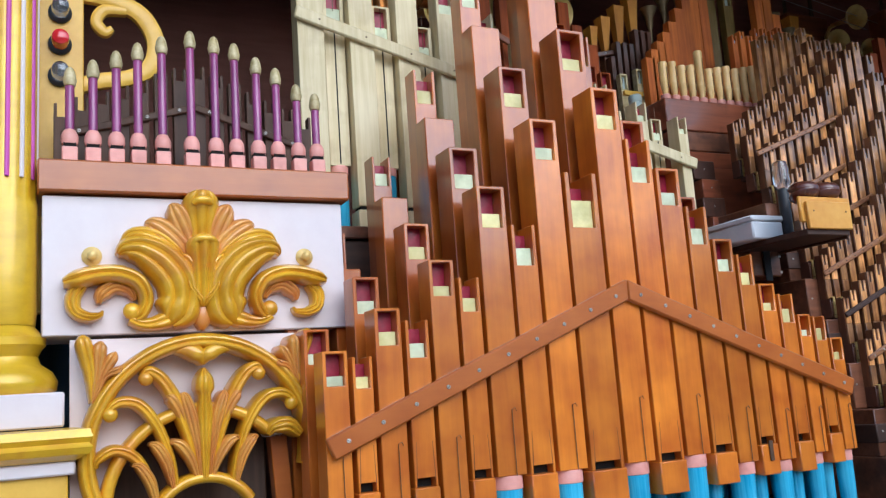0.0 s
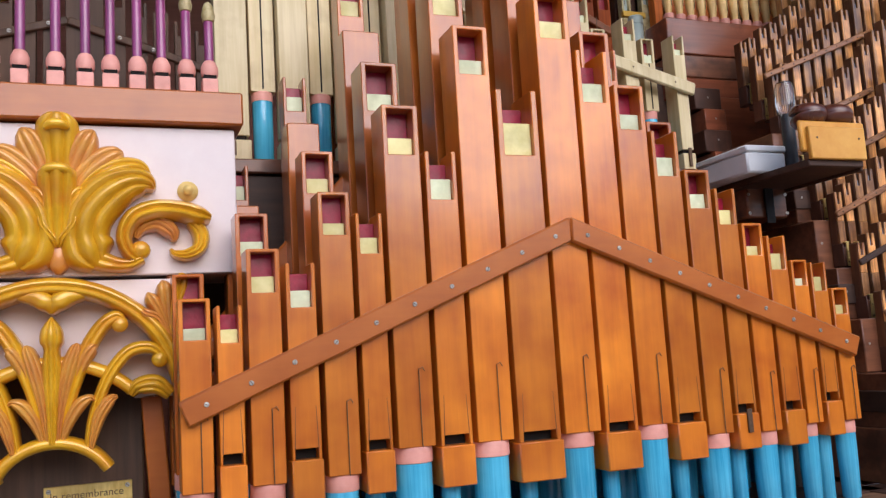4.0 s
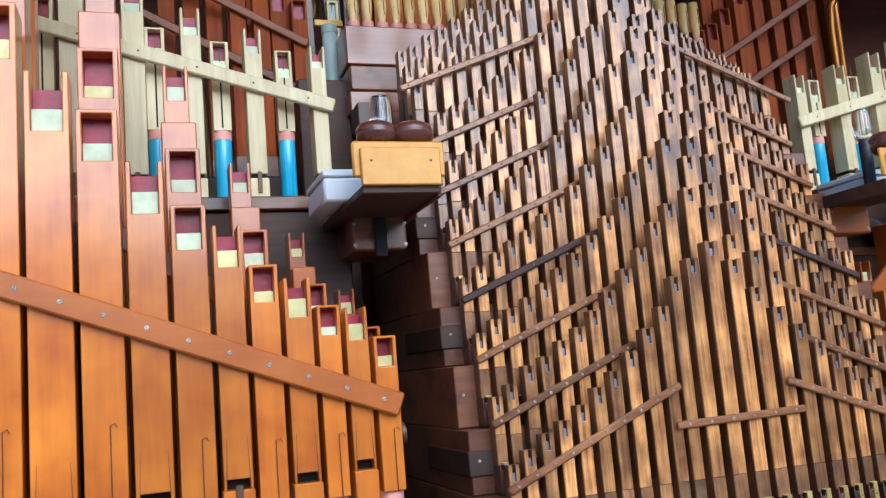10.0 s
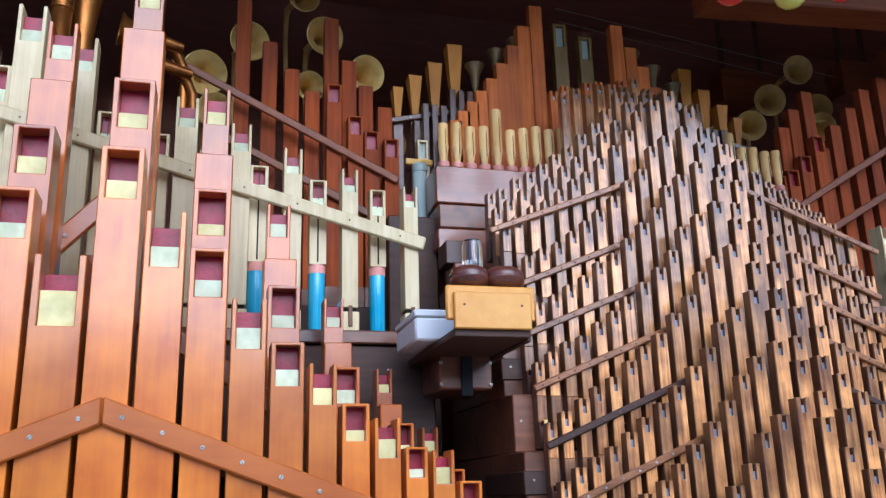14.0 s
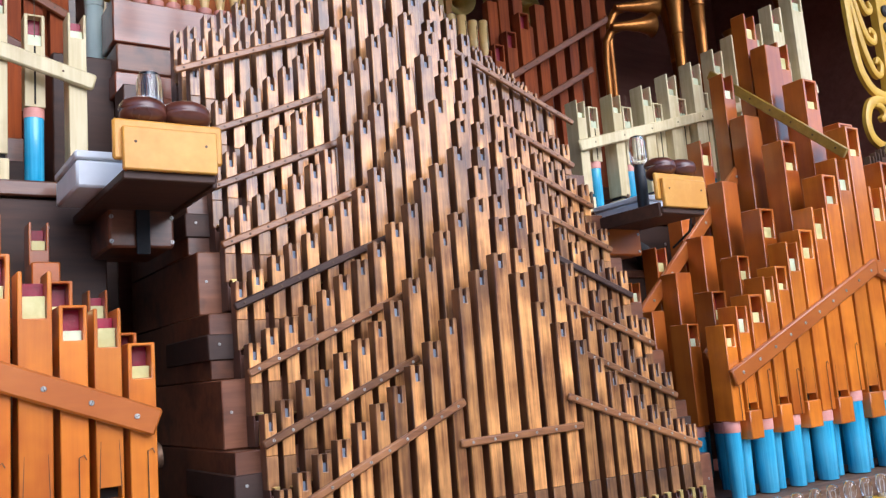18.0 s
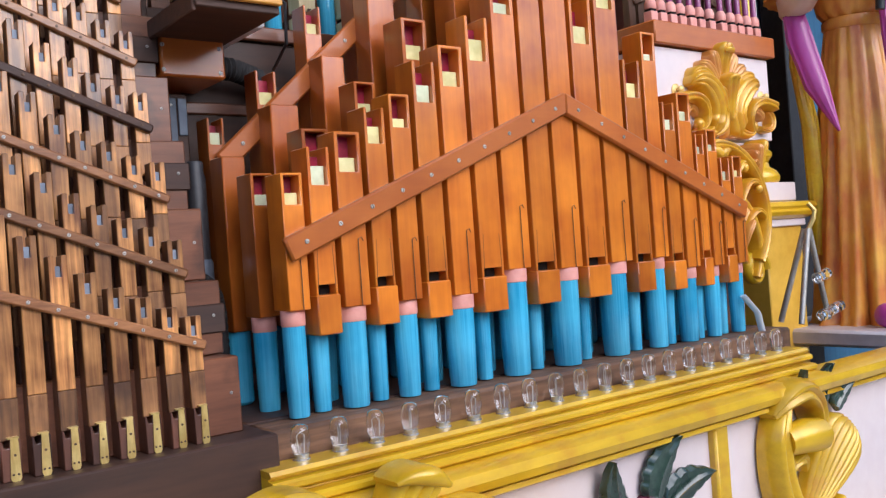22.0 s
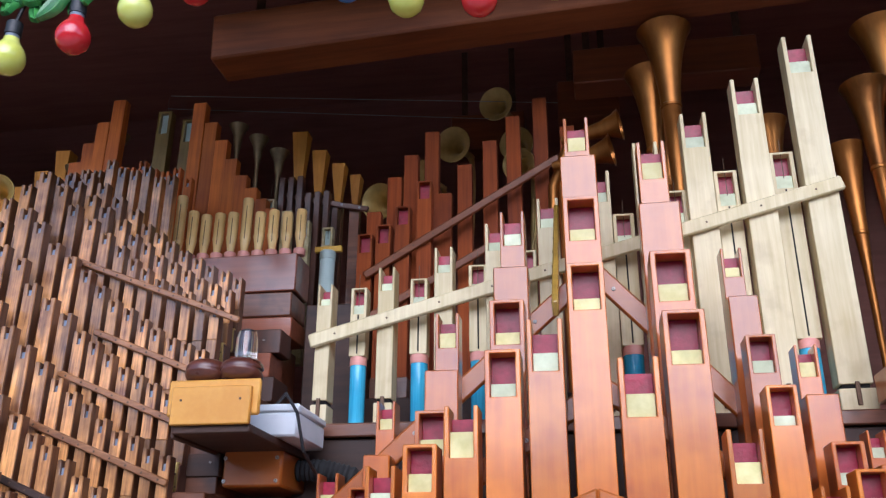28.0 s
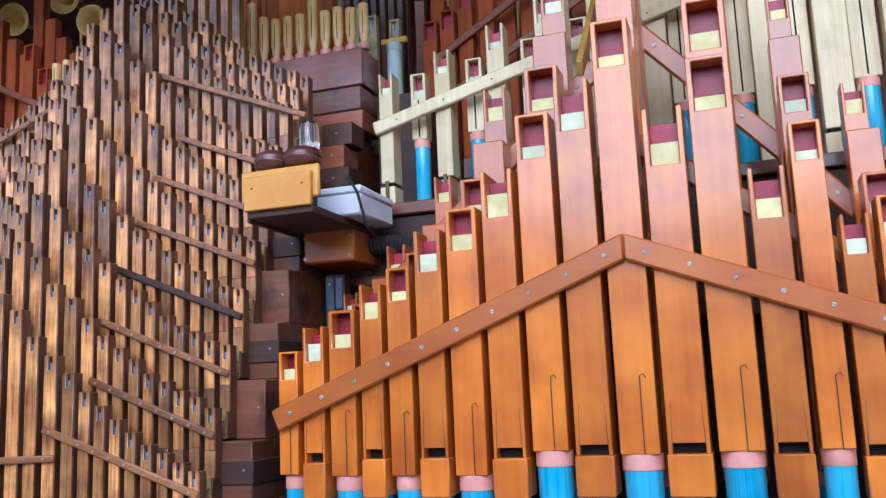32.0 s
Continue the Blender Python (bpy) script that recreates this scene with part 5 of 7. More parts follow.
    if s > 0:
        post = thing("gap_post", "dark upright post with two dull steel strips in the gap", "post", (0.521, 0.29, 1.4))
        part("board", Geo().box(-0.014, 0.03, 0.0, 0.03, 0.0, 0.52, 0.003), M_DARK, post)
        part("steel_strip", Geo().box(-0.009, 0.009, -0.005, -0.001, 0.385, 0.512, 0.001), M_STEEL, post, "dull steel strip with screws")
        part("steel_strip", Geo().box(0.012, 0.027, -0.004, -0.001, 0.45, 0.512, 0.001), M_STEEL, post, "dull steel strip with screws")
        for z in (0.42, 0.5):
            screw(post, 0.0, -0.005, z, SCREW_SMALL)
        bar = thing("crossbar", "dark brown wooden crossbar behind the hose", "bar", (0.49, 0.36, 1.9))
        part("bar", Geo().box(0.0, 0.3, 0.0, 0.03, 0.0, 0.022, 0.003), M_CHEST, bar)
        part("end_bracket", Geo().box(0.0, 0.02, -0.001, 0.03, -0.5, -0.001, 0.002), M_DARK, bar)
        up = thing("wind_tube", "upright black tube with a grey sleeve in the gap", "tube", (0.525, 0.215, 1.4), "hoses")
        part("tube", Geo().lathe([(0.016, 0.0), (0.016, 0.37), (0.0135, 0.38), (0.0135, 0.395), (0.012, 0.397)], 18), M_BLACK, up)
        part("sleeve", Geo().lathe([(0.0165, 0.2), (0.019, 0.205), (0.019, 0.235), (0.0165, 0.24)], 18), M_STEEL, up, "grey metal sleeve")


# ---- gilded front ----
def moulding(x0, x1, rows, name, label, y=0.0, group="", mat=None):
    """A straight moulding: rows of (y, z) drawn from x0 to x1."""
    g = Geo()
    n = len(rows)
    g.add([(x0, a, b) for a, b in rows] + [(x1, a, b) for a, b in rows],
          [(i, (i + 1) % n, n + (i + 1) % n, n + i) for i in range(n)] + [tuple(range(n))[::-1], tuple(range(n, 2 * n))])
    return g


BULB = Geo().lathe([(0.0105, 0.009), (0.0118, 0.014), (0.0132, 0.021), (0.0139, 0.028), (0.0136, 0.033), (0.0126, 0.0385), (0.012, 0.042), (0.0106, 0.0458), (0.0065, 0.0485), (0.001, 0.0495)], 16).mesh("bulb")
BULB.materials.append(M_GLASS)
CAP = Geo().lathe([(0.0125, 0), (0.0125, 0.002), (0.0108, 0.003), (0.0108, 0.0095), (0.0085, 0.0105)], 16).mesh("lamp_cap")
CAP.materials.append(M_CAP)
FIL = Geo().sweep([(-0.003, 0, 0.012), (-0.004, 0, 0.034), (0, 0, 0.038), (0.004, 0, 0.034), (0.003, 0, 0.012)], 0.0006, 5).mesh("filament")
FIL.materials.append(M_SCREW)


def clear_bulb(x, y, z, group, turn=0):
    b = thing("light_bulb", "small clear glass bulb in a silver cap on the gold ledge", "light bulb", (x, y, z), group)
    part("glass", BULB, None, b, "clear glass").visible_shadow = False
    part("cap", CAP, None, b, "silver metal cap")
    part("filament", FIL, None, b)
    b.rotation_euler = (0, 0, turn)


for s in (-1, 1):
    x0, x1 = sorted((0.475 * s, 1.775 * s))
    led = thing("gold_ledge", "gold-painted stepped wooden ledge carrying a row of bulbs", "ledge", ((x0 + x1) / 2, 0, 1.2), "gold ledges")
    hw = (x1 - x0) / 2
    for nm, rows in (("top_board", [(-0.032, 0.1472), (-0.082, 0.1472), (-0.084, 0.151), (-0.08, 0.1565), (-0.032, 0.157)]),
                     ("upper_bead", [(-0.032, 0.1272), (-0.076, 0.1272), (-0.077, 0.1295), (-0.088, 0.1305), (-0.092, 0.134), (-0.092, 0.14), (-0.088, 0.1435), (-0.077, 0.1445), (-0.076, 0.1468), (-0.032, 0.147)]),
                     ("lower_bead", [(-0.032, 0.09), (-0.098, 0.09), (-0.106, 0.094), (-0.106, 0.102), (-0.098, 0.106), (-0.085, 0.107), (-0.085, 0.1095), (-0.098, 0.1105), (-0.102, 0.114), (-0.102, 0.12), (-0.097, 0.1235), (-0.078, 0.1245), (-0.077, 0.1268), (-0.032, 0.127)])):
        part(nm, moulding(-hw, hw, rows, "", ""), M_GOLD, led, smooth=30)
    for k in range(20):
        clear_bulb(s * (0.539 + 0.0614 * k), -0.05, 1.356, "clear bulbs on the ledges", turn=k * 1.3)
    r = thing("gold_rail", "gold-painted half-round rail below the ledge", "rail", (s * 1.3, -0.088, 1.25), "gold rails")
    fil = [(0.02, 0.0), (-0.02, 0.0), (-0.032, 0.006), (-0.03, 0.0135), (0.02, 0.0135)]
    rr = [(0.02, 0.014), (-0.028, 0.014), (-0.045, 0.022), (-0.052, 0.036), (-0.048, 0.05), (-0.034, 0.058), (0.02, 0.06)]
    for nm, q in (("fillet", fil), ("half_round", rr)):
        part(nm, moulding(-0.94, 1.1, q, "", "") if s > 0 else moulding(-1.1, 0.94, q, "", ""), M_GOLD, r, smooth=30)
    pan = thing("apron", "pinkish-white painted panel below the gold rail", "panel", (s * 1.3, -0.085, 0.8), "front aprons")
    part("board", Geo().box(-0.98, 1.1, 0, 0.03, 0, 0.47, 0.003) if s > 0 else Geo().box(-1.1, 0.98, 0, 0.03, 0, 0.47, 0.003), M_WHITE, pan)
    st = thing("gold_batten", "narrow upright gold batten on the white panel", "batten", (s * 1.415, -0.09, 0.83), "gold battens")
    part("bar", Geo().box(-0.022, 0.022, -0.012, 0.01, 0, 0.43, 0.005), M_GOLD, st)
    low = thing("gold_rail", "lower gold-painted moulding of the front panel", "rail", (s * 1.3, -0.1, 0.86), "gold rails")
    for nm, q in (("fillet", fil), ("half_round", rr)):
        part(nm, moulding(-0.9, 1.1, q, "", "") if s > 0 else moulding(-1.1, 0.9, q, "", ""), M_GOLD, low, smooth=30)
    # rose buds with dark leaves
    f = thing("carved_rose", "dark plum carved buds with green leaves", "carving", (s * 1.17, -0.09, 1.1), "carved roses")
    for k in range(7):
        a = 2 * math.pi * k / 7 + 0.3
        ca, sa = math.cos(a), math.sin(a)
        part("petal", Geo().frond([(0.006 * ca, 0.006 * sa, 0.02, 0.02), (0.03 * ca, 0.03 * sa, 0.044, 0.028), (0.052 * ca, 0.052 * sa, 0.046, 0.034), (0.066 * ca, 0.066 * sa, 0.03, 0.03), (0.07 * ca, 0.07 * sa, 0.008, 0.02)], 0.02, 1), M_PLUM, f)
    for k in range(4):
        a = 2 * math.pi * k / 4 + 0.9
        ca, sa = math.cos(a), math.sin(a)
        part("petal", Geo().frond([(0.002 * ca, 0.002 * sa, 0.016, 0.044), (0.016 * ca, 0.016 * sa, 0.034, 0.05), (0.032 * ca, 0.032 * sa, 0.032, 0.054), (0.04 * ca, 0.04 * sa, 0.008, 0.044)], 0.018, 1), M_PLUM, f)
    for x, z, a, L in ((-0.05, 0.03, 118, 0.13), (0.03, 0.06, 70, 0.12), (0.07, 0.04, 30, 0.12), (0.06, 0.0, -10, 0.11), (-0.06, -0.03, 200, 0.1)):
        part("leaf", Geo().petal((s * x, -0.006, z), a if s > 0 else 180 - a, L, 0.062, 0.012, 0.02, bend=-20, lobes=5, nu=20, nv=8, sharp=True), M_LEAF_DARK, f)
    # scrolled bracket on the panel
    b = thing("carved_scroll", "large gold-painted carved scroll on the white panel", "carving", (s * 1.64, -0.095, 1.05), "carved scrolls")
    part("scroll", Geo().frond([(-0.085, 0.195, 0.02, 0.02), (-0.05, 0.225, 0.05, 0.03), (0.01, 0.235, 0.055, 0.034), (0.06, 0.205, 0.045, 0.03), (0.078, 0.155, 0.036, 0.026), (0.06, 0.11, 0.014, 0.02)], 0.034, 2, m=s), M_GOLD, b)
    part("back", Geo().frond([(-0.03, 0.22, 0.03, 0.02), (-0.066, 0.15, 0.06, 0.02), (-0.06, 0.05, 0.07, 0.02), (-0.015, -0.03, 0.07, 0.022), (0.06, -0.075, 0.06, 0.022), (0.14, -0.06, 0.05, 0.02), (0.17, -0.02, 0.016, 0.016)], 0.034, 2, m=s), M_GOLD, b)
    part("bulb", Geo().sweep([(-s * 0.05, -0.03, 0.14), (s * 0.0, -0.045, 0.145), (s * 0.045, -0.05, 0.14), (s * 0.062, -0.045, 0.138)], [0.03, 0.036, 0.034, 0.012], 14), M_GOLD, b)
    part("fan", Geo().frond([(0.03, -0.05, 0.04, 0.01), (0.085, 0.01, 0.1, 0.016), (0.14, 0.07, 0.15, 0.024), (0.18, 0.11, 0.15, 0.03), (0.2, 0.13, 0.09, 0.028)], 0.026, 8, m=s), M_GOLD, b)
    part("inner_curl", Geo().frond([(-0.03, 0.03, 0.014, 0.01), (-0.015, 0.08, 0.03, 0.014), (0.02, 0.09, 0.034, 0.018), (0.04, 0.06, 0.012, 0.014)], 0.02, 2, m=s), M_GOLD, b)
    for x, z, a in ((0.08, 0.2, 120), (0.13, 0.19, 80), (0.18, 0.17, 45)):
        part("leaf", Geo().petal((s * x, -0.01, z), a if s > 0 else 180 - a, 0.085, 0.05, 0.012, 0.016, lobes=4, nu=16, sharp=True), M_LEAF_DARK, b, "dark green painted leaf")


# carved acanthus crest below the centre
crest = thing("carved_crest", "gold-painted carved acanthus crest with curling lobes", "carving", (0.0, -0.13, 1.2))
part("hood", Geo().frond([(0, -0.1, 0.14, 0.0), (0, 0.02, 0.105, 0.012), (0, 0.1, 0.112, 0.02), (0, 0.17, 0.128, 0.03), (0, 0.215, 0.118, 0.036), (0, 0.24, 0.07, 0.036), (0, 0.25, 0.02, 0.03)], 0.04, 1), M_GOLD, crest)
part("hood_lip", Geo().frond([(-0.05, 0.2, 0.006, 0.05), (-0.034, 0.228, 0.02, 0.062), (0.0, 0.242, 0.026, 0.066), (0.034, 0.228, 0.02, 0.062), (0.05, 0.2, 0.006, 0.05)], 0.014, 1), M_GOLD, crest)
for m in (-1, 1):
    for rows, dep, fl in (([(0.03, -0.06, 0.03, 0.012), (0.052, 0.05, 0.04, 0.022), (0.06, 0.13, 0.036, 0.036), (0.062, 0.188, 0.01, 0.03)], 0.03, 2),
                          ([(0.05, -0.09, 0.05, 0.012), (0.086, 0.04, 0.068, 0.026), (0.106, 0.12, 0.062, 0.04), (0.115, 0.165, 0.04, 0.04), (0.118, 0.18, 0.01, 0.03)], 0.036, 3),
                          ([(0.07, -0.1, 0.05, 0.012), (0.122, 0.0, 0.08, 0.022), (0.155, 0.085, 0.074, 0.032), (0.172, 0.14, 0.046, 0.034), (0.18, 0.16, 0.01, 0.024)], 0.032, 5),
                          ([(0.1, -0.14, 0.06, 0.0), (0.17, -0.03, 0.085, 0.018), (0.205, 0.04, 0.07, 0.03), (0.218, 0.085, 0.036, 0.03), (0.222, 0.1, 0.01, 0.02)], 0.03, 4),
                          ([(0.16, 0.0, 0.03, 0.004), (0.19, 0.1, 0.042, 0.01), (0.2, 0.145, 0.036, 0.016), (0.214, 0.168, 0.008, 0.012)], 0.024, 2)):
        part("lobe", Geo().frond(rows, dep, fl, m=m), M_GOLD, crest)
    s = m
    def sp(pts):
        return [(s * x, y, z) for x, y, z in pts]
    c = thing("carved_scroll", "broad gold-painted rolled scroll beside the crest", "carving", (s * 0.39, -0.13, 1.16), "crest scrolls")
    part("scroll", Geo().sweep(sp(arc(0, 0.0, 0.168, 168, -330, 52, -0.03, 0.03)), [(0.017 - 0.006 * i / 52, 0.075 - 0.045 * i / 52) for i in range(53)], 14), M_GOLD, c)
    part("roll_leaf", Geo().frond([(0.02, 0.172, 0.02, 0.04), (0.06, 0.174, 0.036, 0.045), (0.09, 0.166, 0.04, 0.045), (0.108, 0.158, 0.036, 0.04)], 0.016, 1, m=s), M_GOLD, c)
    part("roll_tip", Geo().frond([(0.1, 0.15, 0.01, 0.05), (0.112, 0.135, 0.026, 0.05), (0.118, 0.11, 0.024, 0.045), (0.112, 0.09, 0.008, 0.035)], 0.02, 2, m=s), M_GOLD, c)
    d = thing("carved_leaf", "tall gold-painted acanthus leaf rising to the rail", "carving", (s * 0.6, -0.14, 1.1), "crest leaves")
    part("stem", Geo().frond([(-0.06, -0.06, 0.1, 0.0), (-0.03, 0.05, 0.085, 0.01), (0.005, 0.14, 0.066, 0.016), (0.03, 0.2, 0.074, 0.026), (0.045, 0.228, 0.07, 0.036), (0.05, 0.24, 0.03, 0.034)], 0.026, 4, m=s), M_GOLD, d)
    part("tip", Geo().frond([(-0.002, 0.232, 0.008, 0.045), (0.02, 0.238, 0.02, 0.052), (0.05, 0.234, 0.026, 0.056), (0.084, 0.214, 0.01, 0.045)], 0.016, 1, m=s), M_GOLD, d)
    part("branch", Geo().frond([(-0.03, 0.02, 0.03, 0.0), (0.02, 0.1, 0.045, 0.02), (0.08, 0.148, 0.052, 0.03), (0.14, 0.158, 0.05, 0.034), (0.19, 0.135, 0.044, 0.034), (0.215, 0.1, 0.03, 0.03), (0.218, 0.075, 0.008, 0.02)], 0.026, 4, m=s), M_GOLD, d)
    part("branch", Geo().frond([(0.0, 0.0, 0.03, 0.0), (0.06, 0.07, 0.04, 0.016), (0.12, 0.09, 0.04, 0.02), (0.16, 0.07, 0.01, 0.014)], 0.022, 3, m=s), M_GOLD, d)
    e = thing("carved_scroll", "gold-painted coiled scroll end on the white panel", "carving", (s * 0.94, -0.13, 1.11), "crest scrolls")
    part("scroll", Geo().sweep(sp(arc(0, 0.0, 0.102, 175, -430, 52, -0.02, 0.018)), [(0.015 - 0.005 * i / 52, 0.07 - 0.04 * i / 52) for i in range(53)], 14), M_GOLD, e)
    part("leaf", Geo().frond([(-0.1, -0.14, 0.06, 0.0), (-0.11, -0.06, 0.05, 0.014), (-0.1, 0.0, 0.03, 0.02)], 0.024, 3, m=s), M_GOLD, e)


# ---- side panels with carved gilding ----
def small_stopped(p_group, x, y, z, top, purple_r):
    p = thing("flute_pipe", "plum-purple turned pipe with gilt acorn tip and pink mouthpiece", "organ pipe", (x, y, z), p_group)
    h = top - z
    w = 0.0125
    g = Geo()
    g.box(-w, w, -w, w, 0, 0.03, 0.0015)
    part("mouth_block", g, M_PINK, p, "salmon-pink painted square mouthpiece")
    part("mouth_cap", Geo().lathe([(w * 1.05, 0.036), (w * 1.15, 0.042), (w * 1.1, 0.052), (w * 0.8, 0.06), (purple_r, 0.062)], 12), M_PINK, p, "salmon-pink rounded cap")
    # The slit's shade is a black box between block and cap.
    part("mouth", Geo().box(-w * 0.8, w * 0.8, -w * 0.8, w * 0.8, 0.029, 0.037, 0.0005), M_VOID, p, "black box standing for the shade in the mouth slit")
    part("tube", Geo().lathe([(purple_r * 0.95, 0.06), (purple_r, 0.07), (purple_r, h - 0.035), (purple_r * 0.9, h - 0.034)], 14), M_PURPLE, p, "plum-purple painted tube")
    part("acorn", Geo().lathe([(purple_r * 0.9, h - 0.036), (purple_r * 1.25, h - 0.034), (purple_r * 1.5, h - 0.024), (purple_r * 1.35, h - 0.02), (purple_r * 1.15, h - 0.01), (purple_r * 0.7, h - 0.003), (0.0008, h)], 14), M_ACORN, p, "pale gilt acorn tip")


FX = [-2.118, -2.081, -2.043, -2.007, -1.966, -1.916, -1.873, -1.836, -1.796, -1.759, -1.72, -1.684]
FZ = [2.306, 2.323, 2.344, 2.363, 2.38, 2.396, 2.39, 2.381, 2.358, 2.34, 2.311, 2.296]
for s in (-1, 1):
    up = 0.0
    box_ = thing("shelf_unit", "pinkish-white painted panel with a brown wooden shelf", "panel", (s * 1.905, 0.18, 1.84), "side panels")
    part("board", Geo().box(-0.255, 0.255 if s < 0 else 0.222, 0.0, 0.16, 0.0 if s < 0 else 0.016, 0.232, 0.002), M_WHITE, box_)
    part("shelf", Geo().box(-0.263, 0.268 if s < 0 else 0.238, -0.016, 0.186, 0.236, 0.29, 0.003), M_RAIL, box_, "brown varnished shelf board")
    for bx in (-0.18, 0.18):
        k = thing("knob", "small turned brass knob on the white panel", "knob", (s * 1.905 + bx, 0.18, 1.97), "brass knobs")
        part("rose", Geo().lathe([(0.016, 0), (0.016, 0.002), (0.011, 0.005), (0.009, 0.006)], 18, "y"), M_HORN, k)
        part("grip", Geo().lathe([(0.005, 0.004), (0.006, 0.01), (0.0085, 0.013), (0.0085, 0.018), (0.005, 0.022), (0.001, 0.023)], 16, "y"), M_HORN, k)
    for x, z in zip(FX, FZ):
        small_stopped("purple flute pipes", -s * x, 0.205, 2.131, z, 0.0076)
    for i in range(14):
        x = -2.13 + 0.034 * i
        z = 2.255 + 0.1 * max(0.0, 1 - abs(x + 1.9) / 0.24)
        p = thing("weathered_pipe", "small weathered wooden pipe behind the purple flutes", "organ pipe", (-s * x, 0.262, 2.131), "weathered pipes")
        h, w = z - 2.131, 0.024
        g = Geo().extrude([(-w / 2, 0), (w / 2, 0), (w / 2, h), (w * 0.28, h), (w * 0.28, h - 0.025), (-w * 0.28, h - 0.025), (-w * 0.28, h), (-w / 2, h)], 0, 0.02)
        part("body", g, M_OAK, p, bevel=0.0008)
    rail("flute_rail", [(-s * -2.13 if s < 0 else 2.13, 2.2), (s * 1.9, 2.268)], 0.262, 0.014, 0.007, M_OAK, 0.06, "weathered rail across the small pipes", "flute rails")
    rail("flute_rail", [(s * 1.9, 2.268), (s * 1.69, 2.2)], 0.262, 0.014, 0.007, M_OAK, 0.06, "weathered rail across the small pipes", "flute rails")
    # crest of acanthus leaves
    cr = thing("carved_crest", "gilded acanthus crest tinted orange on the white panel", "carving", (s * (1.911 if s < 0 else 1.893), 0.179, 1.95 if s < 0 else 1.963), "panel crests")
    part("top_leaf", Geo().frond([(0, 0.02, 0.04, 0.012), (0, 0.06, 0.046, 0.014), (0, 0.09, 0.058, 0.018), (0, 0.112, 0.06, 0.026), (0, 0.126, 0.042, 0.03), (0, 0.132, 0.014, 0.026)], 0.02, 3), M_GILT, cr)
    part("top_lip", Geo().frond([(-0.017, 0.104, 0.006, 0.04), (-0.008, 0.11, 0.013, 0.044), (0.008, 0.11, 0.013, 0.044), (0.017, 0.104, 0.006, 0.04)], 0.009, 1), M_GILT, cr)
    part("tongue", Geo().frond([(0, -0.07, 0.008, 0.02), (0, -0.06, 0.026, 0.024), (0, -0.03, 0.04, 0.026), (0, 0.0, 0.046, 0.03), (0, 0.025, 0.054, 0.034), (0, 0.042, 0.05, 0.038), (0, 0.053, 0.016, 0.036)], 0.024, 3), M_GILT, cr)
    part("tongue_lip", Geo().frond([(-0.021, 0.03, 0.008, 0.044), (-0.012, 0.041, 0.013, 0.052), (0.012, 0.041, 0.013, 0.052), (0.021, 0.03, 0.008, 0.044)], 0.01, 1), M_GILT, cr)
    part("drop", Geo().frond([(0, -0.05, 0.026, 0.006), (0, -0.08, 0.032, 0.008), (0, -0.098, 0.026, 0.008), (0, -0.108, 0.008, 0.004)], 0.016, 1), M_GOLD_RED, cr)
    for m in (-1, 1):
        for x, z, w in ((0.031, 0.006, 0.028), (0.023, -0.03, 0.016)):
            part("side_lobe", Geo().frond([(0.004, z - 0.03, 0.014, 0.026), (0.02, z - 0.008, w * 0.8, 0.03), (x, z + 0.006, w * 0.7, 0.028), (x + 0.008, z + 0.002, 0.006, 0.02)], 0.014, 2, m=m), M_GILT, cr)
        part("leaf", Geo().frond([(0.012, 0.02, 0.026, 0.012), (0.024, 0.055, 0.036, 0.016), (0.037, 0.085, 0.04, 0.02), (0.045, 0.1, 0.028, 0.022), (0.05, 0.108, 0.008, 0.018)], 0.014, 3, m=m), M_GOLD_RED, cr)
        part("leaf", Geo().frond([(0.016, 0.0, 0.03, 0.012), (0.038, 0.036, 0.042, 0.016), (0.064, 0.06, 0.044, 0.02), (0.082, 0.071, 0.03, 0.022), (0.092, 0.074, 0.008, 0.016)], 0.015, 3, m=m), M_GOLD_RED, cr)
        part("leaf", Geo().frond([(0.016, -0.02, 0.032, 0.012), (0.046, 0.016, 0.046, 0.017), (0.08, 0.04, 0.05, 0.022), (0.112, 0.047, 0.036, 0.024), (0.13, 0.038, 0.008, 0.016)], 0.016, 4, m=m), M_GILT, cr)
        part("arm", Geo().frond([(0.136, 0.02, 0.008, 0.016), (0.124, 0.028, 0.034, 0.024), (0.1, 0.028, 0.05, 0.026), (0.07, 0.012, 0.066, 0.024), (0.044, -0.018, 0.07, 0.02), (0.036, -0.052, 0.07, 0.017), (0.043, -0.078, 0.074, 0.014), (0.055, -0.097, 0.03, 0.01)], 0.03, 3, m=m), M_GILT, cr)
        part("lower_strap", Geo().frond([(0.03, -0.07, 0.03, 0.01), (0.05, -0.085, 0.032, 0.014), (0.078, -0.095, 0.024, 0.016), (0.1, -0.096, 0.018, 0.018), (0.117, -0.088, 0.014, 0.018)], 0.016, 2, m=m), M_GILT, cr)
        part("bud", Geo().ball(m * 0.114, -0.02, -0.075, 0.0145, 0.9), M_GILT, cr)
        part("scroll", Geo().frond([(0.116, -0.092, 0.01, 0.012), (0.099, -0.08, 0.02, 0.018), (0.091, -0.054, 0.024, 0.02), (0.104, -0.026, 0.028, 0.022), (0.135, -0.013, 0.03, 0.024), (0.17, -0.014, 0.03, 0.024), (0.2, -0.022, 0.03, 0.024), (0.218, -0.026, 0.014, 0.016)], 0.024, 2, m=m), M_GILT, cr)
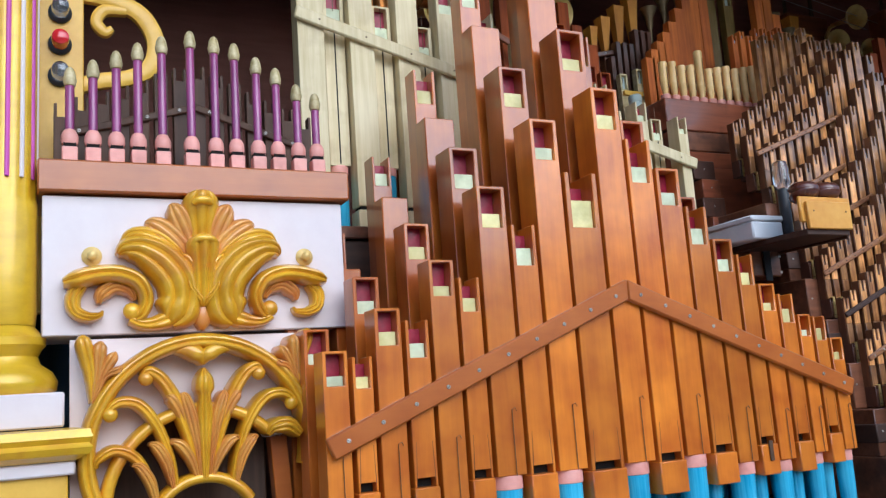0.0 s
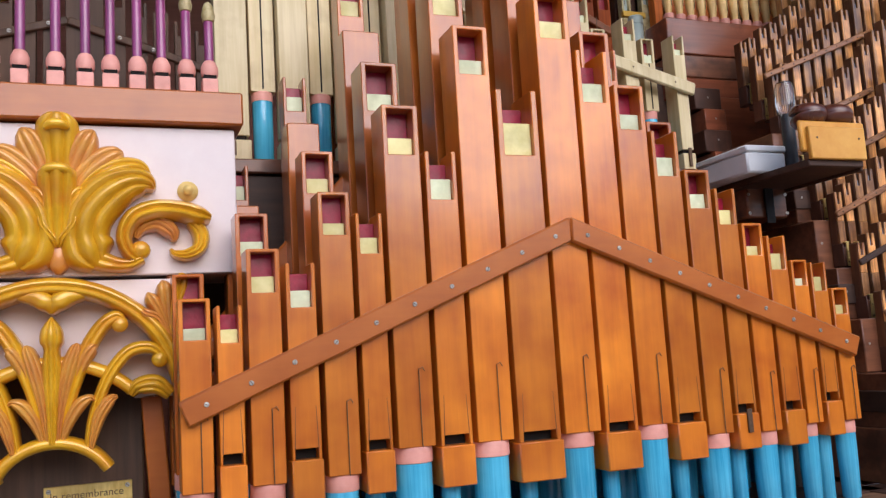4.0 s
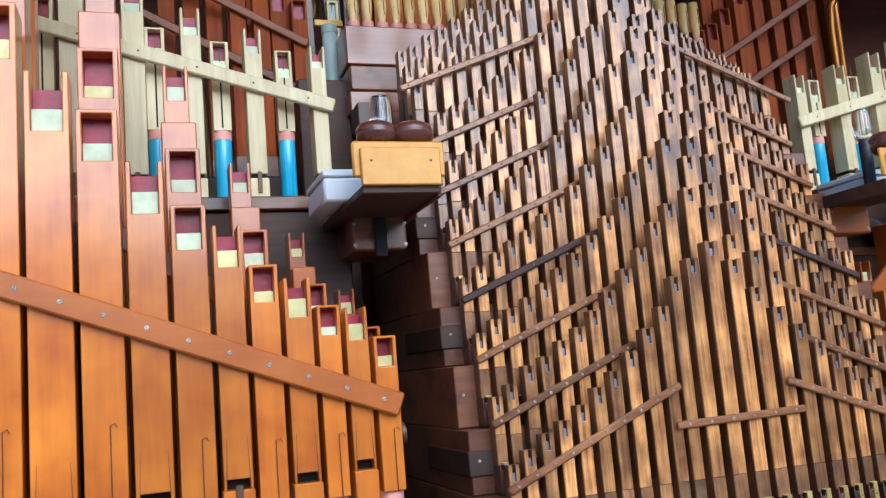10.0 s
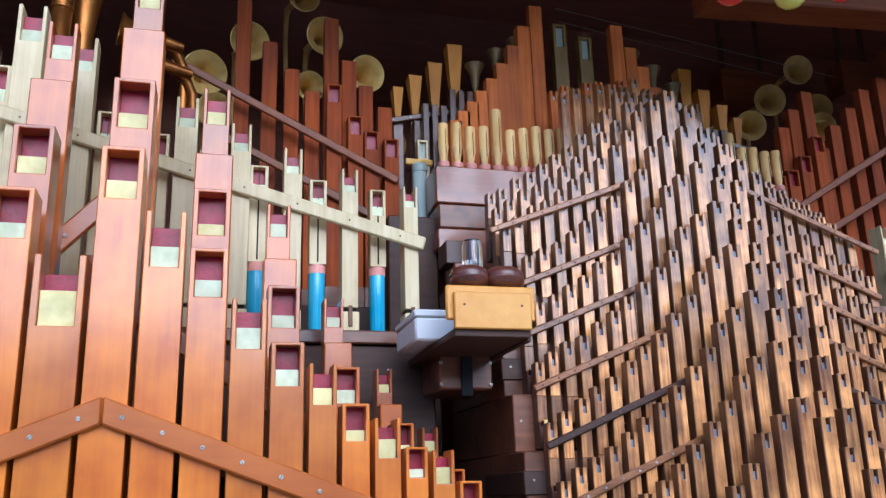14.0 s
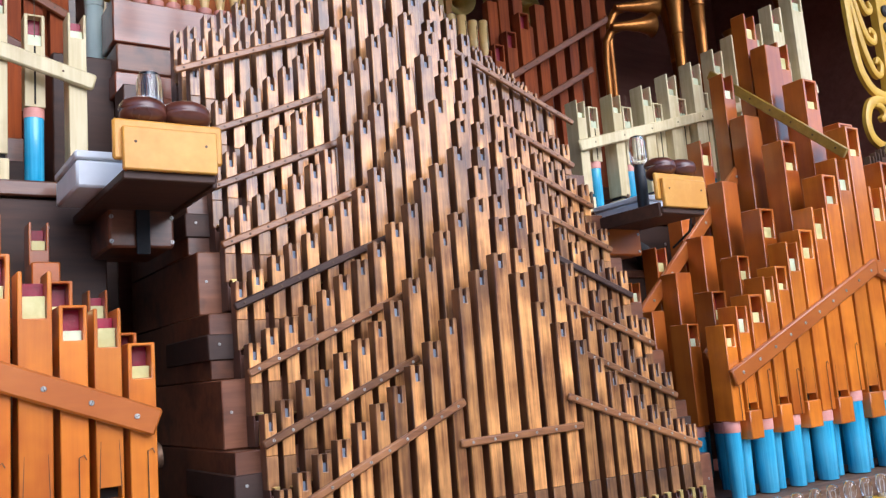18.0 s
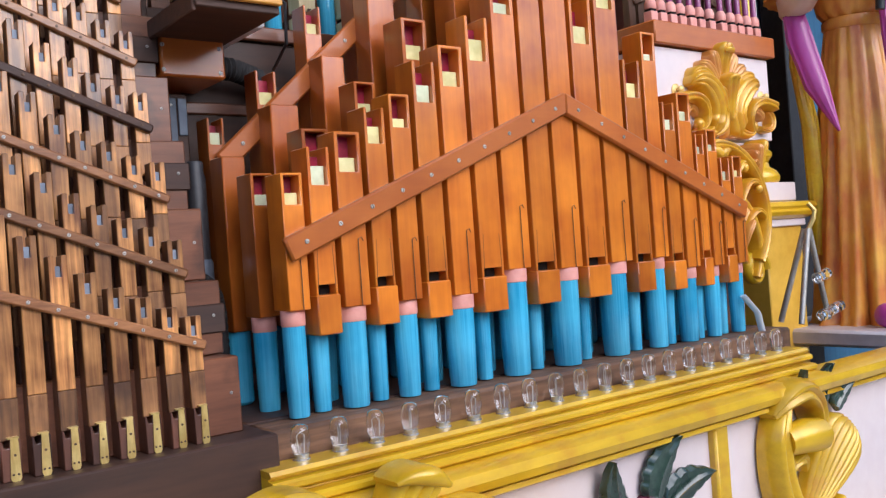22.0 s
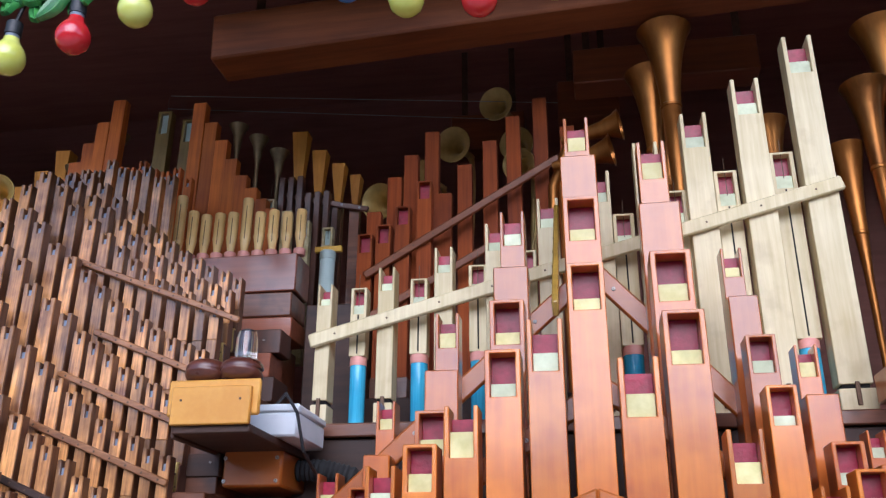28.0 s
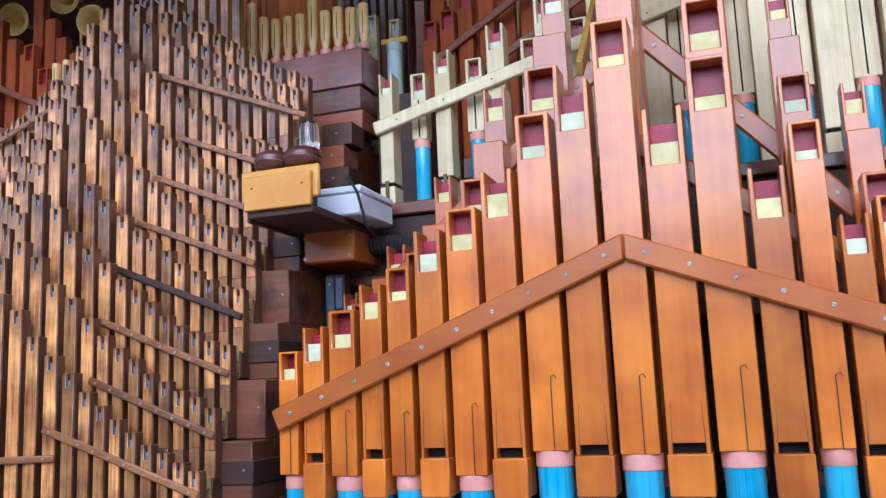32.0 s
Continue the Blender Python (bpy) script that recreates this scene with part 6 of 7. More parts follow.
        part("inner_leaf", Geo().frond([(0.108, -0.055, 0.008, 0.008), (0.118, -0.038, 0.022, 0.01), (0.14, -0.032, 0.026, 0.012), (0.16, -0.046, 0.024, 0.014), (0.164, -0.06, 0.008, 0.01)], 0.013, 3, m=m), M_GOLD_RED, cr)
        part("tail", Geo().frond([(0.19, -0.03, 0.02, 0.012), (0.203, -0.05, 0.026, 0.014), (0.2, -0.072, 0.022, 0.016), (0.182, -0.082, 0.018, 0.016), (0.164, -0.08, 0.012, 0.012), (0.158, -0.072, 0.004, 0.01)], 0.016, 3, m=m), M_GILT, cr)
    # fretwork below
    fr = thing("fretwork", "gilded openwork arch with carved leaves over dark oak", "fretwork", (s * (1.918 if s < 0 else 1.815), 0.14, 1.53 if s < 0 else 1.545), "fretwork arches")
    # +x of this piece points outward from the organ's middle
    cut = [(0.148 * math.cos(radians(a)), 0.03 + 0.148 * math.sin(radians(a))) for a in range(50, 181, 10)]
    low = -0.16 if s < 0 else -0.03
    board = [(-s * x, z) for x, z in [(-0.2, low), (-0.2, 0.303), (0.19, 0.303), (0.19, 0.125), (0.11, 0.125)] + cut + [(-0.148, low)]]
    part("ground_board", Geo().extrude(board, 0.04, 0.06), M_WHITE, fr, "pinkish-white backing board")
    n = 36
    band = []
    for i in range(n + 1):
        a = radians(-12 + 232 * i / n)
        band.append((-0.178 * math.cos(a), 0.113 + 0.178 * math.sin(a), 0.026, 0.006))
    part("arch", Geo().frond(band[::-1], 0.016, 2, 0.036, m=s, steps=1), M_GILT, fr)
    band = [(-0.15 * math.cos(radians(-30 + 165 * i / 26)), 0.032 + 0.15 * math.sin(radians(-30 + 165 * i / 26)), 0.019, 0.0) for i in range(27)]
    part("inner_arch", Geo().frond(band[::-1], 0.012, 1, 0.036, m=-s, steps=1), M_GILT, fr)
    for m in (-1, 1):
        part("apex_drop", Geo().frond([(0.05, 0.277, 0.006, 0.006), (0.024, 0.276, 0.022, 0.01), (0.006, 0.266, 0.024, 0.012), (0.0, 0.252, 0.006, 0.006)], 0.012, 1, 0.03, m=m), M_GILT, fr)
        part("tendril", Geo().frond([(0.01, 0.075, 0.011, 0.004), (0.022, 0.13, 0.017, 0.008), (0.042, 0.19, 0.022, 0.01), (0.064, 0.229, 0.021, 0.012), (0.084, 0.244, 0.019, 0.013), (0.094, 0.238, 0.012, 0.012)], 0.012, 2, 0.03, m=m), M_GILT, fr)
        part("bud", Geo().ball(m * 0.09, -0.014, 0.233, 0.012, 0.9), M_GILT, fr)
        part("lobe", Geo().frond([(0.03, 0.15, 0.01, 0.006), (0.04, 0.18, 0.018, 0.012), (0.053, 0.2, 0.017, 0.016), (0.06, 0.203, 0.005, 0.012)], 0.012, 2, 0.02, m=m), M_GOLD_RED, fr)
        part("palm_leaf", Geo().frond([(0.006, 0.072, 0.008, 0.006), (0.011, 0.12, 0.016, 0.01), (0.02, 0.165, 0.022, 0.014), (0.03, 0.198, 0.018, 0.016), (0.034, 0.208, 0.005, 0.014)], 0.012, 3, 0.02, m=m), M_GOLD_RED, fr)
        part("low_leaf", Geo().frond([(0.012, 0.07, 0.007, 0.004), (0.022, 0.1, 0.016, 0.01), (0.036, 0.122, 0.019, 0.014), (0.049, 0.13, 0.012, 0.016), (0.056, 0.126, 0.004, 0.012)], 0.012, 2, 0.02, m=m), M_GOLD_RED, fr)
        part("tendril", Geo().frond([(0.045, 0.052, 0.01, 0.004), (0.052, 0.1, 0.014, 0.008), (0.072, 0.155, 0.018, 0.01), (0.1, 0.192, 0.019, 0.012), (0.13, 0.198, 0.018, 0.013), (0.149, 0.184, 0.012, 0.012)], 0.012, 2, 0.03, m=m), M_GILT, fr)
        part("bud", Geo().ball(m * 0.144, -0.014, 0.18, 0.012, 0.9), M_GILT, fr)
        part("lobe", Geo().frond([(0.05, 0.06, 0.008, 0.008), (0.06, 0.1, 0.018, 0.014), (0.075, 0.125, 0.017, 0.018), (0.086, 0.13, 0.005, 0.012)], 0.012, 3, 0.02, m=m), M_GOLD_RED, fr)
        x0 = 0.178 if m * s > 0 else 0.172
        for k, (dx, dz, w) in enumerate(((0.004, 0.062, 0.024), (-0.02, 0.052, 0.022), (-0.038, 0.036, 0.018), (-0.046, 0.016, 0.014))):
            part("corner_leaf", Geo().frond([(x0 - 0.01, 0.2, 0.01, 0.002), (x0 - 0.008 + dx * 0.4, 0.2 + 0.035 + dz * 0.2, w * 0.8, 0.008), (x0 + dx, 0.232 + dz, w, 0.014), (x0 + dx * 1.15, 0.238 + dz * 1.1, 0.005, 0.008)], 0.012, 2, 0.036, m=m), M_GOLD_RED if k else M_GILT, fr)
    part("palm_centre", Geo().frond([(0, 0.07, 0.01, 0.01), (0, 0.12, 0.018, 0.014), (0, 0.17, 0.026, 0.018), (0, 0.2, 0.02, 0.02), (0, 0.212, 0.03, 0.022), (0, 0.23, 0.026, 0.022), (0, 0.246, 0.004, 0.016)], 0.013, 3, 0.02), M_GILT, fr)
    part("outer_tendril", Geo().frond([(0.07, 0.02, 0.01, 0.002), (0.085, 0.075, 0.014, 0.006), (0.108, 0.112, 0.018, 0.01), (0.138, 0.125, 0.018, 0.012), (0.162, 0.112, 0.014, 0.012), (0.164, 0.1, 0.006, 0.01)], 0.012, 2, 0.03, m=s), M_GILT, fr)
    part("lobe", Geo().frond([(0.074, 0.03, 0.008, 0.006), (0.084, 0.07, 0.018, 0.014), (0.1, 0.096, 0.016, 0.018), (0.112, 0.1, 0.005, 0.012)], 0.012, 3, 0.02, m=s), M_GOLD_RED, fr)
    part("shell", Geo().frond([(-0.104, 0.13, 0.01, 0.006), (-0.114, 0.142, 0.024, 0.012), (-0.138, 0.144, 0.028, 0.014), (-0.158, 0.128, 0.018, 0.01)], 0.014, 3, 0.036, m=s), M_GILT, fr)
    base = [(-0.085 * math.cos(radians(a)), -0.012 + 0.083 * math.sin(radians(a)), 0.018, 0.0) for a in range(5, 150, 12)]
    part("base_arc", Geo().frond(base[::-1], 0.014, 1, 0.03, m=-s, steps=2), M_GILT, fr)
    oak = thing("oak_panel", "dark brown grained oak board behind the fretwork", "panel", (s * (1.93 if s < 0 else 1.83), 0.235, 1.1), "oak panels")
    part("board", Geo().box(-0.165, 0.135, 0.0, 0.02, 0.0, 0.6, 0.003), M_OAK, oak)
    strut = thing("strut", "slanting brown wooden strut beside the pipes", "strut", (s * 1.76, 0.18, 1.3), "slanting struts")
    ob = part("bar", Geo().box(-0.015, 0.015, 0, 0.03, 0.0, 0.36, 0.002), M_RAIL, strut)
    ob.rotation_euler = (0, radians(-4 * s * -1), 0)
    sc = thing("carved_scroll", "small gilded scroll at the foot of the fretwork", "carving", (s * (2.06 if s < 0 else 1.97), 0.17, 1.52), "foot scrolls")
    part("scroll", Geo().sweep([(s * p, y, z) for p, y, z in arc(0, 0, 0.045, 0, 520, 30, -0.01, 0.01)], taper(30, 0.014, 0.009, 1.3), 10), M_GOLD, sc)
    # post with lamps
    px = 2.09 if s > 0 else -2.13
    post = thing("lamp_post", "ochre-yellow upright board with round lamps", "post", (px, 0.364, 1.9), "lamp boards")
    part("board", Geo().box(-0.042, 0.042, 0, 0.03, 0, 1.4, 0.002), M_YELLOW, post)
    for k in range(9):
        b = thing("light_bulb", "red glass lamp in a dark socket" if k % 2 else "clear glass lamp in a dark socket", "light bulb", (px, 0.364, 2.347 + 0.0635 * k), "lamps on the boards")
        part("socket", Geo().lathe([(0.021, 0), (0.021, 0.006), (0.016, 0.012), (0.013, 0.013)], 18, "y"), M_BLACK, b)
        part("glass", Geo().lathe([(0.011, 0.01), (0.0155, 0.014), (0.0158, 0.036), (0.0145, 0.042), (0.009, 0.045), (0.001, 0.046)], 18, "y"), M_RED_BULB if k % 2 else M_GLASS, b).visible_shadow = False
    fw = thing("fretwork", "ochre-yellow sawn scrollwork above the flutes", "fretwork", (px - 0.155 if s > 0 else px + 0.14, 0.376, 2.4), "sawn scrollwork")
    for nm, rows in (("outer_band", [(-0.06, 0.62, 0.03), (-0.062, 0.5, 0.034), (-0.06, 0.4, 0.034), (-0.052, 0.3, 0.034), (-0.03, 0.21, 0.036), (0.025, 0.152, 0.034), (0.09, 0.138, 0.03), (0.12, 0.15, 0.02)]),
                     ("inner_band", [(-0.05, 0.5, 0.016), (-0.02, 0.38, 0.026), (0.012, 0.28, 0.028), (0.055, 0.215, 0.026), (0.09, 0.215, 0.022), (0.1, 0.25, 0.02), (0.078, 0.268, 0.018), (0.066, 0.25, 0.01)]),
                     ("inner_band", [(-0.03, 0.52, 0.014), (0.0, 0.42, 0.024), (0.035, 0.345, 0.026), (0.075, 0.33, 0.022), (0.085, 0.36, 0.02), (0.062, 0.375, 0.016), (0.052, 0.36, 0.008)]),
                     ("inner_band", [(0.0, 0.56, 0.014), (0.02, 0.49, 0.024), (0.055, 0.44, 0.024), (0.085, 0.455, 0.02), (0.07, 0.48, 0.01)]),
                     ("lower_scroll", [(0.12, 0.118, 0.02), (0.06, 0.12, 0.03), (0.0, 0.1, 0.034), (-0.03, 0.06, 0.034), (-0.036, 0.02, 0.034), (-0.02, -0.02, 0.032), (0.02, -0.042, 0.03), (0.07, -0.052, 0.03), (0.12, -0.07, 0.03)]),
                     ("curl", [(0.02, 0.098, 0.018), (0.06, 0.095, 0.022), (0.075, 0.07, 0.022), (0.06, 0.05, 0.02), (0.046, 0.058, 0.012)])):
        part(nm, Geo().frond([(x, z, w, 0.004) for x, z, w in rows], 0.006, 1, 0.008, m=s), M_YELLOW, fw)
    # turned column
    col = thing("column", "slim fluted gold column on a white slab and ochre block", "column", (2.235 if s > 0 else -2.212, 0.32 if s > 0 else 0.215, 1.2), "gold columns")
    part("block", Geo().box(-0.09, 0.09, -0.09, 0.09, 0.0, 0.43, 0.003), M_YELLOW, col, "ochre-yellow plinth block")
    sq = Matrix.Rotation(radians(45), 3, "Z")
    q = math.sqrt(2)
    part("neck", Geo().box(-0.1, 0.1, -0.1, 0.1, 0.425, 0.445, 0.003), M_WHITE, col, "white moulding")
    part("band", Geo().lathe([(0.1 * q, 0.446), (0.118 * q, 0.455), (0.124 * q, 0.465), (0.118 * q, 0.472), (0.124 * q, 0.48), (0.12 * q, 0.492), (0.1 * q, 0.495)], 4, turn=sq), M_GOLD, col, smooth=20)
    part("slab", Geo().box(-0.085, 0.085, -0.085, 0.085, 0.497, 0.55, 0.003), M_WHITE, col, "white slab")
    part("base", Geo().lathe([(0.07, 0.55), (0.076, 0.556), (0.078, 0.57), (0.07, 0.585), (0.052, 0.598), (0.048, 0.61), (0.053, 0.62), (0.06, 0.628), (0.06, 0.64), (0.05, 0.65), (0.042, 0.66)], 32), M_GOLD, col)
    part("shaft", Geo().lathe([(0.044, 0.66), (0.046, 0.68), (0.046, 0.86), (0.044, 0.87), (0.044, 2.1)], 48, wave=lambda a, h: 1 - (0.08 * max(0.0, math.cos(12 * a)) if h > 0.86 else 0)), M_GOLD, col)
    for k in range(12):
        a = 2 * math.pi * k / 12
        part("groove", Geo().sweep([(0.0425 * math.cos(a), 0.0425 * math.sin(a), 0.9), (0.0425 * math.cos(a), 0.0425 * math.sin(a), 2.1)], 0.004, 8, up=(1, 0.2, 0)), M_SASH if k % 2 else M_WHITE, col, "lilac painted groove")

# plaque; its lettering is shown as bars
pl = thing("plaque", "small engraved brass plaque on the oak board", "plaque", (-1.875, 0.232, 1.492))
part("plate", Geo().box(-0.062, 0.062, -0.003, 0.0, -0.04, 0.04, 0.0008), M_BRASS, pl)
words = bpy.data.curves.new("heading", "FONT")
words.body, words.size, words.extrude, words.align_x = "In remembrance", 0.0155, 0.0003, "CENTER"
raw = bpy.data.objects.new("heading", words)
lettering = bpy.data.meshes.new_from_object(raw)
bpy.data.objects.remove(raw)
ob = part("heading", lettering, M_IRON, pl, "dark engraved lettering")
ob.location, ob.rotation_euler = (-0.002, -0.0034, 0.02), (radians(90), 0, 0)
words = bpy.data.curves.new("foot_line", "FONT")
words.body, words.size, words.extrude, words.align_x = "Restorer", 0.0135, 0.0003, "CENTER"
raw = bpy.data.objects.new("foot_line", words)
lettering = bpy.data.meshes.new_from_object(raw)
bpy.data.objects.remove(raw)
ob = part("foot_line", lettering, M_IRON, pl, "dark engraved lettering")
ob.location, ob.rotation_euler = (0.004, -0.0034, -0.033), (radians(90), 0, 0)
for z, w, h in ((0.007, 0.05, 0.007), (-0.009, 0.026, 0.007)):
    part("text_bar", Geo().box(-w, w, -0.0036, -0.003, z - h / 2, z + h / 2, 0.0002), M_IRON, pl, "dark engraved line")
for x in (-0.055, 0.055):
    screw(pl, x, -0.003, 0.033)

# blue side wings, dark gap and statue
for s in (-1, 1):
    solid("blue_panel", Geo().box(*sorted((2.6 if s > 0 else -2.1, s * 5.2)), 0.5, 0.53, 1.1, 3.3), M_BLUE_DARK, "deep blue painted side panel", "panel", group="blue side panels")
    solid("dark_post", Geo().box(*sorted((s * (2.6 if s > 0 else 2.175), s * (2.71 if s > 0 else 2.4))), 0.4, 0.48, 1.1, 3.3, 0.004), M_BLACK, "black upright post beside the column", "post", group="dark posts")
    solid("platform", Geo().box(*sorted((s * 2.24, s * 2.95)), -0.08, 0.38, 1.29, 1.335, 0.008), M_SLAB, "lilac-grey painted platform under the statue", "platform", group="statue platforms")

fig, marks = Geo(), []
fig.lathe([(0.15, 0.0), (0.142, 0.01), (0.136, 0.05), (0.128, 0.16), (0.12, 0.3), (0.112, 0.45), (0.103, 0.6), (0.092, 0.72), (0.08, 0.81), (0.074, 0.845)], 150,
          turn=Matrix.Diagonal((1, 0.8, 1)), wave=lambda a, h: 1 + (0.26 * (abs(math.sin(5.5 * a + 0.9 * h)) ** 0.6 - 0.62) + 0.07 * math.sin(19 * a - 4 * h)) * max(0.22, 1 - h / 1.05))
fig.lathe([(0.072, 0.87), (0.088, 0.89), (0.104, 0.95), (0.11, 1.0), (0.1, 1.05), (0.07, 1.085), (0.045, 1.1)], 90,
          turn=Matrix.Diagonal((1, 0.8, 1)), wave=lambda a, h: 1 + 0.05 * math.sin(13 * a + 34 * (h - 0.87)))
fig.lathe([(0.076, 0.84), (0.081, 0.848), (0.081, 0.864), (0.076, 0.872)], 40, turn=Matrix.Diagonal((1, 0.84, 1)))
for m in (-1, 1):
    fig.sweep([(m * 0.07, 0.0, 1.05), (m * 0.125, -0.015, 1.03), (m * 0.165, -0.03, 0.985), (m * 0.17, -0.04, 0.935)], [0.05, (0.062, 0.06), (0.06, 0.058), (0.066, 0.062)], 26, up=(0, 1, 0.2), ridge=0.1)
marks.append((len(fig.f), 0))
for pts, rad in (([(0.1, 0.0, 0.9), (0.145, -0.02, 0.78), (0.185, -0.03, 0.6), (0.205, -0.04, 0.46), (0.18, -0.06, 0.33), (0.11, -0.09, 0.29)], [(0.02, 0.014), (0.034, 0.02), (0.046, 0.026), (0.05, 0.026), (0.04, 0.022), (0.008, 0.008)]),
                 ([(-0.15, -0.01, 0.9), (-0.155, -0.02, 0.76), (-0.13, -0.03, 0.58), (-0.125, -0.03, 0.4), (-0.13, -0.02, 0.2)], [(0.014, 0.012), (0.02, 0.014), (0.024, 0.018), (0.026, 0.018), (0.012, 0.01)])):
    fig.sweep(pts, rad, 22, ridge=0.14)
marks.append((len(fig.f), 1))
for pts, rad in (([(-0.16, -0.06, 0.93), (-0.145, -0.08, 0.82), (-0.11, -0.095, 0.68), (-0.06, -0.105, 0.545)], [(0.026, 0.012), (0.036, 0.018), (0.032, 0.018), (0.004, 0.006)]),
                 ([(0.07, -0.1, 1.0), (0.08, -0.115, 0.8), (0.1, -0.12, 0.6), (0.135, -0.125, 0.45), (0.14, -0.125, 0.37)], [(0.014, 0.01), (0.02, 0.014), (0.026, 0.018), (0.036, 0.02), (0.034, 0.01)])):
    fig.sweep(pts, rad, 20, ridge=0.18)
fig.ball(0.02, -0.17, 0.032, 0.034)
marks.append((len(fig.f), 2))
fig.lathe([(0.04, 1.09), (0.042, 1.13), (0.066, 1.17), (0.074, 1.23), (0.06, 1.29), (0.02, 1.32)], 20)
fig.sweep([(-0.165, -0.04, 0.96), (-0.162, -0.06, 0.91), (-0.135, -0.095, 0.915), (-0.06, -0.14, 1.01), (0.03, -0.165, 1.09), (0.07, -0.165, 1.12)], [0.036, 0.036, 0.036, 0.032, 0.024, 0.022], 16, up=(0, 0.2, 1))
fig.sweep([(0.165, -0.04, 0.96), (0.178, -0.06, 0.88), (0.165, -0.09, 0.87), (0.13, -0.135, 0.97), (0.1, -0.155, 1.06)], [0.034, 0.036, 0.035, 0.03, 0.024], 16, up=(0, 0.2, 1))
marks.append((len(fig.f), 3))
fig.sweep([(0.055, -0.17, 0.85), (0.09, -0.17, 1.3)], 0.012, 12, up=(1, 0, 0))
marks.append((len(fig.f), 4))
st = solid("statue", fig, M_ROBE, "painted plain statue in a folded gilt-orange robe", "statue", (2.48, 0.12, 1.335), smooth=60)
st.rotation_euler = (0, 0, radians(-58))
for m in (M_GOLD, M_SASH, M_SKIN, M_BLACK):
    st.data.materials.append(m)
first = 0
for last, index in marks:
    for poly in st.data.polygons[first:last]:
        poly.material_index = index
    first = last

# drums and sawn woodwork against the blue wall
for z, r in ((1.72, 0.22), (2.47, 0.2)):
    dr = thing("drum", "white-skinned drum with a dark hoop before the blue wall", "drum", (3.45, 0.25, z), "drums")
    part("skin", Geo().lathe([(r * 0.95, 0.0), (r * 0.95, 0.012), (r * 0.5, 0.0125), (0.002, 0.013)], 40, "y"), M_BOX_WHITE, dr)
    part("hoop", Geo().lathe([(r * 0.955, -0.004), (r, -0.004), (r * 1.01, 0.006), (r, 0.018), (r * 0.955, 0.018)], 40, "y"), M_BLACK, dr, "dark wooden hoop")
    part("shell", Geo().lathe([(r * 0.96, -0.246), (r * 0.96, -0.003)], 40, "y"), M_RAIL, dr)
    part("stick", Geo().sweep([(-0.02, -0.022, -0.8 * r), (-0.03, -0.022, 0.7 * r)], (0.012, 0.006), 8), M_IRON, dr, "flat dark beater bar")
for z0, h in ((2.08, 0.2), (1.25, 0.26)):
    ba = thing("sawn_baluster", "white and ochre sawn wooden baluster on the blue wall", "baluster", (3.72, 0.44, z0), "sawn balusters")
    prof = [(0.07, 0.0), (0.07, 0.12), (0.045, 0.2), (0.06, 0.3), (0.03, 0.4), (0.03, 0.6), (0.06, 0.7), (0.045, 0.8), (0.07, 0.88), (0.07, 1.0)]
    part("board", Geo().extrude([(x, z * h) for x, z in prof] + [(-x, z * h) for x, z in prof[::-1]], 0.0, 0.058), M_WHITE, ba)
    part("edge", Geo().extrude([(x * 0.6, z * h) for x, z in prof] + [(-x * 0.6, z * h) for x, z in prof[::-1]], -0.012, -0.001), M_YELLOW, ba, "ochre raised face")
led = thing("wall_ledge", "ochre moulded ledge on the blue wall", "ledge", (3.85, 0.5, 2.03))
part("board", Geo().box(-0.3, 0.3, -0.2, 0.0, 0, 0.04, 0.006), M_YELLOW, led)
part("nosing", Geo().box(-0.31, 0.31, -0.214, -0.202, 0.01, 0.034, 0.004), M_YELLOW, led)
for x, z, m, word in ((4.2, 2.46, M_RED_BULB, "red"), (4.1, 2.25, M_YEL_BULB, "lemon-yellow")):
    wb = thing("light_bulb", word + " glass bulb on the blue wall", "light bulb", (x, 0.5, z), "wall bulbs")
    part("glass", Geo().lathe([(0.014, 0.03), (0.03, 0.05), (0.034, 0.07), (0.028, 0.095), (0.012, 0.108), (0.001, 0.11)], 20, "y"), m, wb)
    part("socket", Geo().lathe([(0.02, 0.0), (0.02, 0.03), (0.015, 0.034)], 16, "y"), M_BLACK, wb)


# folding stand beside the east wing
stand = thing("folding_stand", "grey metal folding stand with clear glass couplings", "stand", (2.06, 0.06, 1.38))
for a, b in (((-0.06, 0, 0), (0.0, 0, 0.235)), ((0.07, 0.0, 0.0), (0.005, 0.0, 0.235)), ((-0.02, 0.08, 0.0), (0.0, 0.01, 0.235))):
    part("leg", Geo().sweep([a, b], 0.0075, 10, up=(0.1, 1, 0.1)), M_SCREW, stand)
part("hook", Geo().sweep([(0.0, 0, 0.23), (0.012, -0.01, 0.26), (0.02, -0.01, 0.28), (0.01, 0.0, 0.3)], 0.006, 8, up=(0, 1, 0.2)), M_BRASS, stand)
for x, z in ((0.03, 0.1), (0.085, 0.012), (0.04, 0.004)):
    part("coupling", Geo().lathe([(0.009, -0.03), (0.014, -0.026), (0.014, -0.008), (0.008, -0.004), (0.008, 0.004), (0.014, 0.008), (0.014, 0.026), (0.009, 0.03)], 14, at=(x, -0.012, z + 0.014), turn=Euler((0, radians(80), 0)).to_matrix()), M_GLASS, stand, "clear glass coupling").visible_shadow = False
br = thing("curved_bracket", "curved white metal bracket at the end of the ledge", "bracket", (1.72, 0.0, 1.34))
part("band", Geo().sweep([(0, 0, 0), (0.0, -0.01, 0.05), (-0.015, -0.01, 0.1), (-0.05, 0.0, 0.14)], (0.004, 0.009), 8), M_BOX_WHITE, br)


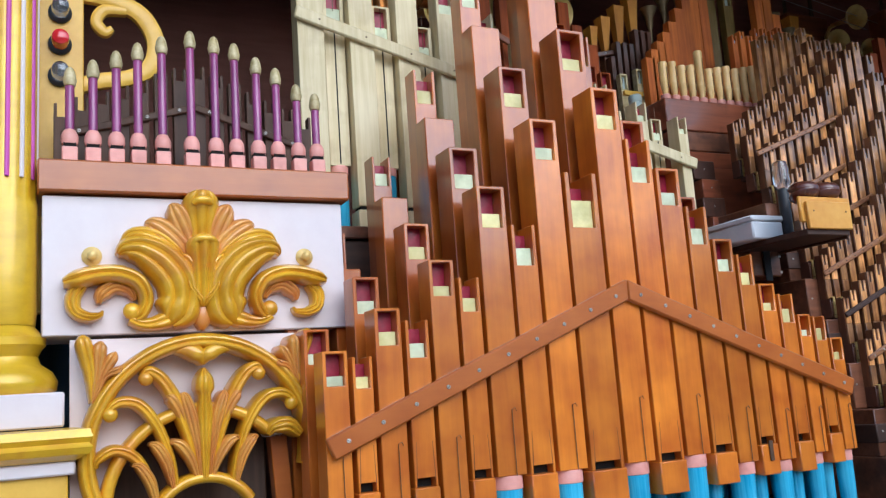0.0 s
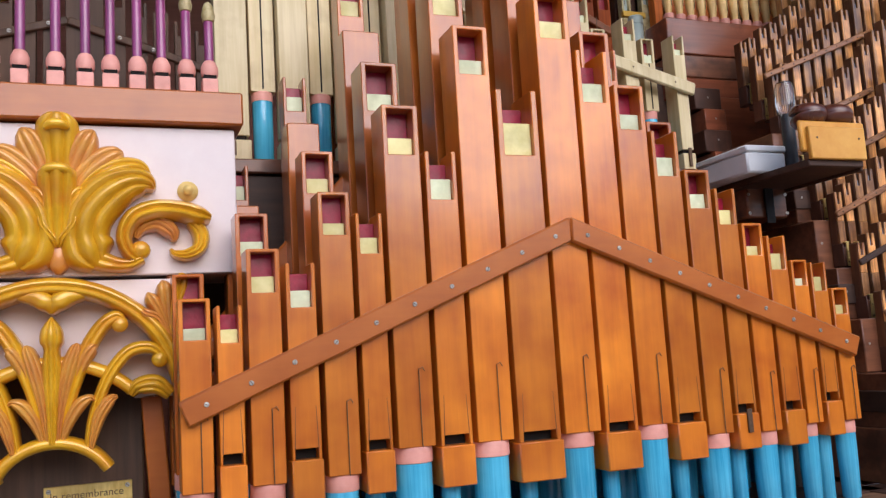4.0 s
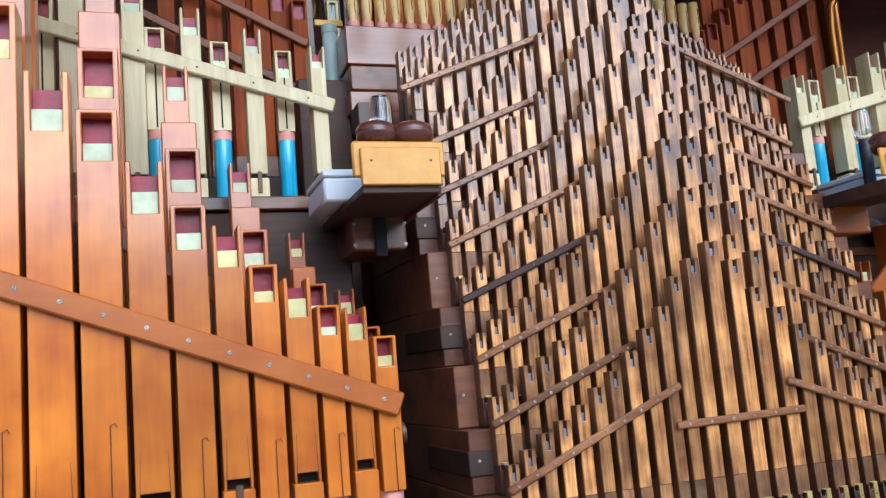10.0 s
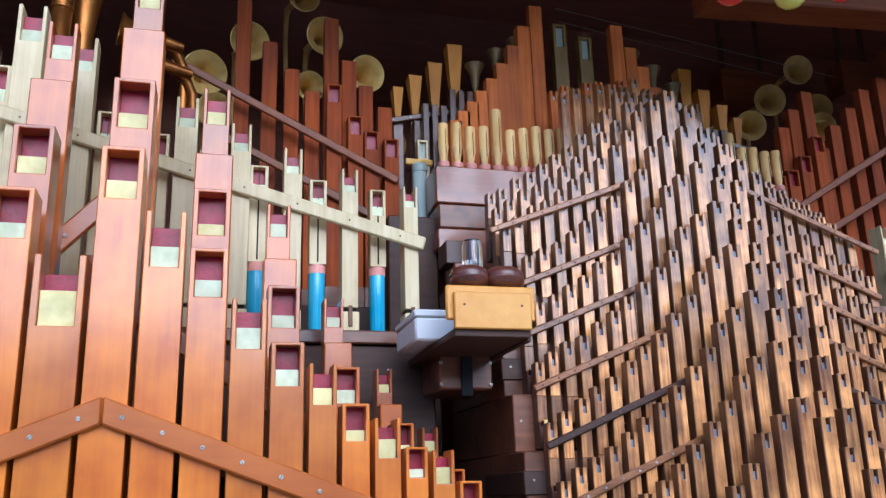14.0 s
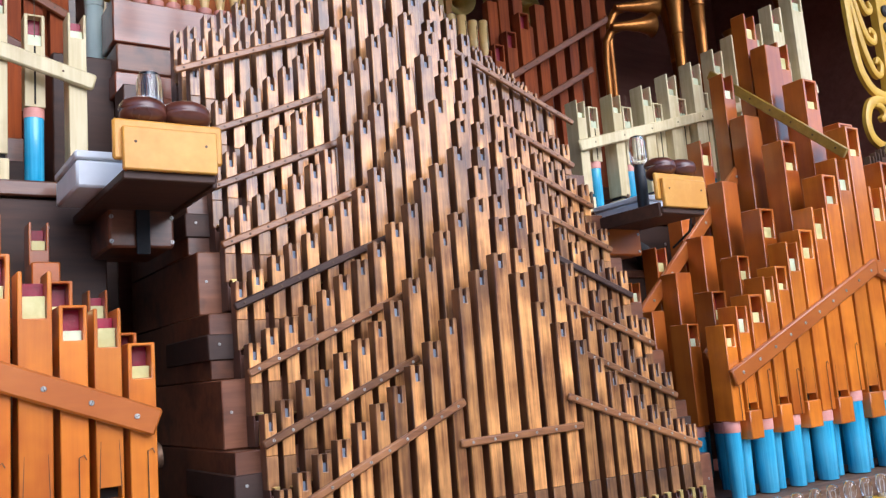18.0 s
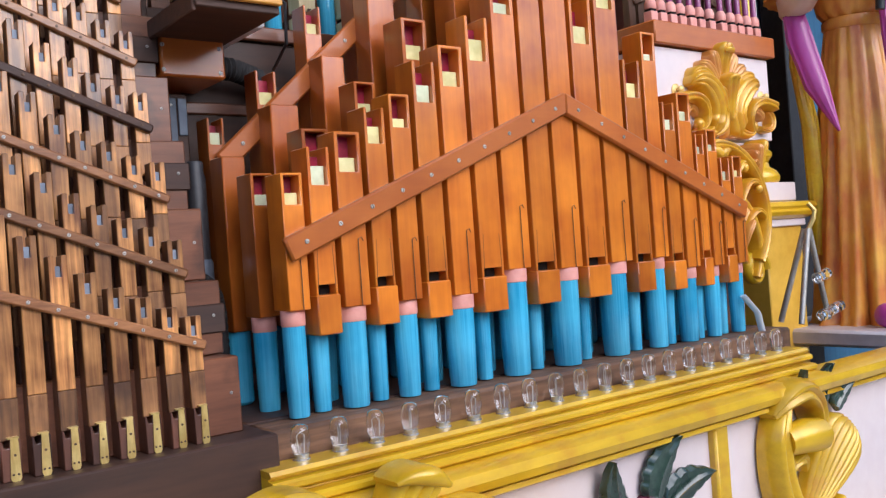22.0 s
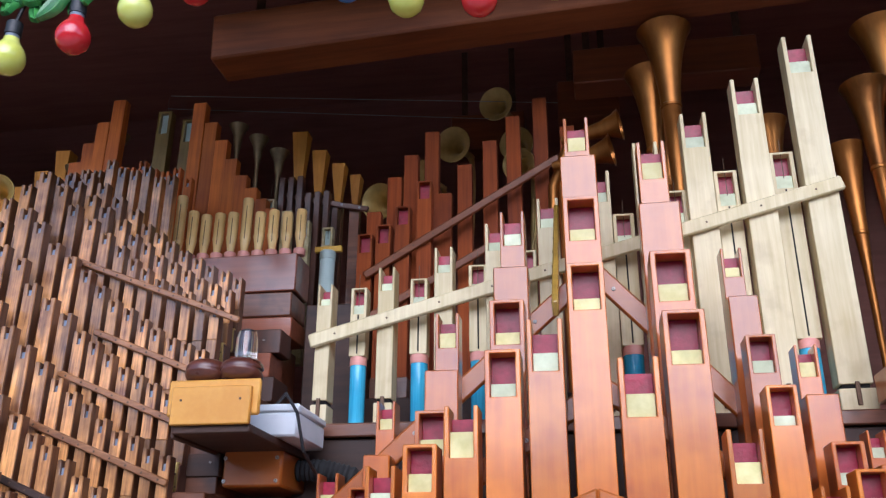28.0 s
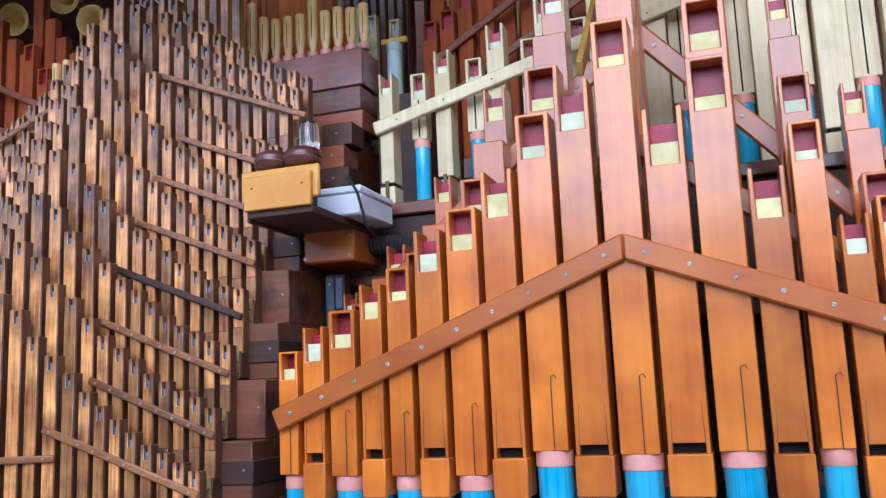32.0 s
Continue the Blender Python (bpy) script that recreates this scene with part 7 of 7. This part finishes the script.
# ---- festoon of coloured bulbs ----
def festoon_bulb(x, y, z, m, word):
    b = thing("festoon_bulb", word + " lacquered glass bulb hanging in the festoon", "light bulb", (x, y, z), "festoon bulbs")
    part("glass", Geo().lathe([(0.001, -0.034), (0.015, -0.031), (0.027, -0.021), (0.0325, -0.007), (0.0325, 0.005), (0.0285, 0.017), (0.022, 0.027), (0.0165, 0.035), (0.0145, 0.043)], 24), m, b)
    part("cap", Geo().lathe([(0.0135, 0.041), (0.0135, 0.053), (0.012, 0.055)], 16), M_GREY, b, "dull metal cap")
    part("socket", Geo().lathe([(0.0155, 0.051), (0.0155, 0.078), (0.009, 0.083)], 16), M_BLACK, b, "black socket")
    part("cord", Geo().sweep([(0, 0, 0.08), (0.004, 0.012, 0.14), (0.002, 0.03, 0.3), (0.0, 0.04, 3.22 - z)], 0.004, 6, up=(1, 0, 0)), M_BLACK, b)


SEQ = [(-1.1, 2.8, 1), (-0.98, 2.76, 0), (-0.85, 2.735, 1), (-0.72, 2.72, 0), (-0.58, 2.73, 1), (-0.45, 2.73, 0), (-0.319, 2.722, 1), (-0.183, 2.709, 1), (-0.051, 2.696, 0), (0.086, 2.706, 1), (0.215, 2.739, 0), (0.334, 2.787, 1), (0.45, 2.824, 0), (0.553, 2.845, 1), (0.634, 2.85, 0), (0.746, 2.796, 2), (0.858, 2.75, 1), (0.989, 2.735, 0), (1.122, 2.757, 1), (1.25, 2.79, 2), (1.38, 2.82, 0)]
WORDS = ("red", "lemon-yellow", "blue")
for x, z, c in SEQ:
    festoon_bulb(x, -0.015, z, (M_RED_BULB, M_YEL_BULB, M_BLU_BULB)[c], WORDS[c])
leafrng = random.Random(7)
for gx, gz in ((0.0, 2.87), (0.1, 2.85), (0.2, 2.84), (0.3, 2.87), (0.4, 2.9), (0.52, 2.915), (0.73, 2.91)):
    gar = thing("leaf_garland", "carved green painted leaf cluster above the bulbs", "garland", (gx, 0.0, gz), "leaf garlands")
    for i in range(16):
        a = leafrng.uniform(-170, -10)
        part("leaf", Geo().petal((leafrng.uniform(-0.06, 0.06), leafrng.uniform(-0.03, 0.01), leafrng.uniform(0.0, 0.09) + 0.03), a, leafrng.uniform(0.07, 0.12), 0.04, 0.01, leafrng.uniform(0.0, 0.03), lobes=2, nu=6, nv=6, bend=leafrng.uniform(-40, 40)), M_GOLD if i == 3 and gx > 0.5 else M_LEAF, gar)
    part("backing", Geo().box(-0.07, 0.07, 0.012, 0.03, 0.06, 0.25, 0.01), M_LEAF, gar)
